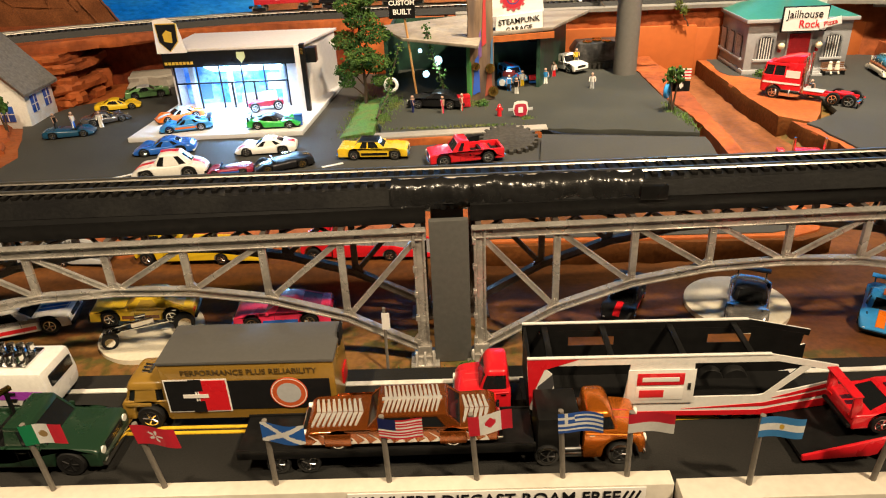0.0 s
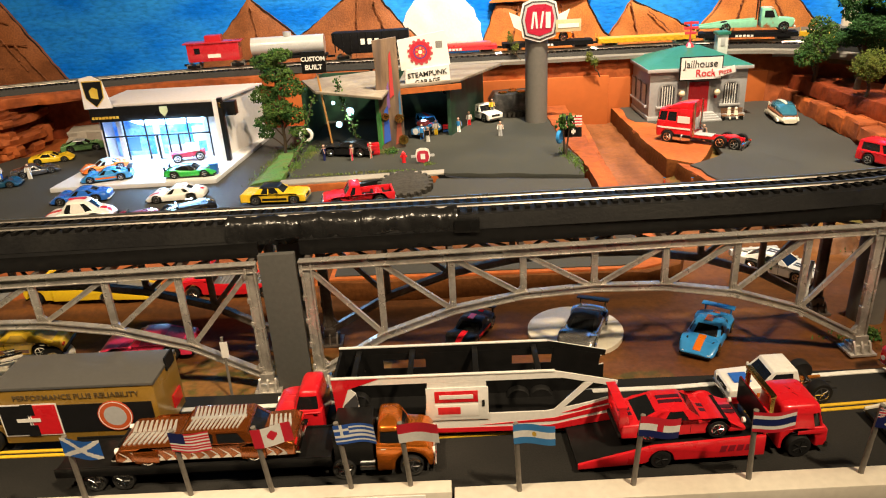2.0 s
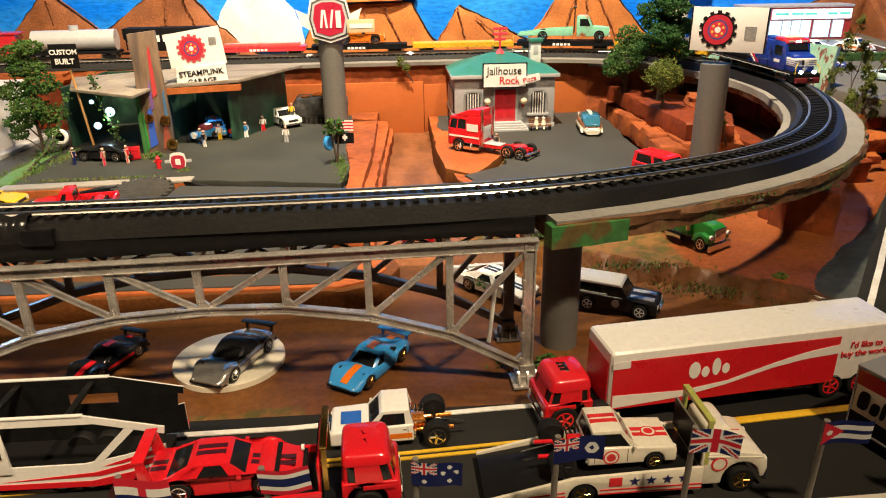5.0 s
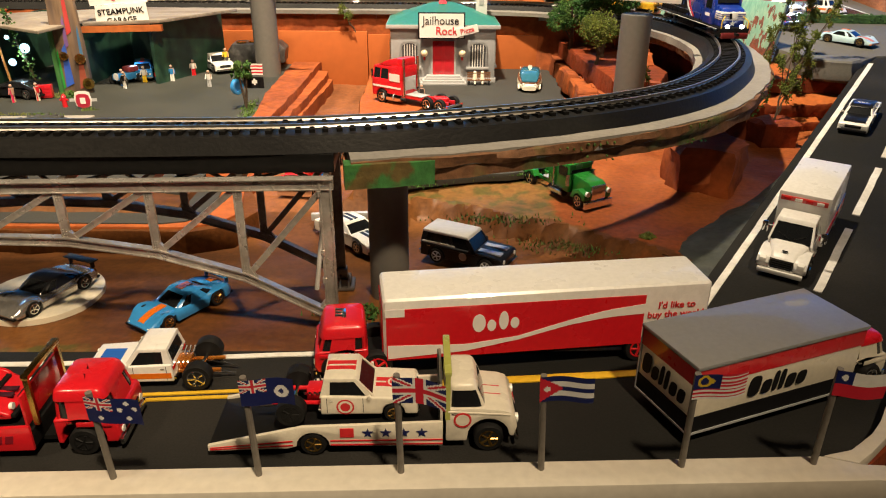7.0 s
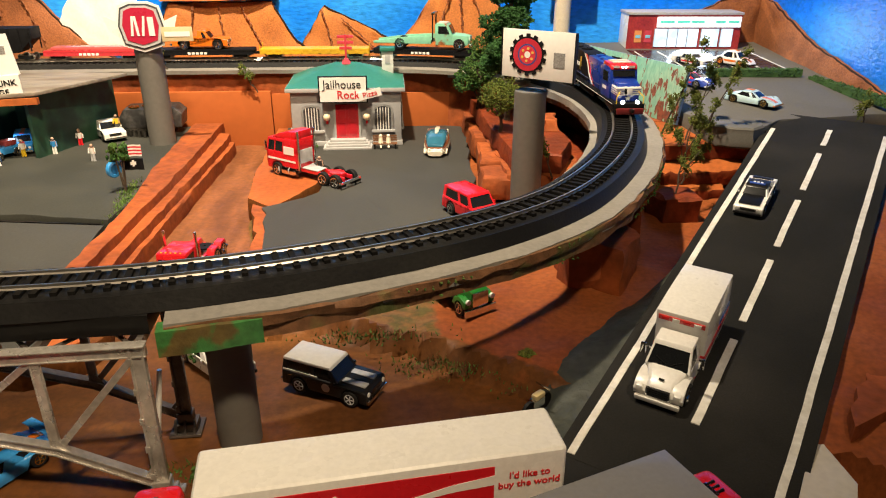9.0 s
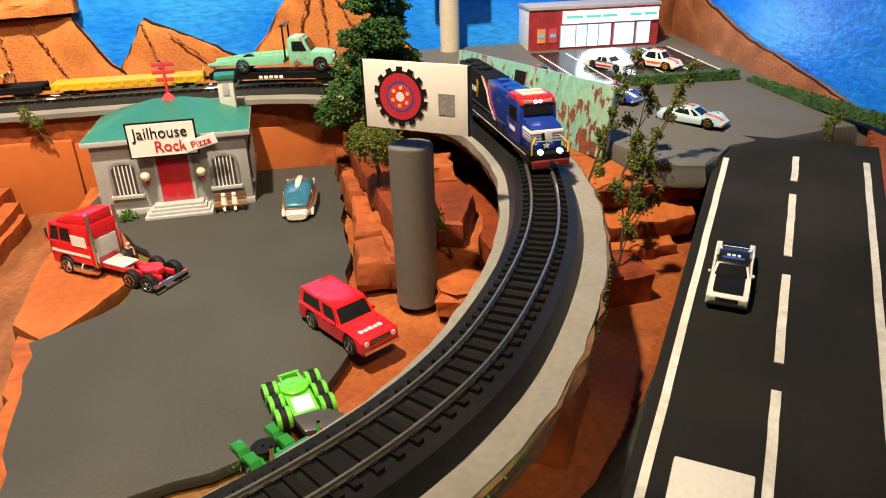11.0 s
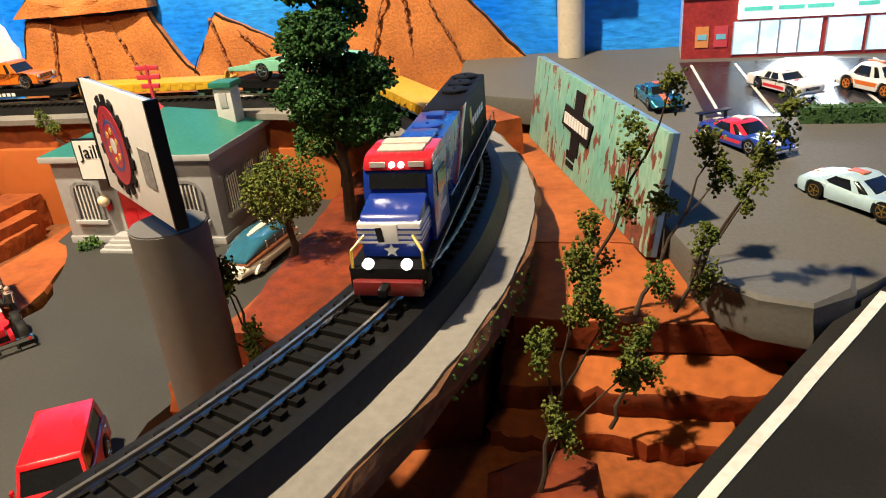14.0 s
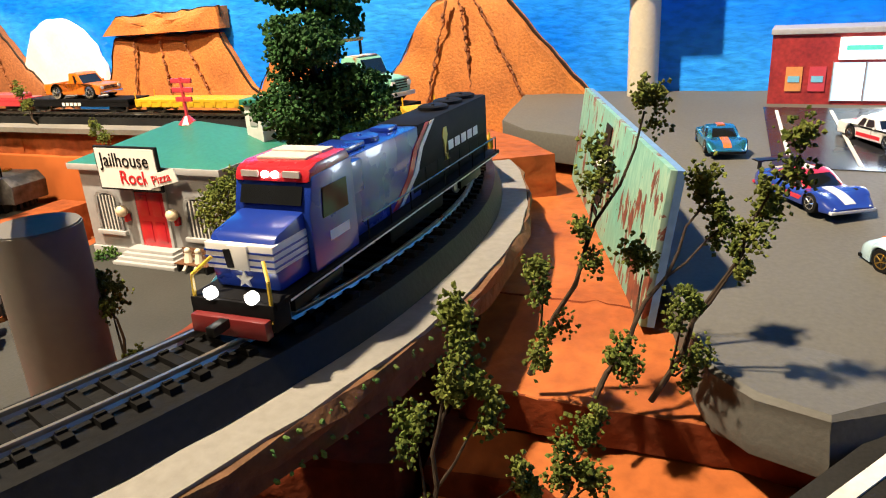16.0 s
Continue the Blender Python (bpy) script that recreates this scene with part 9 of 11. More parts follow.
def limb(bm, pts, r0, r1):
    """One tapered, bent branch through the points."""
    n = len(pts) - 1
    ps = [Vector(p) for p in pts]
    rings = []
    for k, p in enumerate(ps):
        d = (ps[min(k + 1, n)] - ps[max(k - 1, 0)]).normalized()
        u = d.orthogonal().normalized() if k == 0 else (u - d * u.dot(d)).normalized()
        v, r = d.cross(u), r0 + (r1 - r0) * k / n
        rings.append([p + (u * math.cos(a * 0.8976) + v * math.sin(a * 0.8976)) * r for a in range(7)])
    bm_loft(bm, rings)


def tree(x, y, z, blobs, trunk, label, mat, density=60, size=0.17, seed=0, category="tree", name="model_tree"):
    """blobs: (x, y, z, rx, rz) about the foot; trunk: radius."""
    rnd = random.Random(seed)
    root = thing(name, x, y, z, 0, label, category)
    top = max(b[2] for b in blobs)
    bm = bmesh.new()
    stem = [(0.15 * math.sin(k * 1.3) * (k > 0), 0.12 * math.cos(k * 1.7) * (k > 0), top * k / 6) for k in range(7)]
    limb(bm, stem, trunk, trunk * 0.35)
    part("trunk", bm, BARK, root)
    spots = []
    for k, (bx, by, bz, rx, rz) in enumerate(blobs):
        bm = bmesh.new()
        h = max(0.3, bz - rz - 0.6 * math.hypot(bx, by))
        limb(bm, [(0, 0, h), (bx * 0.5, by * 0.5, (h + bz) / 2 + 0.1), (bx, by, bz)], trunk * 0.45, trunk * 0.15)
        part("limb", bm, BARK, root)
        for _ in range(int(density * rx * rx)):
            d = Vector((rnd.gauss(0, 1), rnd.gauss(0, 1), rnd.gauss(0, 1))).normalized()
            q = rnd.uniform(0.7, 1.02) * (1 + 0.42 * noise.noise(d * 2.2 + Vector((k * 3.1, 0, 0))))
            spots.append((bx + d.x * rx * q, by + d.y * rx * q, bz + d.z * rz * q, size * rnd.uniform(0.6, 1.35)))
    tufts("crown", spots, mat, root, seed=seed)
    return root


rnd = random.Random(3)
tall = []
for k, (h, r) in enumerate(((6.0, 2.1), (6.6, 1.7), (8.0, 2.1), (8.8, 1.8), (10.4, 1.9), (11.4, 1.6), (12.8, 1.5), (13.8, 1.2), (15.0, 1.0))):
    a = k * 2.2
    tall.append((math.cos(a) * r * 0.8, math.sin(a) * r * 0.7, h, r * 1.0, r * 0.52))
    tall.append((math.cos(a + 2.4) * r * 0.8, math.sin(a + 2.4) * r * 0.75, h + 0.3, r * 0.9, r * 0.48))
tree(66.5, 89.0, 5.1, tall, 0.38, "tall dark green model tree with layered foliage", LEAF_DARK, 270, 0.12, 1)
tree(65.0, 84.0, 5.1, [(0, 0, 3.9, 2.0, 1.75), (0.8, 0.2, 3.4, 1.2, 1.1), (-0.8, -0.3, 4.2, 1.2, 1.1)], 0.22, "round olive green model tree on the rock shelf", LEAF_OLIVE, 330, 0.09, 2)
tree(64.0, 95.0, 5.1, [(0, 0, 4.6, 2.2, 1.9), (1.5, 0.6, 5.8, 1.7, 1.5), (-1.4, 0, 3.4, 1.6, 1.3), (0.4, 1.0, 7.0, 1.5, 1.2)], 0.3, "dark olive model tree behind the tall tree", LEAF, 260, 0.12, 3)
left_tree = [(-1.6, 0, 4.2, 1.7, 0.9), (1.5, 0.3, 4.8, 1.8, 1.0), (0, -1.0, 6.0, 1.9, 1.0), (-1.6, 0.5, 7.4, 1.8, 1.0), (1.5, -0.2, 8.2, 1.8, 1.1), (0.1, 0.2, 9.9, 2.0, 1.1), (-0.9, 0, 11.4, 1.6, 0.9), (0.8, 0, 12.0, 1.5, 0.8), (1.9, -0.5, 3.0, 1.0, 0.6), (-1.9, -0.4, 2.8, 1.0, 0.6)]
tree(-4.6, 85.0, 1.3, left_tree, 0.22, "ragged green model tree between the showroom and the garage", LEAF, 230, 0.12, 4)


def sapling(foot, clumps, seed, mat=None):
    """foot and the clumps' places in the plan; the last clump is the tip of the stem."""
    rnd = random.Random(seed)
    root = thing("sapling", *foot, 0, "thin model sapling with sparse leaf clumps", "sapling", "saplings on the ledge")
    tip = Vector(clumps[-1]) - Vector(foot)
    stem = [tip * (k / 8) + Vector((0.14 * math.sin(k * 1.9 + seed), 0.12 * math.cos(k * 1.6 + seed), 0)) * min(1, k) for k in range(9)]
    bm = bmesh.new()
    limb(bm, stem, 0.1, 0.03)
    part("stem", bm, BARK, root)
    spots = []
    for k, c in enumerate(clumps):
        b = Vector(c) - Vector(foot)
        i = max(1, min(7, int(8 * (b.z / max(tip.z, 0.1) - 0.22))))
        if k < len(clumps) - 1:
            a = stem[i]
            bm = bmesh.new()
            limb(bm, [a, a + (b - a) * 0.35 + Vector((0, 0, -0.12)), a + (b - a) * 0.7, b], 0.05, 0.02)
            part("twig", bm, BARK, root)
        lean = Vector((rnd.uniform(-0.35, 0.35), rnd.uniform(-0.35, 0.35), 1))
        for lobe in range(5):
            o = b + lean * rnd.uniform(-0.6, 0.75) + Vector((rnd.uniform(-0.3, 0.3), rnd.uniform(-0.3, 0.3), 0))
            r = rnd.uniform(0.16, 0.36)
            for _ in range(60):
                d = Vector((rnd.gauss(0, 0.42), rnd.gauss(0, 0.42), rnd.gauss(0, 0.48))) * r
                spots.append((o.x + d.x * 1.3, o.y + d.y * 1.3, o.z + d.z * 1.5, rnd.uniform(0.05, 0.1)))
    tufts("leaves", spots, mat or (LEAF_OLIVE if seed % 3 else LEAF), root, seed=seed)


sapling((79.2, 71.0, 2.4), [(80.0, 71.4, 5.0), (82.0, 72.2, 6.8), (79.4, 72.0, 7.4), (81.3, 71.9, 8.9), (80.4, 71.9, 9.6), (80.6, 72.3, 10.5)], 1)
sapling((80.2, 78.8, 5.7), [(81.0, 78.2, 7.1), (80.9, 78.1, 9.2), (82.2, 79.0, 10.3), (82.3, 79.0, 12.6), (83.6, 79.5, 14.3)], 2)
sapling((82.5, 78.0, 5.7), [(83.2, 78.0, 7.4), (83.6, 79.4, 9.4), (85.7, 80.3, 10.8), (85.2, 80.2, 11.6)], 4)
sapling((84.1, 78.7, 5.5), [(85.1, 78.9, 6.7), (85.0, 77.9, 9.2), (86.4, 78.3, 10.7), (86.9, 78.6, 12.2), (87.3, 78.4, 13.4)], 5)
sapling((81.6, 75.4, 2.0), [(83.0, 75.6, 4.4), (82.2, 75.0, 5.2), (82.8, 76.0, 6.0)], 7)
sapling((68.6, 74.2, 3.2), [(67.6, 74.0, 6.2), (65.6, 73.6, 7.2), (66.8, 74.4, 8.4), (67.0, 74.0, 8.8)], 8)
sapling((100.8, 78.8, 6.2), [(100.6, 79.2, 8.2), (101.0, 79.0, 9.2)], 10)
sapling((37.2, 101.6, 6.0), [(36.4, 101.4, 7.6), (35.6, 101.2, 8.8)], 11)
sapling((26.2, 103.2, 8.4), [(25.4, 103.2, 10.4), (24.6, 103.4, 11.8)], 13)


def palm(x, y, z, h, seed):
    root = thing("palm", x, y, z, 0, "small green model palm bush", "palm", "palms")
    rnd = random.Random(seed)
    spots = []
    for s in (-0.5, 0.4):
        bm = bmesh.new()
        limb(bm, [(0, 0, 0), (s * 0.6, 0, h * 0.6), (s, 0, h)], 0.12, 0.06)
        part("stem", bm, BARK, root)
        for _ in range(60):
            spots.append((s + rnd.gauss(0, 0.22), rnd.gauss(0, 0.22), h + rnd.uniform(-1.0, 0.5), rnd.uniform(0.1, 0.24)))
    tufts("fronds", spots, LEAF, root, seed=seed, flat=1.6)


palm(28.9, 76.4, 2.0, 4.0, 1)
for x, y, z, r in ((44.2, 92.8, 1.25, 0.95), (46.4, 93.4, 1.25, 0.5), (47.6, 58.0, 1.1, 0.5), (61.8, 49.0, 0.2, 0.5), (63.4, 46.9, -0.9, 0.6), (44.0, 41.4, -1.3, 0.8), (104.4, 76.5, 5.0, 0.8), (41.3, 51.2, -0.4, 0.6), (7.2, 36.9, -1.3, 0.6), (9.0, 81.0, 2.0, 0.8)):
    rr = random.Random(int(x * 9))
    b = thing("shrub", x, y, z, 0, "small round green scatter shrub", "shrub", "shrubs")
    spots = []
    for _ in range(110):
        d = Vector((rr.gauss(0, 1), rr.gauss(0, 1), abs(rr.gauss(0, 1)))).normalized() * r * rr.uniform(0.5, 1.05)
        spots.append((d.x, d.y, d.z * 0.85, rr.uniform(0.07, 0.16)))
    tufts("leaves", spots, LEAF if x < 60 else LEAF_OLIVE, b, seed=int(x))


def grass(name, patches, mat, label, seed=0, n=70):
    rr = random.Random(seed)
    verts, faces = [], []
    for x, y, z, rx, ry in patches:
        for _ in range(int(n * rx * ry)):
            px, py = x + rr.gauss(0, 0.5) * rx, y + rr.gauss(0, 0.5) * ry
            h, a = rr.uniform(0.1, 0.34), rr.uniform(0, 6.3)
            dx, dy = 0.06 * math.cos(a), 0.06 * math.sin(a)
            k = len(verts)
            verts += [((px - dx) * U, (py - dy) * U, z * U), ((px + dx) * U, (py + dy) * U, z * U), ((px + rr.gauss(0, 0.08)) * U, (py + rr.gauss(0, 0.08)) * U, (z + h) * U)]
            faces.append((k, k + 1, k + 2))
    me = bpy.data.meshes.new(name)
    me.from_pydata(verts, [], faces)
    me.materials.append(mat)
    tagged(new(name, me), label, "grass", "", "stuff")


bm = bmesh.new()
rings = []
for k in range(8):
    y = 73.0 + 1.9 * k
    rings.append([(-6.2 + 0.1 * k, y, 1.1), (-2.3 - 0.05 * k, y + 0.2, 1.1), (-2.4, y + 0.2, 1.75 + 0.1 * (k % 2)), (-3.4, y, 1.7), (-5.3 + 0.2 * (k % 3), y - 0.1, 1.45)])
bm_loft(bm, rings)
tagged(part("grass_bank", bm, MOSS, label="mossy green bank beside the garage platform", bevel=0.1), category="grass bank", kind="structure")
grass("grass", [(-4.2, 75, 1.2, 1.6, 3.2), (-4.4, 80, 1.2, 1.8, 4), (-4.6, 86, 1.2, 1.6, 4), (-1.6, 77, 2.0, 0.7, 3), (3, 73.0, 2.0, 4, 0.3), (9, 73.3, 2.0, 4, 0.3), (13.6, 75.4, 2.0, 0.7, 0.7), (29.7, 73.4, 2.0, 0.5, 3.4), (29.0, 77, 2.0, 0.6, 2.4), (8.2, 81.5, 2.0, 1.3, 1.3), (-1.0, 82.5, 2.0, 1.0, 3)], material("static grass", (0.09, 0.17, 0.03), 0.85, vary=0.4, grain=300, second=(0.16, 0.17, 0.05), patch=30), "short green and olive static grass tufts", 1, 150)
grass("scrub", [(43.5, 41.5, -1.3, 2.2, 1.0), (57, 49.5, -0.6, 4, 1.4), (62, 48.5, -0.8, 2.5, 1.6), (52, 51.5, 0.4, 4, 1.0), (5, 36.6, -1.35, 6, 0.5), (45, 57, 0.9, 3, 0.7), (54, 59.6, 1.0, 4, 0.7), (64, 47.4, -0.8, 1.2, 1.0)], MOSS, "dark green scrub scatter on the dirt", 2, 70)

# ---- paper flags on the barrier ----
FW, FH = 1.9, 1.15


def union(u, v):
    x, y = u - 0.5, v - 0.5
    if abs(x) < 0.07 or abs(y) < 0.1:
        return 1
    if abs(x) < 0.12 or abs(y) < 0.17:
        return 0
    d = abs(abs(x) - abs(y))
    return 1 if d < 0.045 else 0 if d < 0.11 else 2


WRB = [WHITE, paint(0.6, 0.02, 0.04, 0.5), paint(0.008, 0.015, 0.1, 0.5)]
FLAGS = [
    ("green white and red tricolour", [paint(0.01, 0.2, 0.08, 0.5), WHITE, WRB[1], paint(0.3, 0.2, 0.08, 0.5)], lambda u, v: 3 if math.hypot(u - 0.5, (v - 0.5) * 0.55) < 0.1 else 0 if u < 0.33 else 1 if u < 0.67 else 2),
    ("red with white flower", [WRB[1], WHITE], lambda u, v: 1 if 0.03 < math.hypot(u - 0.5, (v - 0.5) * 0.55) < 0.1 + 0.07 * math.cos(5 * math.atan2((v - 0.5) * 0.55, u - 0.5)) else 0),
    ("blue with white diagonal cross", [paint(0.02, 0.12, 0.45, 0.5), WHITE], lambda u, v: 1 if min(abs(u - v), abs(u - 1 + v)) < 0.12 else 0),
    ("striped with blue canton", WRB, lambda u, v: (2 if (int(u * 30) + int(v * 26)) % 2 else 2) if u < 0.4 and v > 0.46 else (1 if int(v * 13) % 2 == 0 else 0)),
    ("red and white with maple leaf", WRB, lambda u, v: 1 if abs(u - 0.5) > 0.25 or (abs(u - 0.5) * 1.3 + abs(v - 0.55) * 0.75 < 0.2 and (abs(u - 0.5) < 0.13)) else 0),
    ("blue white stripes with cross", [paint(0.03, 0.1, 0.4, 0.5), WHITE], lambda u, v: (1 if abs(u - 0.18) < 0.035 or abs(v - 0.72) < 0.06 else 0) if u < 0.37 and v > 0.45 else (0 if int(v * 9) % 2 == 0 else 1)),
    ("red over white bicolour", WRB, lambda u, v: 1 if v > 0.5 else 0),
    ("pale blue white bands with sun", [paint(0.05, 0.22, 0.5, 0.5), WHITE, paint(0.6, 0.38, 0.05, 0.5)], lambda u, v: 2 if math.hypot(u - 0.5, (v - 0.5) * 0.55) < 0.06 else 1 if 0.33 < v < 0.67 else 0),
    ("red white blue bands with crest", WRB, lambda u, v: 1 if v > 0.67 or (abs(u - 0.5) < 0.07 and 0.35 < v) else 0 if v > 0.33 else 2),
    ("red white and navy bands", WRB, lambda u, v: 1 if v < 0.17 or v > 0.83 else 0 if v < 0.33 or v > 0.67 else 2),
    ("navy with crosses and stars", WRB, lambda u, v: union(u / 0.5, (v - 0.5) * 2) if u < 0.5 and v > 0.5 else 0 if min(math.hypot(u - a, (v - b) * 0.55) for a, b in ((0.25, 0.22), (0.75, 0.8), (0.75, 0.2), (0.62, 0.55), (0.88, 0.6))) < 0.045 else 2),
    ("navy with crosses and badge", WRB, lambda u, v: union(u / 0.5, (v - 0.5) * 2) if u < 0.5 and v > 0.5 else 0 if 0.05 < math.hypot(u - 0.76, (v - 0.48) * 0.55) < 0.13 else 2),
    ("red white and blue crosses", WRB, union),
    ("stripes with red triangle and star", WRB, lambda u, v: (0 if math.hypot(u - 0.14, (v - 0.5) * 0.55) < 0.06 else 1) if u < 0.45 * (1 - abs(v - 0.5) * 2) else 2 if int(v * 5) % 2 == 0 else 0),
    ("red white stripes with yellow crescent", WRB + [paint(0.65, 0.45, 0.02, 0.5)], lambda u, v: (3 if 0.075 < math.hypot(u - 0.2, (v - 0.72) * 0.55) < 0.13 or math.hypot(u - 0.33, (v - 0.72) * 0.55) < 0.06 else 2) if u < 0.5 and v > 0.43 else (1 if int(v * 14) % 2 else 0)),
    ("white over red with blue canton", WRB, lambda u, v: (0 if math.hypot(u - 0.17, (v - 0.75) * 0.55) < 0.06 else 2) if u < 0.33 and v > 0.5 else 0 if v > 0.5 else 1),
]
FLAG_X = [-11.95, -6.75, -1.6, 3.6, 7.6, 11.5, 14.4, 19.65, 25.1, 30.6, 35.95, 41.35, 46.7, 52.05, 57.5, 62.7]
for k, ((what, mats, rule), x) in enumerate(zip(FLAGS, FLAG_X)):
    rr = random.Random(k + 70)
    root = thing("flag", x, barrier_back(x) - (0.25 if x < 16.5 else 0.45), -0.02, rr.uniform(-6, 6), f"paper flag on stick, {what}", "flag", "flags along the barrier", roll=rr.uniform(2, 7), pitch=rr.uniform(-4, 3))
    one_cyl("stick", root, STICK, (0, 0, -0.02), (0, 0, 4.15 + 0.55 * (x > 38)), 0.13, 0.12, 10)
    bm = bmesh.new()
    nu, nv, droop = 40, 24, rr.uniform(-0.15, 0.25)
    grid = [[bm.verts.new((-0.15 + FW * i / nu, -0.15 + 0.1 * math.sin(i / nu * 5 + k) * (i / nu), 3.0 + 0.55 * (x > 38) + FH * j / nv - droop * (i / nu) ** 1.5 + 0.05 * math.sin(i / nu * 4 + k))) for i in range(nu + 1)] for j in range(nv + 1)]
    for j in range(nv):
        for i in range(nu):
            f = bm.faces.new((grid[j][i], grid[j][i + 1], grid[j + 1][i + 1], grid[j + 1][i]))
            f.material_index = rule((i + 0.5) / nu, (j + 0.5) / nv)
    me = mesh_of("cloth", bm, mats)
    cloth = new("cloth", me)
    cloth.parent = root
mini = thing("marker_sign", 2.5, 36.9, -1.3, 0, "thin metal pin with a small white tag", "marker")
one_cyl("pin", mini, STICK, (0, 0, 0), (0.05, 0, 4.4), 0.09, n=8)
one_box("tag", mini, PAPER, -0.1, 0.35, -0.1, -0.05, 3.0, 4.1)

# ---- showroom ----
show = thing("showroom", -18.6, 84.5, 1.2, 1.5, "white toy car showroom with black fascia and lit glass front", "building")
SHOW_W = material("white card", (0.74, 0.70, 0.68), 0.5, vary=0.04)
bm = bmesh.new()
bm_prism(bm, [(-10.2, -10.6), (8.3, -10.3), (10.2, 11.5), (-8.5, 11.5)], 0.0, 0.568)
part("pad", bm, material("white tiled pad", (0.62, 0.62, 0.62), 0.35, vary=0.06, grain=60), show, "white forecourt pad", 0.04)
one_box("back_wall", show, SHOW_W, -8.2, 9.6, 8.6, 8.9, 0.5, 8.2)
one_box("left_wall", show, SHOW_W, -8.2, -7.9, 0, 8.6, 0.5, 8.2)
bm = bmesh.new()
bm_prism(bm, [(6.8, 0.0), (7.1, 0.0), (9.7, 8.9), (9.4, 8.9)], 0.5, 8.3)
part("right_wall", bm, SHOW_W, show, "pale pink white side wall")
bm = bmesh.new()
bm_prism(bm, [(-8.5, -0.8), (7.2, -0.8), (10.0, 9.3), (-8.0, 9.3)], 8.25, 8.6)
part("roof", bm, material("pale roof card", (0.62, 0.58, 0.58), 0.5, vary=0.05), show, "", 0.04)
one_box("fascia", show, BLACK, -8.6, 7.6, -1.0, -0.7, 6.3, 8.3, 0.04, "black fascia band")
one_box("side_fascia", show, BLACK, 7.6, 8.9, -0.9, 0.4, 6.3, 8.2, 0.04)
show.scale.z = 0.88
lit = material("lit showroom", (0.05, 0.25, 0.9), 0.5, vary=0.4, grain=120, second=(0.4, 0.7, 1.0), patch=60, mix=(0.4, 0.62), emit=0.5)
one_box("interior_back", show, lit, -7.6, 5.2, 2.2, 2.4, 0.6, 6.3, label="glowing blue white interior")
one_box("interior_floor", show, material("showroom floor", (0.5, 0.6, 0.7), 0.2), -7.9, 6.8, 0.1, 8.5, 0.5, 0.56)
for k in range(6):
    x = -7.8 + k * 2.6
    one_box("mullion", show, BLACK, x - 0.08, x + 0.08, -0.3, -0.1, 0.5, 6.3)
one_box("transom", show, BLACK, -7.8, 5.2, -0.32, -0.12, 3.9, 4.08)
for x0, x1, z0, z1, c in ((-6.9, -4.6, 1.2, 3.2, (0.1, 0.25, 0.5)), (-4.0, -2.2, 4.6, 6.0, (0.1, 0.3, 0.6)), (-0.8, 1.0, 1.0, 3.6, (0.2, 0.45, 0.6)), (2.2, 4.6, 2.2, 4.4, (0.7, 0.75, 0.5)), (-2.0, -1.2, 4.4, 6.1, (0.15, 0.3, 0.5))):
    one_box("interior_print", show, paint(*c, 0.5), x0, x1, 2.1, 2.19, z0, z1)
for x in (-6.3, -1.9, 4.4):
    one_box("inner_pillar", show, SHOW_W, x - 0.3, x + 0.3, 0.9, 1.5, 0.56, 6.3, 0.05)
one_box("reception_desk", show, SHOW_W, -0.9, 2.6, 1.2, 1.9, 0.56, 1.9, 0.08)
one_box("ceiling_panel", show, SHOW_W, -7.9, 5.2, 0.2, 2.1, 6.1, 6.25)
one_box("door_frame", show, BLACK, -1.4, 1.4, -0.34, -0.2, 0.5, 0.62)
one_box("door_frame", show, BLACK, -1.45, -1.25, -0.34, -0.12, 0.5, 3.9)
one_box("door_frame", show, BLACK, 1.15, 1.35, -0.34, -0.12, 0.5, 3.9)
g = bpy.data.materials.new("clear pane")
g.use_nodes = True
gb = g.node_tree.nodes["Principled BSDF"]
gb.inputs["Transmission Weight"].default_value, gb.inputs["Roughness"].default_value, gb.inputs["IOR"].default_value = 1.0, 0.02, 1.1
for k in range(5):
    p = one_box("pane", show, g, -7.7 + k * 2.6, -5.3 + k * 2.6, -0.2, -0.17, 0.6, 6.2)
    p.visible_shadow = False
CREST_GOLD = paint(0.6, 0.4, 0.05, 0.4)
one_box("white_panel", show, SHOW_W, 5.3, 6.9, -0.3, 0, 0.5, 6.3)
one_box("column", show, SHOW_W, 6.9, 7.5, -2.8, -2.2, 0.5, 9.0, 0.04, "tall white and black entrance column")
one_box("column_face", show, BLACK, 7.5, 8.0, -2.9, -2.1, 0.5, 9.1, 0.04)
one_box("column_mark", show, GOLD, 7.6, 7.9, -2.95, -2.9, 7.9, 8.6)
bm = bmesh.new()
bm_side(bm, [(-1.6, 0), (1.8, 0), (1.2, 3.6), (0, 4.4), (-1.4, 4.1)], -0.15, 0)
part("crest_board", bm, SHOW_W, show, "white backed crest sign", m=at(-7.4, -0.9, 8.2))
bm = bmesh.new()
bm_side(bm, [(0, 0.25), (1.1, 1.5), (1.22, 3.82), (-1.22, 3.82), (-1.1, 1.5)], -0.2, -0.15)
part("crest_rim", bm, CREST_GOLD, show, "gold shield rim", m=at(-7.4, -0.9, 8.1))
bm = bmesh.new()
bm_side(bm, [(0, 0.4), (1.0, 1.6), (1.1, 3.7), (-1.1, 3.7), (-1.0, 1.6)], -0.25, -0.15)
part("crest", bm, INK, show, "black shield crest", m=at(-7.4, -0.9, 8.1))
bm = bmesh.new()
bm_side(bm, [(-0.4, 1.6), (0.45, 1.4), (0.55, 2.7), (0, 3.0), (-0.5, 2.5)], -0.3, -0.25)
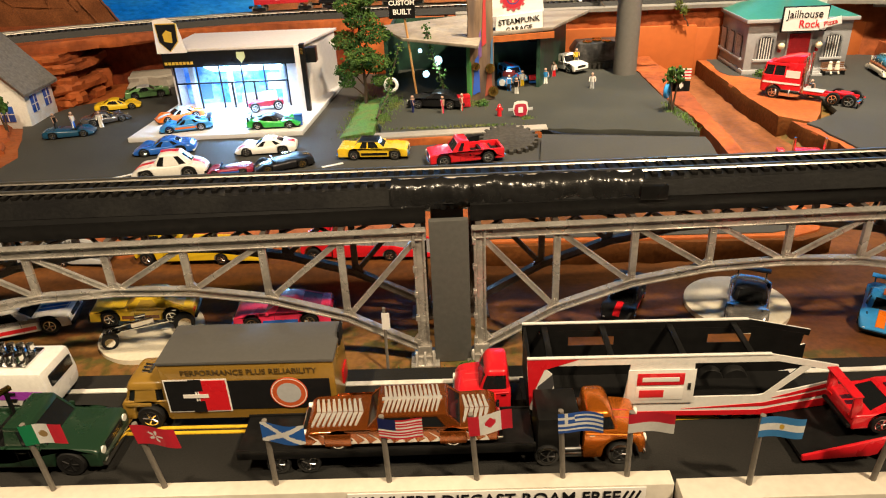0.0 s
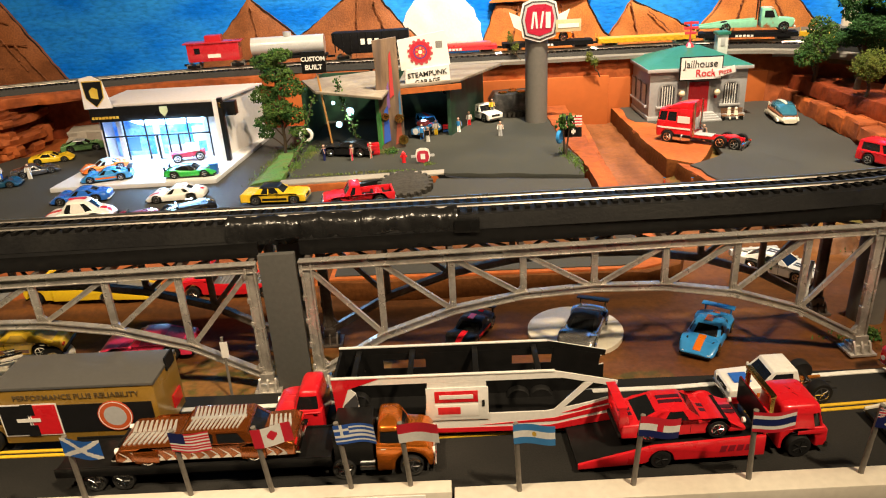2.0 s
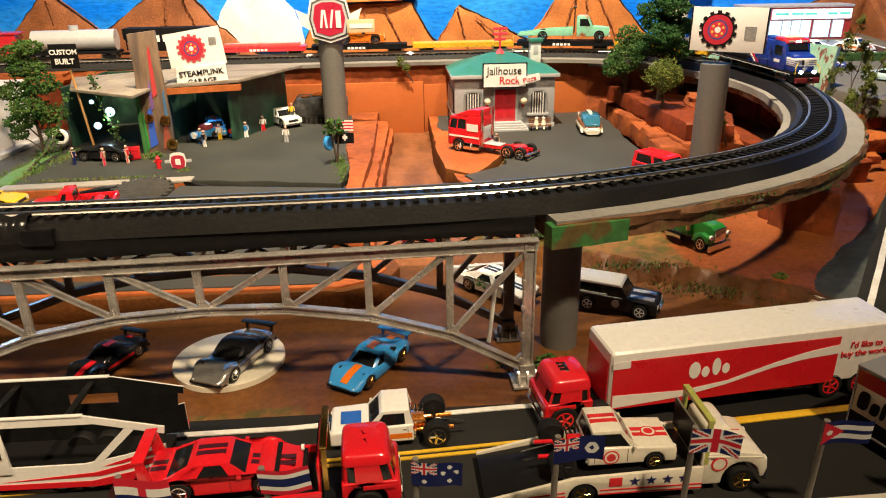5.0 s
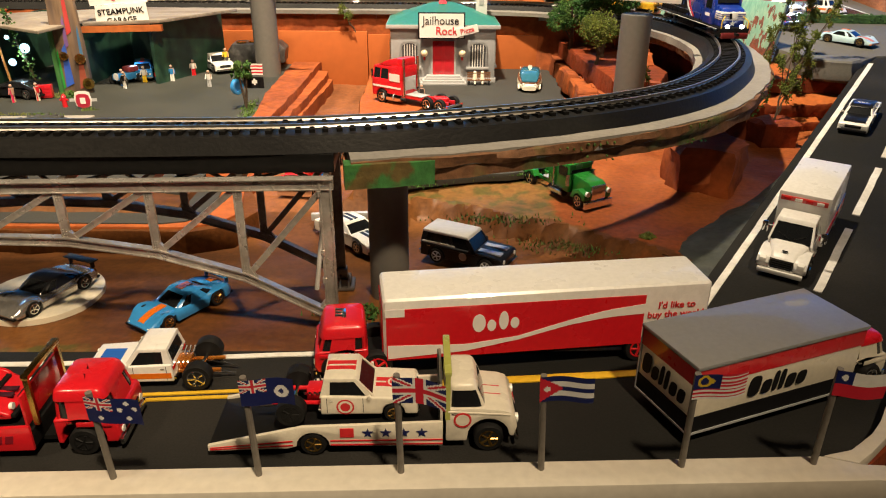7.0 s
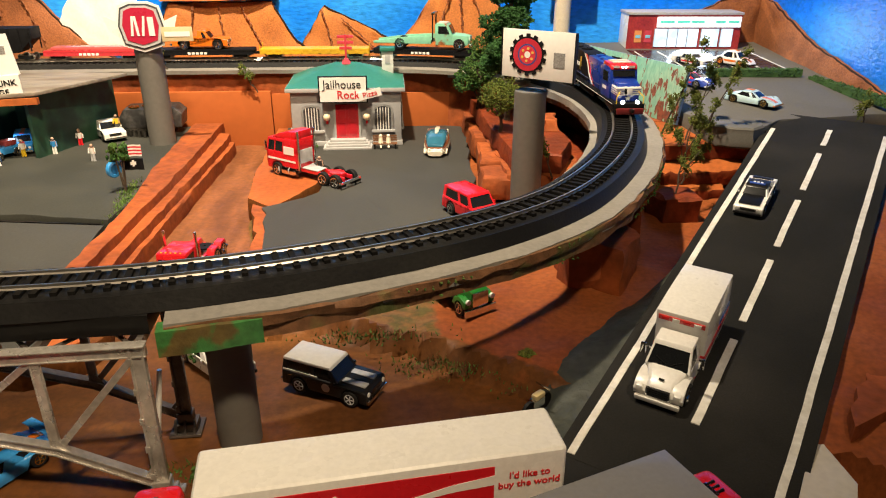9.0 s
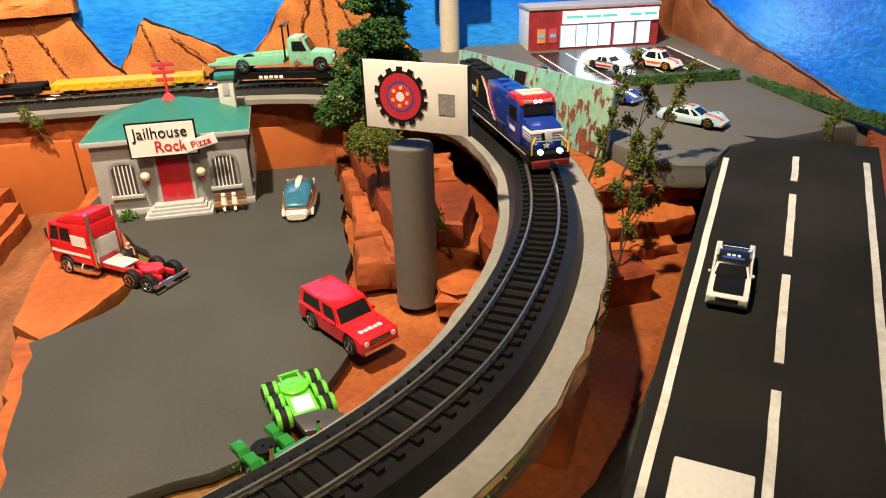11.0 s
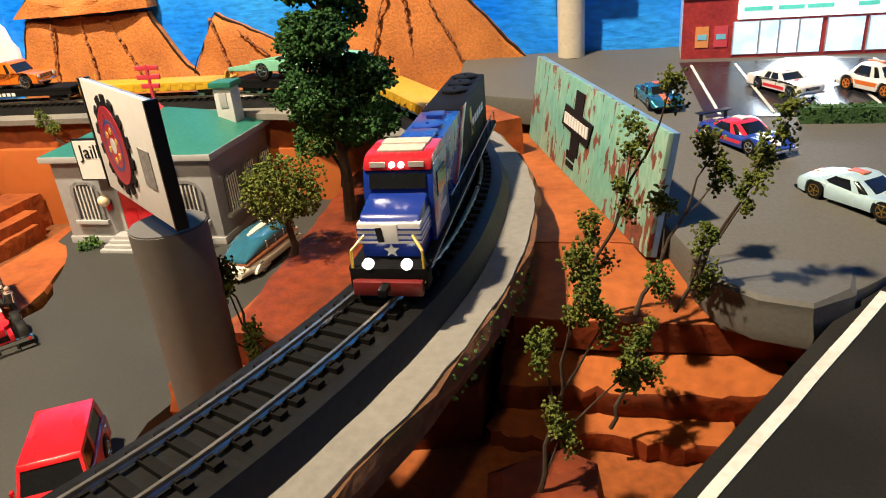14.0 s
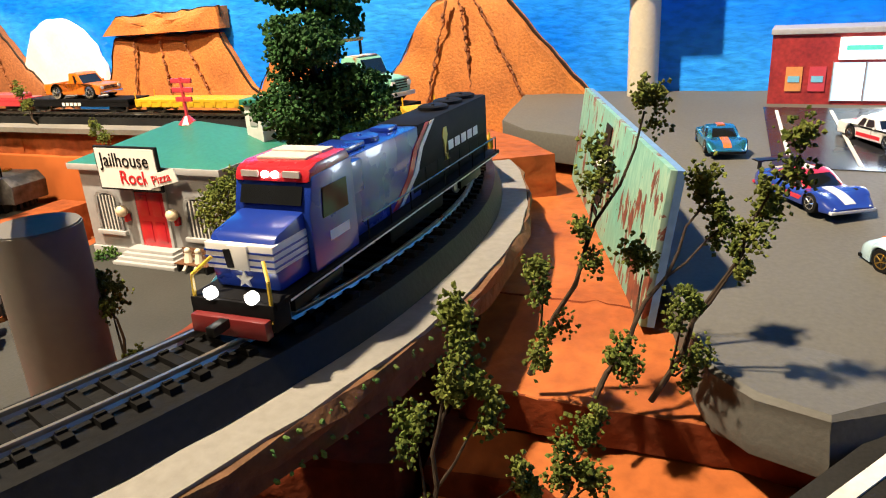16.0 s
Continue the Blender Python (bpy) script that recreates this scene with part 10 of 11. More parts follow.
part("crest_mark", bm, CREST_GOLD, show, m=at(-7.4, -0.9, 8.1))
for k in range(8):
    one_box("name_bar", show, CREST_GOLD, -8.4 + k * 0.42, -8.1 + k * 0.42, -1.05, -1.0, 6.7, 7.05)
bm = bmesh.new()
bm_side(bm, [(0, -0.7), (0.5, 0), (0.45, 0.7), (-0.45, 0.7), (-0.5, 0)], -1.06, -1.0)
part("small_crest", bm, paint(0.55, 0.6, 0.35), show, m=at(0.4, 0, 7.35))
lamp("showroom_light", "AREA", (-18.5, 84.6, 6.5), (-18.4, 81.6, 0.5), 1.5, 9, (0.33, 0.62, 1.0))
lamp("showroom_inner", "POINT", (-17.5, 86.0, 6.4), (-17.5, 86, 0), 0.03, 0.8, (0.5, 0.75, 1.0))
tr = thing("red_tractor", -16.0, 83.0, 1.72, 200, "small red and white die-cast hot rod at the showroom door", "toy car")
one_box("body", tr, paint(0.4, 0.02, 0.06), -2.0, 2.0, -0.7, 0.7, 0.5, 1.1, 0.1)
one_box("cabin", tr, WHITE, -1.4, 0.2, -0.7, 0.7, 1.1, 2.0, 0.12)
for x in (-1.3, 1.3):
    for s in (-1, 1):
        wheel(tr, x, s * 0.85, 0.55, 0.35)
bin_ = thing("blue_bin", -10.8, 76.6, 1.72, 0, "small blue plastic bin on the pad", "bin")
one_box("tub", bin_, BLUE, -0.4, 0.4, -0.3, 0.3, 0, 1.1, 0.05)
one_box("lid", bin_, BLUE, -0.45, 0.45, -0.35, 0.35, 1.1, 1.2, 0.03)
for x0, y0, x1, y1 in ((-27.6, 61.6, -21.6, 66.0), (-6.2, 64.6, -4.4, 65.6)):
    strip("bay_line", [(x0, y0, 1.2), ((x0 + x1) / 2, (y0 + y1) / 2, 1.2), (x1, y1, 1.2)], 0.34, LINE_WHITE, 0.06)

# ---- garage with painted column ----
gar = thing("garage", 0, 0, 2.0, 0, "weathered toy garage with crooked board roof and dark open bays", "building")
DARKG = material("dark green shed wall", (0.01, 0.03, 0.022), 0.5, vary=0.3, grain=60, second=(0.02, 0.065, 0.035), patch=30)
PALE_ROOF = material("pale weathered roof board", (0.30, 0.26, 0.20), 0.7, vary=0.2, grain=160, bump=0.3, second=(0.22, 0.18, 0.14), patch=20)
bm = bmesh.new()
bm_prism(bm, [(-3.2, 92.6), (0.2, 84.0), (8.7, 78.4), (9.6, 90), (8.5, 99)], 6.75, 7.05)
part("roof_board", bm, PALE_ROOF, gar, "pale warped roof board", 0.05)
bm = bmesh.new()
bm_prism(bm, [(9.8, 85.4), (17.4, 87.2), (23.2, 97.6), (10, 101)], lambda x, y: 6.6 + 0.02 * (x - 9), lambda x, y: 6.95 + 0.02 * (x - 9))
part("roof_board", bm, WOOD_GREY, gar, "grey brown roof board", 0.05)
bm = bmesh.new()
bm_prism(bm, [(9.7, 85.2), (17.6, 87.0), (17.6, 87.5), (9.7, 85.8)], 5.95, 6.6)
part("eaves_beam", bm, ORANGE_DIRT, gar, "orange edge beam")
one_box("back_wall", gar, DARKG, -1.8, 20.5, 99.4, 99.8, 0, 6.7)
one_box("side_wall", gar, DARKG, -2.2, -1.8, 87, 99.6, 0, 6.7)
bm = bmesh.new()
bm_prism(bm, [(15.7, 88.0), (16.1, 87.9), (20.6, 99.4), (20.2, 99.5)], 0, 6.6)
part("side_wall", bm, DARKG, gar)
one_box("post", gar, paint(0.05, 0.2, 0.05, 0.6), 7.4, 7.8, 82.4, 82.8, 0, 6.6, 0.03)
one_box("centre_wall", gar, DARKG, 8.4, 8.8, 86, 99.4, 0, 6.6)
for p, r in (((2.2, 84.0, 5.6), 0.24), ((4.2, 83.4, 4.6), 0.5), ((2.8, 83.0, 3.2), 0.38)):
    bm = bmesh.new()
    bmesh.ops.create_uvsphere(bm, u_segments=10, v_segments=7, radius=r, matrix=Matrix.Translation(p))
    part("led", bm, material("led glow", (0.5, 0.85, 1.0), 0.4, emit=3.0), gar, "bright blue white led")
lamp("garage_led", "POINT", (4.2, 82.6, 6.0), (4, 82, 2), 0.05, 0.4, (0.6, 0.85, 1.0))
lamp("garage_led_low", "POINT", (12.6, 90.0, 4.0), (12, 90, 2), 0.02, 0.4, (0.6, 0.8, 1.0))
col = thing("painted_column", 9.0, 83.4, 2.0, 6, "tall flat wooden column streaked with red blue and green paint", "column")
COLM = material("streaked column paint", (0.20, 0.13, 0.08), 0.6, vary=0.3, grain=120, second=(0.10, 0.07, 0.055), patch=30, stretch=(3, 3, 0.4))
bm = bmesh.new()
bm_loft(bm, [[(-1.5, -0.4, 0), (1.55, -0.4, 0), (1.5, 0.4, 0), (-1.5, 0.4, 0)], [(-1.7, -0.42, 4), (1.5, -0.38, 4), (1.5, 0.4, 4), (-1.6, 0.4, 4)], [(-1.35, -0.4, 9), (1.35, -0.4, 9), (1.3, 0.4, 9), (-1.35, 0.4, 9)], [(-1.5, -0.35, 12.6), (1.3, -0.35, 12.9), (1.3, 0.35, 12.9), (-1.5, 0.35, 12.6)]])
part("board", bm, COLM, col, "", 0.06)
for x, z0, z1, w, c in ((-0.5, 0.6, 5.2, 0.5, (0.03, 0.1, 0.5)), (0.4, 6.0, 11.5, 0.3, (0.5, 0.05, 0.05)), (-1.25, 0.2, 4.6, 0.25, (0.03, 0.3, 0.05)), (0.9, 0.4, 3.6, 0.5, (0.3, 0.07, 0.04)), (-0.1, 4.6, 8.0, 0.25, (0.2, 0.1, 0.3)), (1.2, 3.0, 7.0, 0.2, (0.05, 0.15, 0.3))):
    bm = bmesh.new()
    bm_side(bm, [(x - w, z0), (x + w * 0.7, z0 + 0.4), (x + w * 0.5, z1), (x - w * 0.4, z1 - 0.6)], -0.47, -0.43)
    part("paint_streak", bm, paint(*c, 0.5), col)
for x, z, r in ((1.0, 3.6, 0.55), (-0.6, 3.9, 0.45), (1.35, 1.0, 0.6)):
    bm = bmesh.new()
    bm_lathe(bm, [(r, -0.1), (r, 0.1), (r * 0.6, 0.1), (r * 0.6, -0.1)], (x, -0.55, z), "y", 14)
    part("wheel_ornament", bm, GOLD, col)
sign = thing("garage_sign", 13.3, 87.0, 8.55, 8, "white sign boards with a red gear and stencil lettering", "sign", pitch=0)
bm = bmesh.new()
bm_side(bm, [(-2.9, 2.0), (3.1, 2.4), (2.6, 6.4), (-3.2, 5.6)], 0, 0.15)
part("upper_board", bm, PAPER, sign)
bm = bmesh.new()
bm_side(bm, [(-2.6, -0.4), (3.0, 0.0), (2.9, 2.4), (-2.4, 2.0)], -0.12, 0)
part("lower_board", bm, PAPER, sign)
gear_board(sign, 0, 0, -0.5, 1.55, at(0, 0, 4.1, 0, -4, 0), paint(0.5, 0.08, 0.09))
one_box("grey_print", sign, material("grey print patch", (0.25, 0.24, 0.23), 0.6, vary=0.4, grain=900), 1.4, 2.2, -0.03, 0, 4.4, 5.2)
lettering("lettering", "STEAMPUNK", 0.85, INK, sign, at(0.2, -0.16, 1.45, 0, -4, 0), bold=0.012)
lettering("lettering", "GARAGE", 0.8, INK, sign, at(0.2, -0.16, 0.55, 0, -4, 0), bold=0.012)
sign = thing("custom_sign", 0.4, 84.0, 2.0, 0, "small black sign with white words on a stick", "sign")
one_cyl("stick", sign, paint(0.5, 0.25, 0.08), (1.2, 0, 0), (0.2, 0, 10), 0.13, n=8)
one_box("board", sign, BLACK, -1.4, 1.5, -0.3, -0.15, 9.2, 11.7, 0.04)
lettering("lettering", "CUSTOM", 0.7, PAPER, sign, at(0.05, -0.34, 10.85), bold=0.02)
lettering("lettering", "BUILT", 0.78, PAPER, sign, at(0.05, -0.34, 9.9), bold=0.02)

# shield sign on its thick post
post(27.4, 93.5, 2.0, 13.0, 1.45, "thick round grey tube post of the shield sign")
sh = thing("shield_sign", 27.6, 91.9, 12.8, 4, "red shield sign with white rim and small cream tag", "sign")


def shield(s):
    return [(0, -0.1 * s), (1.9 * s, 0.5 * s), (2.3 * s, 2.4 * s), (1.9 * s, 4.2 * s), (0.9 * s, 4.6 * s), (-0.9 * s, 4.6 * s), (-1.9 * s, 4.2 * s), (-2.3 * s, 2.4 * s), (-1.9 * s, 0.5 * s)]


for s, mat, d, z in ((1.1, WHITE, 0.0, -0.3), (1.0, DKGREY, -0.06, -0.08), (0.92, SILVER, -0.12, 0.1), (0.8, paint(0.42, 0.02, 0.05), -0.18, 0.45)):
    bm = bmesh.new()
    bm_side(bm, [(x, v + z) for x, v in shield(s)], d - 0.06, d)
    part("shield_plate", bm, mat, sh)
for x, sk in ((-0.95, 0.25), (-0.3, -0.2), (0.15, 0.3)):
    bm = bmesh.new()
    bm_side(bm, [(x - 0.15, 1.3), (x + 0.1, 1.3), (x + 0.1 + sk, 3.3), (x - 0.15 + sk, 3.3)], -0.3, -0.24)
    part("emblem_bar", bm, WHITE, sh)
one_box("emblem_bar", sh, WHITE, 0.75, 1.35, -0.3, -0.24, 1.3, 3.2)
for s in (-1, 1):
    bm = bmesh.new()
    bm_side(bm, [(s * 2.0, 2.6), (s * 3.8, 3.4), (s * 3.2, 1.6), (s * 2.2, 1.0)], 0, 0.05)
    part("shield_wing", bm, WHITE, sh)
one_box("cream_tag", sh, paint(0.6, 0.5, 0.3), 2.0, 5.2, -0.35, -0.28, 0.7, 2.2, 0.04)
one_box("tag_bar", sh, PAPER, 2.3, 4.9, -0.4, -0.35, 1.2, 1.7)
sh2 = thing("shield_marker", 13.0, 76.0, 2.0, 5, "small red and white shield plate standing on the platform", "sign")
for s, mat, d in ((0.36, WHITE, 0.0), (0.3, paint(0.42, 0.02, 0.05), -0.06)):
    bm = bmesh.new()
    bm_side(bm, [(x, v + 0.08) for x, v in shield(s)], d - 0.06, d)
    part("shield_plate", bm, mat, sh2)
one_box("wing", sh2, SILVER, -1.3, 1.3, 0, 0.05, 0.7, 1.0)
one_box("emblem_bar", sh2, WHITE, -0.25, 0.25, -0.15, -0.12, 0.5, 1.1)
hy = thing("hydrant", 10.8, 76.6, 2.0, 0, "small red fire hydrant", "hydrant")
one_cyl("barrel", hy, RED, (0, 0, 0), (0, 0, 1.0), 0.24, n=12)
one_cyl("cap", hy, RED, (0, 0, 1.0), (0, 0, 1.3), 0.27, 0.08, 12)
one_cyl("outlet", hy, RED, (-0.38, 0, 0.7), (0.38, 0, 0.7), 0.12, n=8)
box_ = thing("tool_chest", 7.0, 80.4, 2.0, 10, "red tool chest at the garage door", "tool chest")
one_box("chest", box_, RED, -0.7, 0.7, -0.4, 0.4, 0.1, 1.4, 0.05)
for k in range(3):
    one_box("drawer", box_, paint(0.5, 0.01, 0.02), -0.62, 0.62, -0.44, -0.4, 0.25 + k * 0.36, 0.52 + k * 0.36, 0.01)

# cog wheel half sunk in the crack, dark engine block by the post
bm = bmesh.new()
pts = [(x, y) for x, y in gear(bm, 2.9, 22)]
bm_prism(bm, pts, -0.5, 0.5)
cog = tagged(part("cog_wheel", bm, material("dull black cog", (0.045, 0.042, 0.036), 0.6, vary=0.3, bump=0.4, spec=0.2), label="black cog wheel half sunk in the asphalt", bevel=0.05), category="cog")
cog.matrix_world = at(11.4, 69.5, 1.5, 9, 0, 2)
eng = thing("engine_block", 24.4, 98.9, 2.0, 4, "dark grey machine block on a ring of cogs with gold gears", "machine")
bm = bmesh.new()
bm_prism(bm, gear(bm, 3.9, 30), 0, 0.9)
part("cog_ring", bm, material("dull black cog", (0.05, 0.047, 0.042), 0.55), eng)
part("block", (lambda b: (bm_side(b, [(-3.6, 0.9), (5.2, 0.9), (5.4, 2.8), (4.4, 3.7), (-3.0, 3.6), (-3.9, 2.4)], -2.2, 2.4), b)[1])(bmesh.new()), material("worn dark block", (0.03, 0.03, 0.03), 0.45, 0.2, 0.4, 120, 0.6, second=(0.09, 0.085, 0.08), patch=30), eng, "", 0.2)
for x, y in ((-1.6, -1.2), (0.2, -0.4), (1.6, -1.4), (0.6, 1.2)):
    bm = bmesh.new()
    bm_prism(bm, [(x + a, y + b) for a, b in gear(bm, 0.8, 10)], 3.7, 3.85)
    part("gold_gear", bm, GOLD, eng)

eng.scale = (0.78, 0.78, 0.85)

# little flags and life ring on the platform
fl = thing("lot_flag", 28.7, 77.0, 2.0, 3, "small stick with a striped flag above a black flag", "flag")
one_cyl("stick", fl, STICK, (0, 0, 0), (0, 0, 4.4), 0.07, n=6)
for j, z in enumerate((3.2, 1.9)):
    bm = bmesh.new()
    grid = [[bm.verts.new((2.0 * i / 12, 0.06 * math.sin(i), z + 1.1 * k / 7)) for i in range(13)] for k in range(8)]
    for k in range(7):
        for i in range(12):
            f = bm.faces.new((grid[k][i], grid[k][i + 1], grid[k + 1][i + 1], grid[k + 1][i]))
            f.material_index = (2 if i < 5 and k > 3 else k % 2) if j == 0 else (0 if math.hypot(i - 6, (k - 3.5) * 1.3) < 2 else 3)
    c = new("cloth", mesh_of("cloth", bm, [WHITE, WRB[1], WRB[2], INK]))
    c.parent = fl


def ring(x, y, z, r, mat, label, turn=0):
    bm = bmesh.new()
    bm_lathe(bm, [(r, -0.12), (r, 0.12), (r * 0.9, 0.2), (r * 0.62, 0.2), (r * 0.55, 0.1), (r * 0.55, -0.1), (r * 0.62, -0.2), (r * 0.9, -0.2), (r, -0.12)], (0, 0, 0), "y", 18)
    ob = tagged(part("ring", bm, mat, label=label), category="ring")
    ob.matrix_world = at(x, y, z, 0, 0, turn)


ring(-1.2, 82.6, 4.2, 0.85, WHITE, "white toy tyre ring hung on the stick tree")
ring(28.2, 76.4, 4.2, 0.8, SKYBLUE, "blue and white life ring beside the palm", 60)
for k, pts in enumerate(([(-2.4, 77, 2), (-1.4, 80, 3.6), (-1.2, 82.6, 5), (0, 83.2, 8.4)], [(5.0, 83.2, 2), (4.4, 83, 5), (3.4, 83.2, 8.0), (3.0, 83.4, 10.6)])):
    v = thing("stick_vine", 0, 0, 0, 0, "leaning stick with trailing green vine", "vine")
    bm = bmesh.new()
    limb(bm, pts, 0.14, 0.06)
    part("stick", bm, BARK, v)
    rr = random.Random(k)
    spots = []
    for a, b in zip(pts, pts[1:]):
        for _ in range(50):
            t = rr.random()
            spots.append(tuple(a[i] + (b[i] - a[i]) * t + rr.gauss(0, 0.24) for i in range(3)) + (rr.uniform(0.07, 0.2),))
    tufts("leaves", spots, LEAF, v, seed=k)


def figurine(x, y, z, turn, top, legs, h=1.9):
    """A plain little doll: one mesh."""
    bm = bmesh.new()
    s = h / 1.9
    bm_cyl(bm, (0, -0.14 * s, 0), (0, -0.1 * s, 0.85 * s), 0.13 * s, n=7)
    bm_cyl(bm, (0, 0.14 * s, 0), (0, 0.1 * s, 0.85 * s), 0.13 * s, n=7)
    n0 = len(bm.faces)
    bm_cyl(bm, (0, 0, 0.8 * s), (0, 0, 1.45 * s), 0.2 * s, 0.26 * s, 9)
    bm_cyl(bm, (0, -0.3 * s, 1.4 * s), (0.12 * s, -0.36 * s, 0.85 * s), 0.08 * s, n=6)
    bm_cyl(bm, (0, 0.3 * s, 1.4 * s), (0.12 * s, 0.36 * s, 0.85 * s), 0.08 * s, n=6)
    n1 = len(bm.faces)
    bmesh.ops.create_icosphere(bm, subdivisions=2, radius=0.17 * s, matrix=Matrix.Translation((0, 0, 1.7 * s)))
    bm.faces.ensure_lookup_table()
    for i, f in enumerate(bm.faces):
        f.material_index = 0 if i < n0 else 1 if i < n1 else 2
    ob = tagged(part("figurine", bm, [legs, top, paint(0.45, 0.28, 0.2, 0.6)], label="tiny painted plastic figurine standing on the layout"), category="figurine", group="figurines")
    ob.matrix_world = at(x, y, z, 0, 0, turn)


for x, y, z, t, top, legs in ((14.1, 88.8, 2, -90, WHITE, YELLOW), (12.4, 86.8, 2, -60, SKYBLUE, BLUE), (13.2, 85.4, 2, -120, BLACKP, WHITE), (17.0, 89.6, 2, -90, SKYBLUE, WHITE), (18.4, 93.0, 2, -80, WHITE, RED), (22.2, 86.6, 2, -100, WHITE, SILVER), (21.6, 96.0, 2.9, -90, YELLOW, DKGREY), (4.7, 78.4, 2, 180, PINK, paint(0.5, 0.3, 0.2)), (1.4, 79.0, 2, 0, NAVY, NAVY), (6.8, 79.2, 2, 0, RED, CREAM), (-34.2, 79.6, 1.2, -90, WHITE, WHITE), (-37.8, 76.8, 1.9, 0, BLACKP, DKGREY), (-36.0, 77.2, 1.9, 0, WHITE, BLUE), (46.2, 83.2, 1.25, -90, DKGREY, BLACKP)):
    figurine(x, y, z, t, top, legs)
hot = thing("hot_rod", 12.2, 88.4, 2.0, -115, "pale blue and red open hot rod with a white roundel", "toy car")
one_box("body", hot, SKYBLUE, -1.9, 1.4, -0.7, 0.7, 0.45, 1.2, 0.15)
one_box("cabin", hot, paint(0.3, 0.05, 0.05), -1.4, -0.1, -0.6, 0.6, 1.2, 1.8, 0.15)
one_cyl("roundel", hot, WHITE, (1.4, 0, 0.9), (1.46, 0, 0.9), 0.4, n=16)
for x in (-1.2, 1.2):
    for s in (-1, 1):
        wheel(hot, x, s * 0.85, 0.5, 0.3)
cart = thing("tool_cart", 15.6, 89.8, 2.0, 0, "small red and blue tool cart", "cart")
one_box("tray", cart, RED, -0.6, 0.6, -0.4, 0.4, 0.5, 1.0, 0.05)
one_box("lower_tray", cart, BLUE, -0.6, 0.6, -0.4, 0.4, 0.1, 0.4, 0.05)
dr = thing("drone", 16.3, 93.0, 2.0, 20, "black winged rack on a thin mast behind the pickup", "drone")
one_cyl("mast", dr, BLACK, (0, 0, 0), (0, 0, 4.6), 0.08, n=6)
one_box("arm", dr, BLACK, -1.2, 1.2, -0.1, 0.1, 4.4, 4.6, 0.03)
for x in (-1.2, 0, 1.2):
    one_box("fin", dr, BLACK, x - 0.12, x + 0.12, -0.3, 0.3, 4.5, 5.3, 0.03)
bench = thing("bench", 52.9, 92.4, 1.25, 0, "small brown bench with two pale toys beside the jail door", "bench")
WD = material("brown bench wood", (0.16, 0.07, 0.03), 0.6)
for k in range(3):
    one_box("slat", bench, WD, -1.4, 1.4, -0.5 + k * 0.3, -0.25 + k * 0.3, 0.55, 0.63)
    one_box("back_slat", bench, WD, -1.4, 1.4, 0.42, 0.5, 0.75 + k * 0.25, 0.93 + k * 0.25)
for x in (-1.2, 1.2):
    one_box("leg", bench, BLACK, x - 0.08, x + 0.08, -0.45, 0.5, 0, 0.55)
for x in (-0.5, 0.4):
    bm = bmesh.new()
    bm_cyl(bm, (0, 0, 0.62), (0, 0.1, 1.3), 0.3, 0.22, 8)
    bmesh.ops.create_icosphere(bm, subdivisions=2, radius=0.22, matrix=Matrix.Translation((0, 0.05, 1.45)))
    bm_cyl(bm, (0, -0.1, 0.65), (0, -0.6, 0.2), 0.12, n=6)
    ob = tagged(part("figurine", bm, CREAM, label="tiny cream plastic figurine seated on the bench"), category="figurine", group="figurines")
    ob.matrix_world = at(52.9 + x, 92.3, 1.25)

# white house on the left
hs = thing("farmhouse", -47.5, 83.8, 0.9, 92, "white toy house with steep grey roof and blue windows", "building")
one_box("wall", hs, WHITE, -3.1, 3.1, -4.4, 4.4, 0, 4.4, 0.05)
bm = bmesh.new()
bm_loft(bm, [[(-3.1, -4.4, 4.4), (-3.1, 4.4, 4.4), (-3.1, 0, 9.4)], [(3.1, -4.4, 4.4), (3.1, 4.4, 4.4), (3.1, 0, 9.4)]])
part("gable", bm, WHITE, hs)
GREYROOF = material("grey shingle roof", (0.16, 0.155, 0.145), 0.75, vary=0.25, grain=260, bump=0.5)
for s in (-1, 1):
    bm = bmesh.new()
    bm_loft(bm, [[(x, s * 5.0, 3.85), (x, 0, 9.5), (x, 0, 9.85), (x, s * 5.0, 4.15)] for x in (-3.8, 3.8)])
    part("roof", bm, GREYROOF, hs)
    for x in (-1.4, 1.5):
        w = one_box("window", hs, paint(0.02, 0.08, 0.4), x - 0.65, x + 0.65, s * 4.4, s * 4.5, 1.6, 3.5, 0.02, "blue window")
        one_box("sash", w, WHITE, x - 0.05, x + 0.05, s * 4.5, s * 4.55, 1.6, 3.5)
        one_box("sash", w, WHITE, x - 0.65, x + 0.65, s * 4.5, s * 4.55, 2.5, 2.6)
for y, z in ((-2.0, 0.9), (2.0, 0.9), (0.0, 4.5)):
    w = one_box("window", hs, paint(0.02, 0.08, 0.4), -3.2, -3.1, y - 0.75, y + 0.75, z, z + 1.8, 0.02, "blue window")
    one_box("sash", w, WHITE, -3.24, -3.2, y - 0.05, y + 0.05, z, z + 1.8)
    one_box("sash", w, WHITE, -3.24, -3.2, y - 0.75, y + 0.75, z + 0.85, z + 0.95)
palm(-44.6, 78.6, 1.0, 3.6, 5)

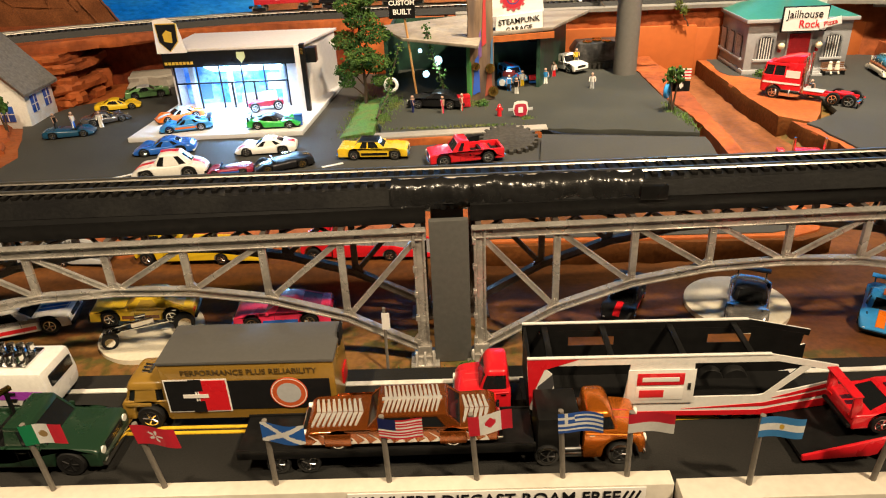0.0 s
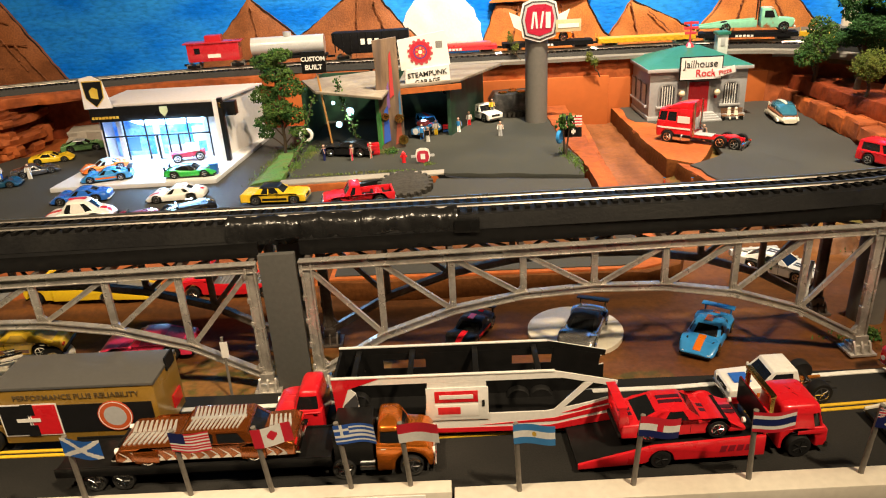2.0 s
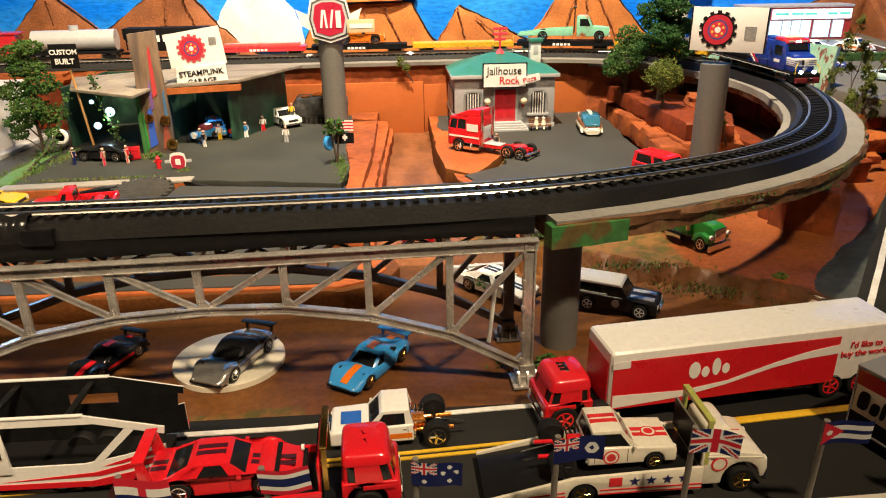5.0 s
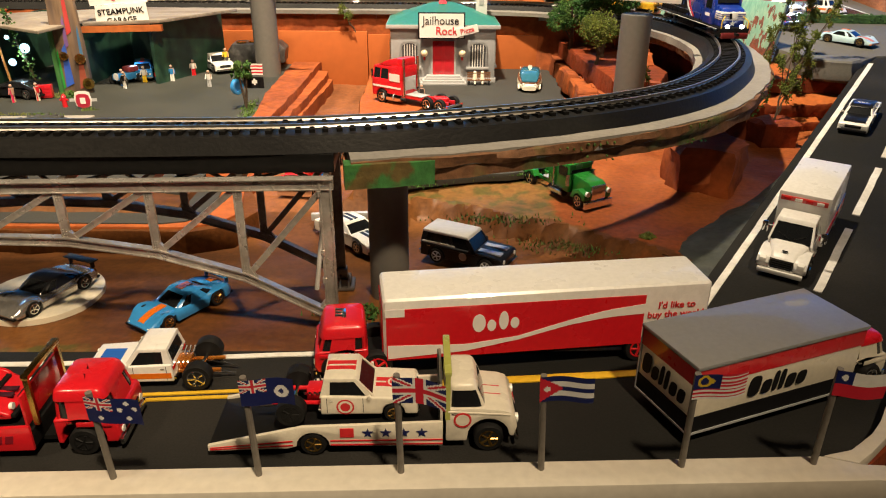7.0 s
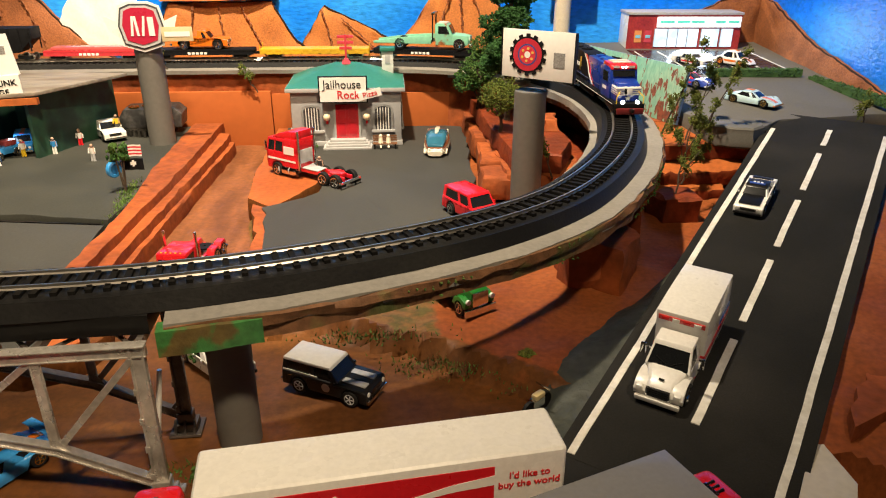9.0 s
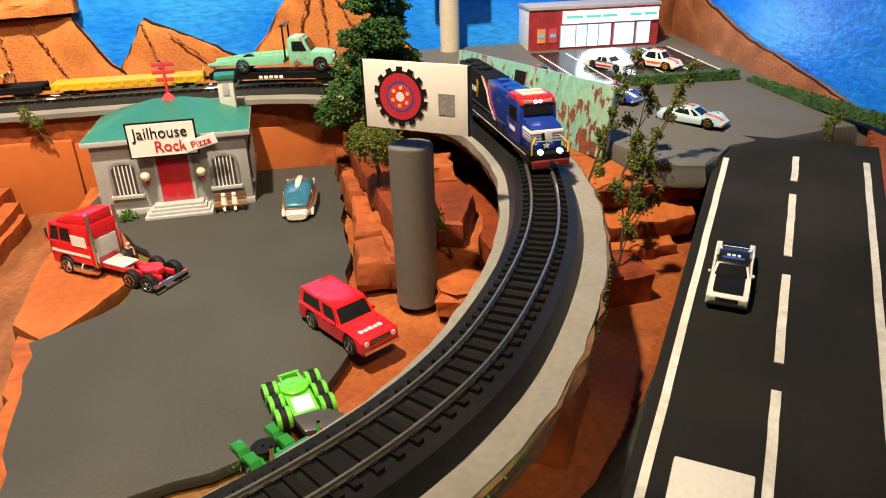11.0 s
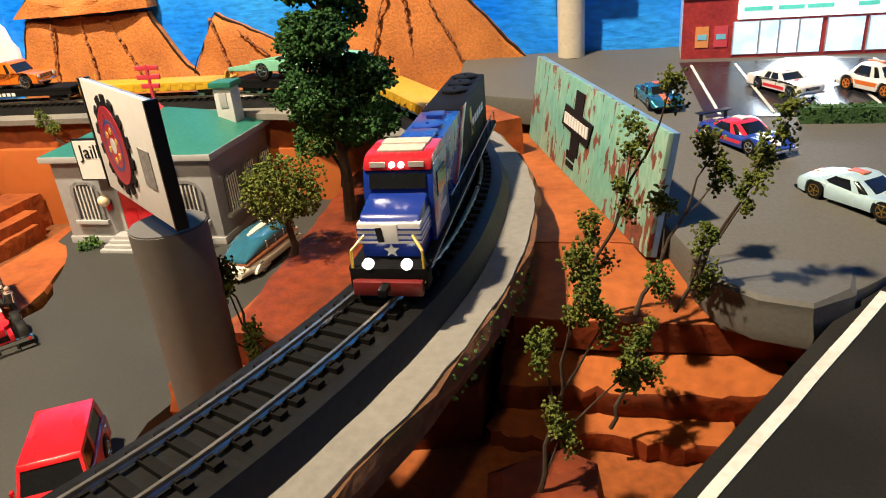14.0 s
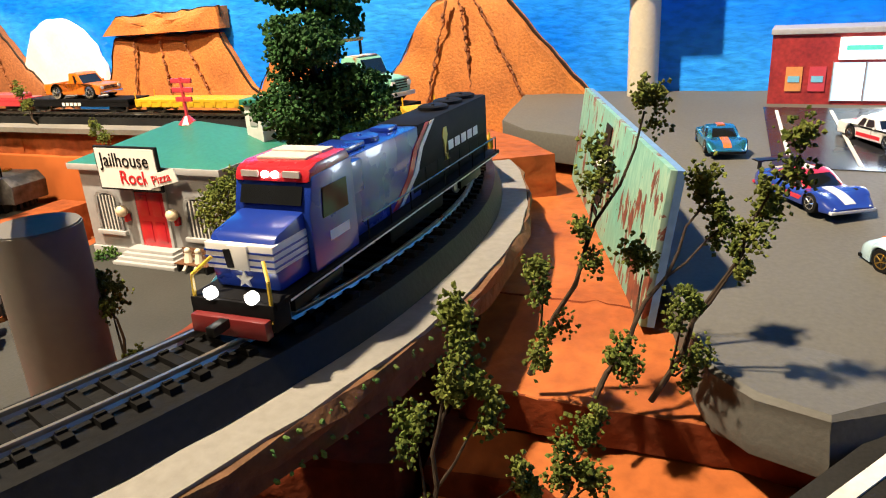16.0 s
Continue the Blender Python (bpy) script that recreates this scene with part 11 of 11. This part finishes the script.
# lumps of scrap and the white pin under the bridge
pin = thing("white_pin", 40.8, 44.2, -1.3, 0, "white plastic rod leaning under the bridge", "rod")
one_cyl("rod", pin, WHITE, (0, 0, 0.2), (0.5, 0.6, 4.2), 0.14, n=8)
bk = thing("motorbike", 61.6, 44.6, -0.68, 40, "small chrome and black toy motorbike at the road edge", "toy bike")
for x in (-0.7, 0.7):
    bm = bmesh.new()
    bm_lathe(bm, [(0.5, -0.1), (0.5, 0.1), (0.34, 0.1), (0.34, -0.1), (0.5, -0.1)], (x, 0, 0.5), "y", 14)
    part("wheel", bm, RUBBER, bk)
one_box("engine", bk, CHROME, -0.5, 0.5, -0.22, 0.22, 0.4, 0.95, 0.08)
one_box("tank", bk, paint(0.5, 0.4, 0.2), -0.3, 0.5, -0.2, 0.2, 0.95, 1.25, 0.08)
one_cyl("handlebar", bk, CHROME, (0.5, -0.5, 1.5), (0.5, 0.5, 1.5), 0.06, n=6)
# ---- train ----
RAIL_TOP = 9.63
S_FRONT = S[near(73.85, 72.05)] - 0.67
YEL = material("worn yellow wagon paint", (0.62, 0.36, 0.015), 0.45, vary=0.1, grain=200, second=(0.52, 0.29, 0.012), patch=14)
BLKW = material("black wagon paint", (0.009, 0.009, 0.01), 0.55, vary=0.2, spec=0.06)


def on_rails(name, s, length, label, category):
    p, _ = on_track(s - 0.34 * length)
    q, _ = on_track(s + 0.34 * length)
    mid = (p + q) / 2
    d = p - q
    return thing(name, mid.x, mid.y, RAIL_TOP, math.degrees(math.atan2(d.y, d.x)), label, category, "train")


def bogies(root, length, axles=2, spread=0.36):
    for e in (-1, 1):
        x = e * spread * length
        b = one_box("bogie", root, BLACK, x - 0.85 - 0.45 * (axles - 2), x + 0.85 + 0.45 * (axles - 2), -1.05, 1.05, 0.22, 0.62, 0.05, "black bogie")
        for k in range(axles):
            wx = x + (k - (axles - 1) / 2) * 1.25
            for s in (-1, 1):
                bm = bmesh.new()
                bm_lathe(bm, [(0.42, -0.06), (0.42, 0.06), (0.3, 0.09), (0.05, 0.09), (0.05, -0.06)], (wx, s * 0.78, 0.42), "y", 14)
                part("wheel", bm, RAIL_METAL, b)
    for e in (-1, 1):
        one_box("coupler", root, BLACK, e * length * 0.5 - 0.3, e * length * 0.5 + 0.3, -0.15, 0.15, 0.5, 0.8, 0.03)


def flatcar(s, length, mat, label, ribs=True):
    root = on_rails("flat_wagon", s, length, label, "flat wagon")
    h = length / 2 - 0.15
    one_box("deck", root, mat, -h, h, -1.28, 1.28, 0.95, 1.2, 0.03)
    for e in (-1, 1):
        one_box("side_sill", root, mat, -h, h, e * 1.2 - 0.06, e * 1.2 + 0.06, 0.55, 0.95)
    one_box("centre_sill", root, mat, -h, h, -0.3, 0.3, 0.55, 0.95)
    if ribs:
        for k in range(12):
            x = -h + 0.5 + (2 * h - 1) * k / 11
            for e in (-1, 1):
                one_box("stake_pocket", root, mat, x - 0.2, x + 0.2, e * 1.26 - 0.06, e * 1.26 + 0.12, 0.62, 1.02, 0.03)
        one_cyl("brake_wheel", root, mat, (h + 0.02, -0.6, 1.5), (h + 0.1, -0.6, 1.5), 0.35, n=12)
        for y in (-1.1, 1.1):
            one_cyl("grab_rail", root, mat, (-h, y, 0.5), (-h, y, 1.75), 0.05, n=6)
            one_cyl("grab_rail", root, mat, (h, y, 0.2), (h, y, 1.5), 0.05, n=6)
    else:
        for k in range(5):
            for e in (-1, 1):
                one_box("mark_bar", root, PAPER, -1.6 + k * 0.5, -1.25 + k * 0.5, e * 1.27, e * 1.28 + 0.01 * e, 0.62, 0.9)
    bogies(root, length)
    return root


LEN = 19.4
loco = on_rails("locomotive", S_FRONT + LEN / 2, LEN, "black and blue diesel locomotive with red cab roof", "locomotive")
LBLUE, LRED = paint(0.01, 0.035, 0.27), paint(0.5, 0.02, 0.03)
one_box("walkway", loco, BLKW, -9.3, 9.0, -1.5, 1.5, 1.0, 1.22, 0.03)
for e in (-1, 1):
    one_box("sill_stripe", loco, WHITE, -9.0, 8.4, e * 1.5, e * 1.52, 1.02, 1.08)
bm = bmesh.new()
bm_box(bm, -9.0, -1.2, -0.98, 0.98, 1.22, 4.35)
part("rear_hood", bm, BLKW, loco, "black long hood", 0.12)
bm = bmesh.new()
bm_box(bm, -1.2, 4.4, -0.98, 0.98, 1.22, 4.3)
part("front_hood", bm, LBLUE, loco, "blue hood", 0.1)
for e in (-1, 1):
    for k, (c, w) in enumerate(((LRED, 0.35), (WHITE, 0.3))):
        x = -1.6 - 0.5 * k
        bm = bmesh.new()
        bm_side(bm, [(x + 2.6, 1.3), (x + 2.6 + w, 1.3), (x + 1.2 + w, 2.4), (x + 0.6 + w, 3.4), (x - 0.6 + w, 4.3), (x - 0.6, 4.3), (x + 0.6, 3.3), (x + 1.2, 2.3)], e * 0.985, e * 1.01)
        part("ribbon_stripe", bm, c, loco)
    for k in range(5):
        one_box("mark_bar", loco, PAPER, -7.6 + k * 0.75, -7.05 + k * 0.75, e * 0.985, e * 1.0, 2.5, 2.95)
    bm = bmesh.new()
    bm_side(bm, [(-4.1, 2.1), (-3.8, 2.1), (-3.45, 3.3), (-3.6, 3.7), (-3.9, 3.7), (-4.0, 3.3), (-3.6, 2.1)], e * 0.985, e * 1.005)
    part("ribbon_emblem", bm, paint(0.65, 0.42, 0.03), loco, "yellow ribbon emblem")
    for k in range(7):
        one_box("hood_door", loco, BLKW, -8.7 + k * 1.2, -7.65 + k * 1.2, e * 0.98, e * 0.995, 1.5, 2.35)
    one_box("cab_mark", loco, PAPER, 4.9, 6.0, e * 1.36, e * 1.38, 2.0, 2.35)
for x, c in ((-8.0, BLKW), (-6.4, BLKW), (-4.8, BLKW), (1.6, LBLUE)):
    bm = bmesh.new()
    bm_lathe(bm, [(0.7, 0), (0.7, 0.2), (0.55, 0.26), (0.1, 0.22), (0.05, 0.3)], (x, 0, 4.3), "z", 18)
    part("roof_fan", bm, c, loco)
one_box("roof_box", loco, LBLUE, 2.4, 3.9, -0.7, 0.7, 4.3, 4.55, 0.06)
one_box("exhaust", loco, LBLUE, -0.6, 0.2, -0.4, 0.4, 4.3, 4.5, 0.05)
one_box("blower_box", loco, LBLUE, 3.6, 4.6, -1.25, 1.25, 3.0, 4.2, 0.08)
shape(loco, "cab", LBLUE, [(4.4, 1.22), (6.9, 1.22), (6.9, 3.2), (6.6, 4.4), (4.4, 4.5)], 2.75, 0.08)
shape(loco, "cab_roof", LRED, [(4.3, 4.3), (6.75, 4.2), (6.6, 4.62), (6.2, 4.78), (4.6, 4.82)], 2.7, 0.12, "red cab roof")
HATCH = material("cream hatch", (0.55, 0.5, 0.42), 0.6, vary=0.12, grain=300)
one_box("roof_hatch", loco, HATCH, 4.7, 5.35, -0.95, 0.95, 4.78, 4.9, 0.03)
one_box("roof_hatch", loco, HATCH, 5.4, 6.15, -0.9, 0.9, 4.76, 4.87, 0.03)
slant(loco, "windscreen", GLASS_DARK, 6.88, 3.5, 6.69, 4.08, 2.2)
side_panes(loco, [(4.9, 2.9), (6.3, 2.9), (6.2, 3.9), (4.9, 3.9)], 1.375)
shape(loco, "nose", LBLUE, [(6.8, 1.22), (8.3, 1.22), (8.4, 1.9), (8.42, 2.65), (8.2, 3.0), (6.8, 3.35)], 2.3, 0.14)
one_box("nose_band", loco, PAPER, 6.9, 8.5, -1.2, 1.2, 1.92, 2.78, 0.06, "white nose band")
for k in range(3):
    one_box("nose_stripe", loco, LBLUE, 6.88, 8.52, -1.215, 1.215, 2.06 + k * 0.22, 2.12 + k * 0.22)
one_box("nose_panel", loco, PAPER, 8.5, 8.56, -0.34, 0.34, 1.95, 2.75, 0.02)
bm = bmesh.new()
bm_box(bm, 8.55, 8.58, -0.12, 0.12, 2.05, 2.65)
part("nose_emblem", bm, INK, loco, m=at(0, 0, 0, 8, 0, 0))
bm = bmesh.new()
bm_side(bm, [(0.3 * (1 if j % 2 == 0 else 0.42) * math.sin(j * math.pi / 5), 1.45 + 0.3 * (1 if j % 2 == 0 else 0.42) * math.cos(j * math.pi / 5)) for j in range(10)], -0.03, 0.03)
part("nose_star", bm, PAPER, loco, m=at(8.4, 0, 0.14, 0, 0, 90))
GLOW = material("headlight glow", (1.0, 0.95, 0.85), 0.3, emit=8.0)
for y in (-0.72, 0.72):
    one_cyl("ditch_light", loco, GLOW, (8.95, y, 1.36), (9.12, y, 1.36), 0.2, n=12)
for y in (-0.18, 0.18):
    one_cyl("headlight", loco, GLOW, (6.68, y, 4.45), (6.78, y, 4.45), 0.12, n=10)
for y in (-0.75, 0.75):
    one_box("number_board", loco, paint(0.6, 0.55, 0.5), 6.66, 6.74, y - 0.3, y + 0.3, 4.36, 4.56)
one_box("pilot", loco, BLKW, 8.4, 9.1, -1.45, 1.45, 0.3, 1.2, 0.05)
one_box("plow", loco, paint(0.16, 0.012, 0.012, 0.5), 9.05, 9.35, -1.3, 1.3, 0.15, 0.75, 0.05, "dark red snow plow")
for y in (-1.2, 1.2):
    one_cyl("grab_rail", loco, paint(0.65, 0.45, 0.05), (9.05, y * 1.12, 0.6), (9.0, y * 1.1, 1.9), 0.06, n=6)
    one_cyl("grab_rail", loco, paint(0.65, 0.45, 0.05), (9.0, y * 1.1, 1.9), (8.6, y * 0.75, 2.35), 0.06, n=6)
    one_cyl("hand_rail", loco, paint(0.05, 0.05, 0.05), (-8.9, y * 1.2, 2.0), (4.2, y * 1.2, 2.0), 0.035, n=6)
    for k in range(9):
        one_cyl("stanchion", loco, BLKW, (-8.9 + k * 1.6, y * 1.2, 1.2), (-8.9 + k * 1.6, y * 1.2, 2.0), 0.03, n=5)
one_box("fuel_tank", loco, BLKW, -2.6, 2.2, -1.3, 1.3, 0.25, 1.0, 0.15)
bogies(loco, LEN, 3, 0.33)

loco.scale = (1.0, 0.9, 0.84)

s = S_FRONT + LEN + 0.5
order = [("yellow", 14.0), ("truck", 13.2), ("yellow", 14.0), ("pickup", 13.2), ("red", 12.0), ("hopper", 11.5), ("tank", 11.5), ("caboose", 8.6)]
for kind, length in order:
    c = s + length / 2
    s += length + 0.5
    if kind == "yellow":
        flatcar(c, length, YEL, "empty yellow flat wagon with stake pockets")
    elif kind in ("truck", "pickup", "red"):
        w = flatcar(c, length, BLKW if kind != "red" else paint(0.5, 0.03, 0.04), "black flat wagon carrying a die-cast truck" if kind != "red" else "low red flat wagon", ribs=False)
        p, a = w.matrix_world.translation / U, math.degrees(w.matrix_world.to_euler().z)
        if kind == "pickup":
            car("pickup", p.x, p.y, RAIL_TOP + 1.2, a, 6.8, "orange die-cast fifties pickup on the flat wagon", ORANGE, white=True)
        elif kind == "truck":
            MINT = material("rusty mint paint", (0.22, 0.52, 0.36), 0.45, vary=0.1, grain=200, second=(0.3, 0.1, 0.03), patch=55, mix=(0.6, 0.66))
            t = thing("mint_ramp_truck", p.x, p.y, RAIL_TOP + 1.2, a, "rusty mint green ramp truck riding on the flat wagon", "toy truck")
            for e in (-1, 1):
                bm = bmesh.new()
                bm_side(bm, [(-6.4, 0.7), (1.0, 0.7), (1.0, 1.7), (-2.5, 1.5), (-6.4, 0.95)], e * 1.25, e * 1.4)
                part("bed_side", bm, MINT, t, "", 0.04)
            bm = bmesh.new()
            bm_side(bm, [(-6.4, 0.6), (1.0, 0.8), (1.0, 1.2), (-6.4, 0.75)], -1.25, 1.25)
            part("bed", bm, MINT, t, "mint green ramp bed", 0.03)
            shape(t, "cab", MINT, [(1.5, 0.6), (3.6, 0.6), (3.65, 1.9), (3.1, 3.0), (2.9, 3.15), (1.6, 3.2), (1.45, 2.9)], 2.5, 0.15)
            one_box("cab_roof", t, material("rust white roof", (0.6, 0.58, 0.52), 0.5, second=(0.35, 0.12, 0.05), patch=60), 1.7, 2.95, -1.0, 1.0, 3.15, 3.24, 0.04)
            shape(t, "hood", MINT, [(3.4, 0.6), (5.6, 0.6), (5.7, 1.0), (5.6, 1.75), (3.6, 1.9)], 2.4, 0.14)
            one_box("grille", t, MINT, 5.62, 5.8, -1.0, 1.0, 0.95, 1.7, 0.03)
            for k in range(4):
                one_box("grille_slot", t, INK, 5.8, 5.83, -0.62, 0.62, 1.02 + k * 0.17, 1.1 + k * 0.17)
            for e in (-1, 1):
                one_cyl("headlight", t, LAMP_WHITE, (5.75, e * 0.82, 1.35), (5.88, e * 0.82, 1.35), 0.2, n=12)
                one_box("upright", t, BLACK, 1.1, 1.25, e * 1.2 - 0.07, e * 1.2 + 0.07, 1.0, 4.2)
            one_box("front_bumper", t, paint(0.55, 0.5, 0.42), 5.75, 6.0, -1.3, 1.3, 0.5, 0.8, 0.06)
            one_box("light_bar", t, GOLD, 1.0, 1.4, -1.35, 1.35, 4.15, 4.4, 0.06)
            slant(t, "windscreen", GLASS_DARK, 3.68, 1.98, 3.18, 2.95, 2.1)
            side_panes(t, [(1.9, 1.95), (3.3, 1.95), (2.9, 2.85), (1.9, 2.85)], 1.245)
            dual(t, (-3.0,), 1.15, 0.7)
            dual(t, (4.5,), 1.15, 0.7)
        else:
            one_box("rail_load", w, paint(0.5, 0.1, 0.09), -5, 5, -0.9, 0.9, 1.2, 1.6, 0.1)
    elif kind == "hopper":
        w = on_rails("hopper_wagon", c, length, "black open hopper wagon with white markings", "hopper wagon")
        bm = bmesh.new()
        bm_side(bm, [(-5.5, 3.9), (5.5, 3.9), (5.5, 2.6), (3.6, 1.0), (-3.6, 1.0), (-5.5, 2.6)], -1.4, 1.4)
        part("hopper", bm, BLKW, w, "", 0.04)
        for k in range(10):
            for e in (-1, 1):
                one_box("rib", w, BLKW, -5.2 + k * 1.15, -5.05 + k * 1.15, e * 1.4, e * 1.5, 1.2, 3.9)
        for e in (-1, 1):
            for k in range(3):
                one_box("mark_bar", w, PAPER, -1.4 + k * 1.0, -0.8 + k * 1.0, e * 1.5, e * 1.52, 2.2, 3.0)
        bogies(w, length)
    elif kind == "tank":
        w = on_rails("tank_wagon", c, length, "silver and black tank wagon", "tank wagon")
        one_cyl("tank", w, SILVER, (-5.2, 0, 2.5), (5.2, 0, 2.5), 1.35, n=24)
        one_cyl("dome", w, SILVER, (0, 0, 3.7), (0, 0, 4.4), 0.6, n=16)
        one_box("frame", w, BLKW, -5.5, 5.5, -1.2, 1.2, 0.8, 1.15, 0.03)
        bogies(w, length)
    else:
        w = on_rails("caboose", c, length, "red caboose with a raised cupola", "caboose")
        one_box("body", w, LRED, -3.6, 3.6, -1.35, 1.35, 1.1, 3.6, 0.05)
        one_box("cupola", w, LRED, -1.0, 1.2, -1.0, 1.0, 3.6, 4.6, 0.05)
        one_box("roof", w, LRED, -4.1, 4.1, -1.5, 1.5, 3.55, 3.75, 0.06)
        for e in (-1, 1):
            one_box("window", w, GLASS_DARK, -2.6, -1.8, e * 1.35, e * 1.38, 2.2, 3.0)
            one_box("mark_bar", w, PAPER, -0.8, 1.0, e * 1.35, e * 1.37, 1.6, 2.1)
        bogies(w, length)
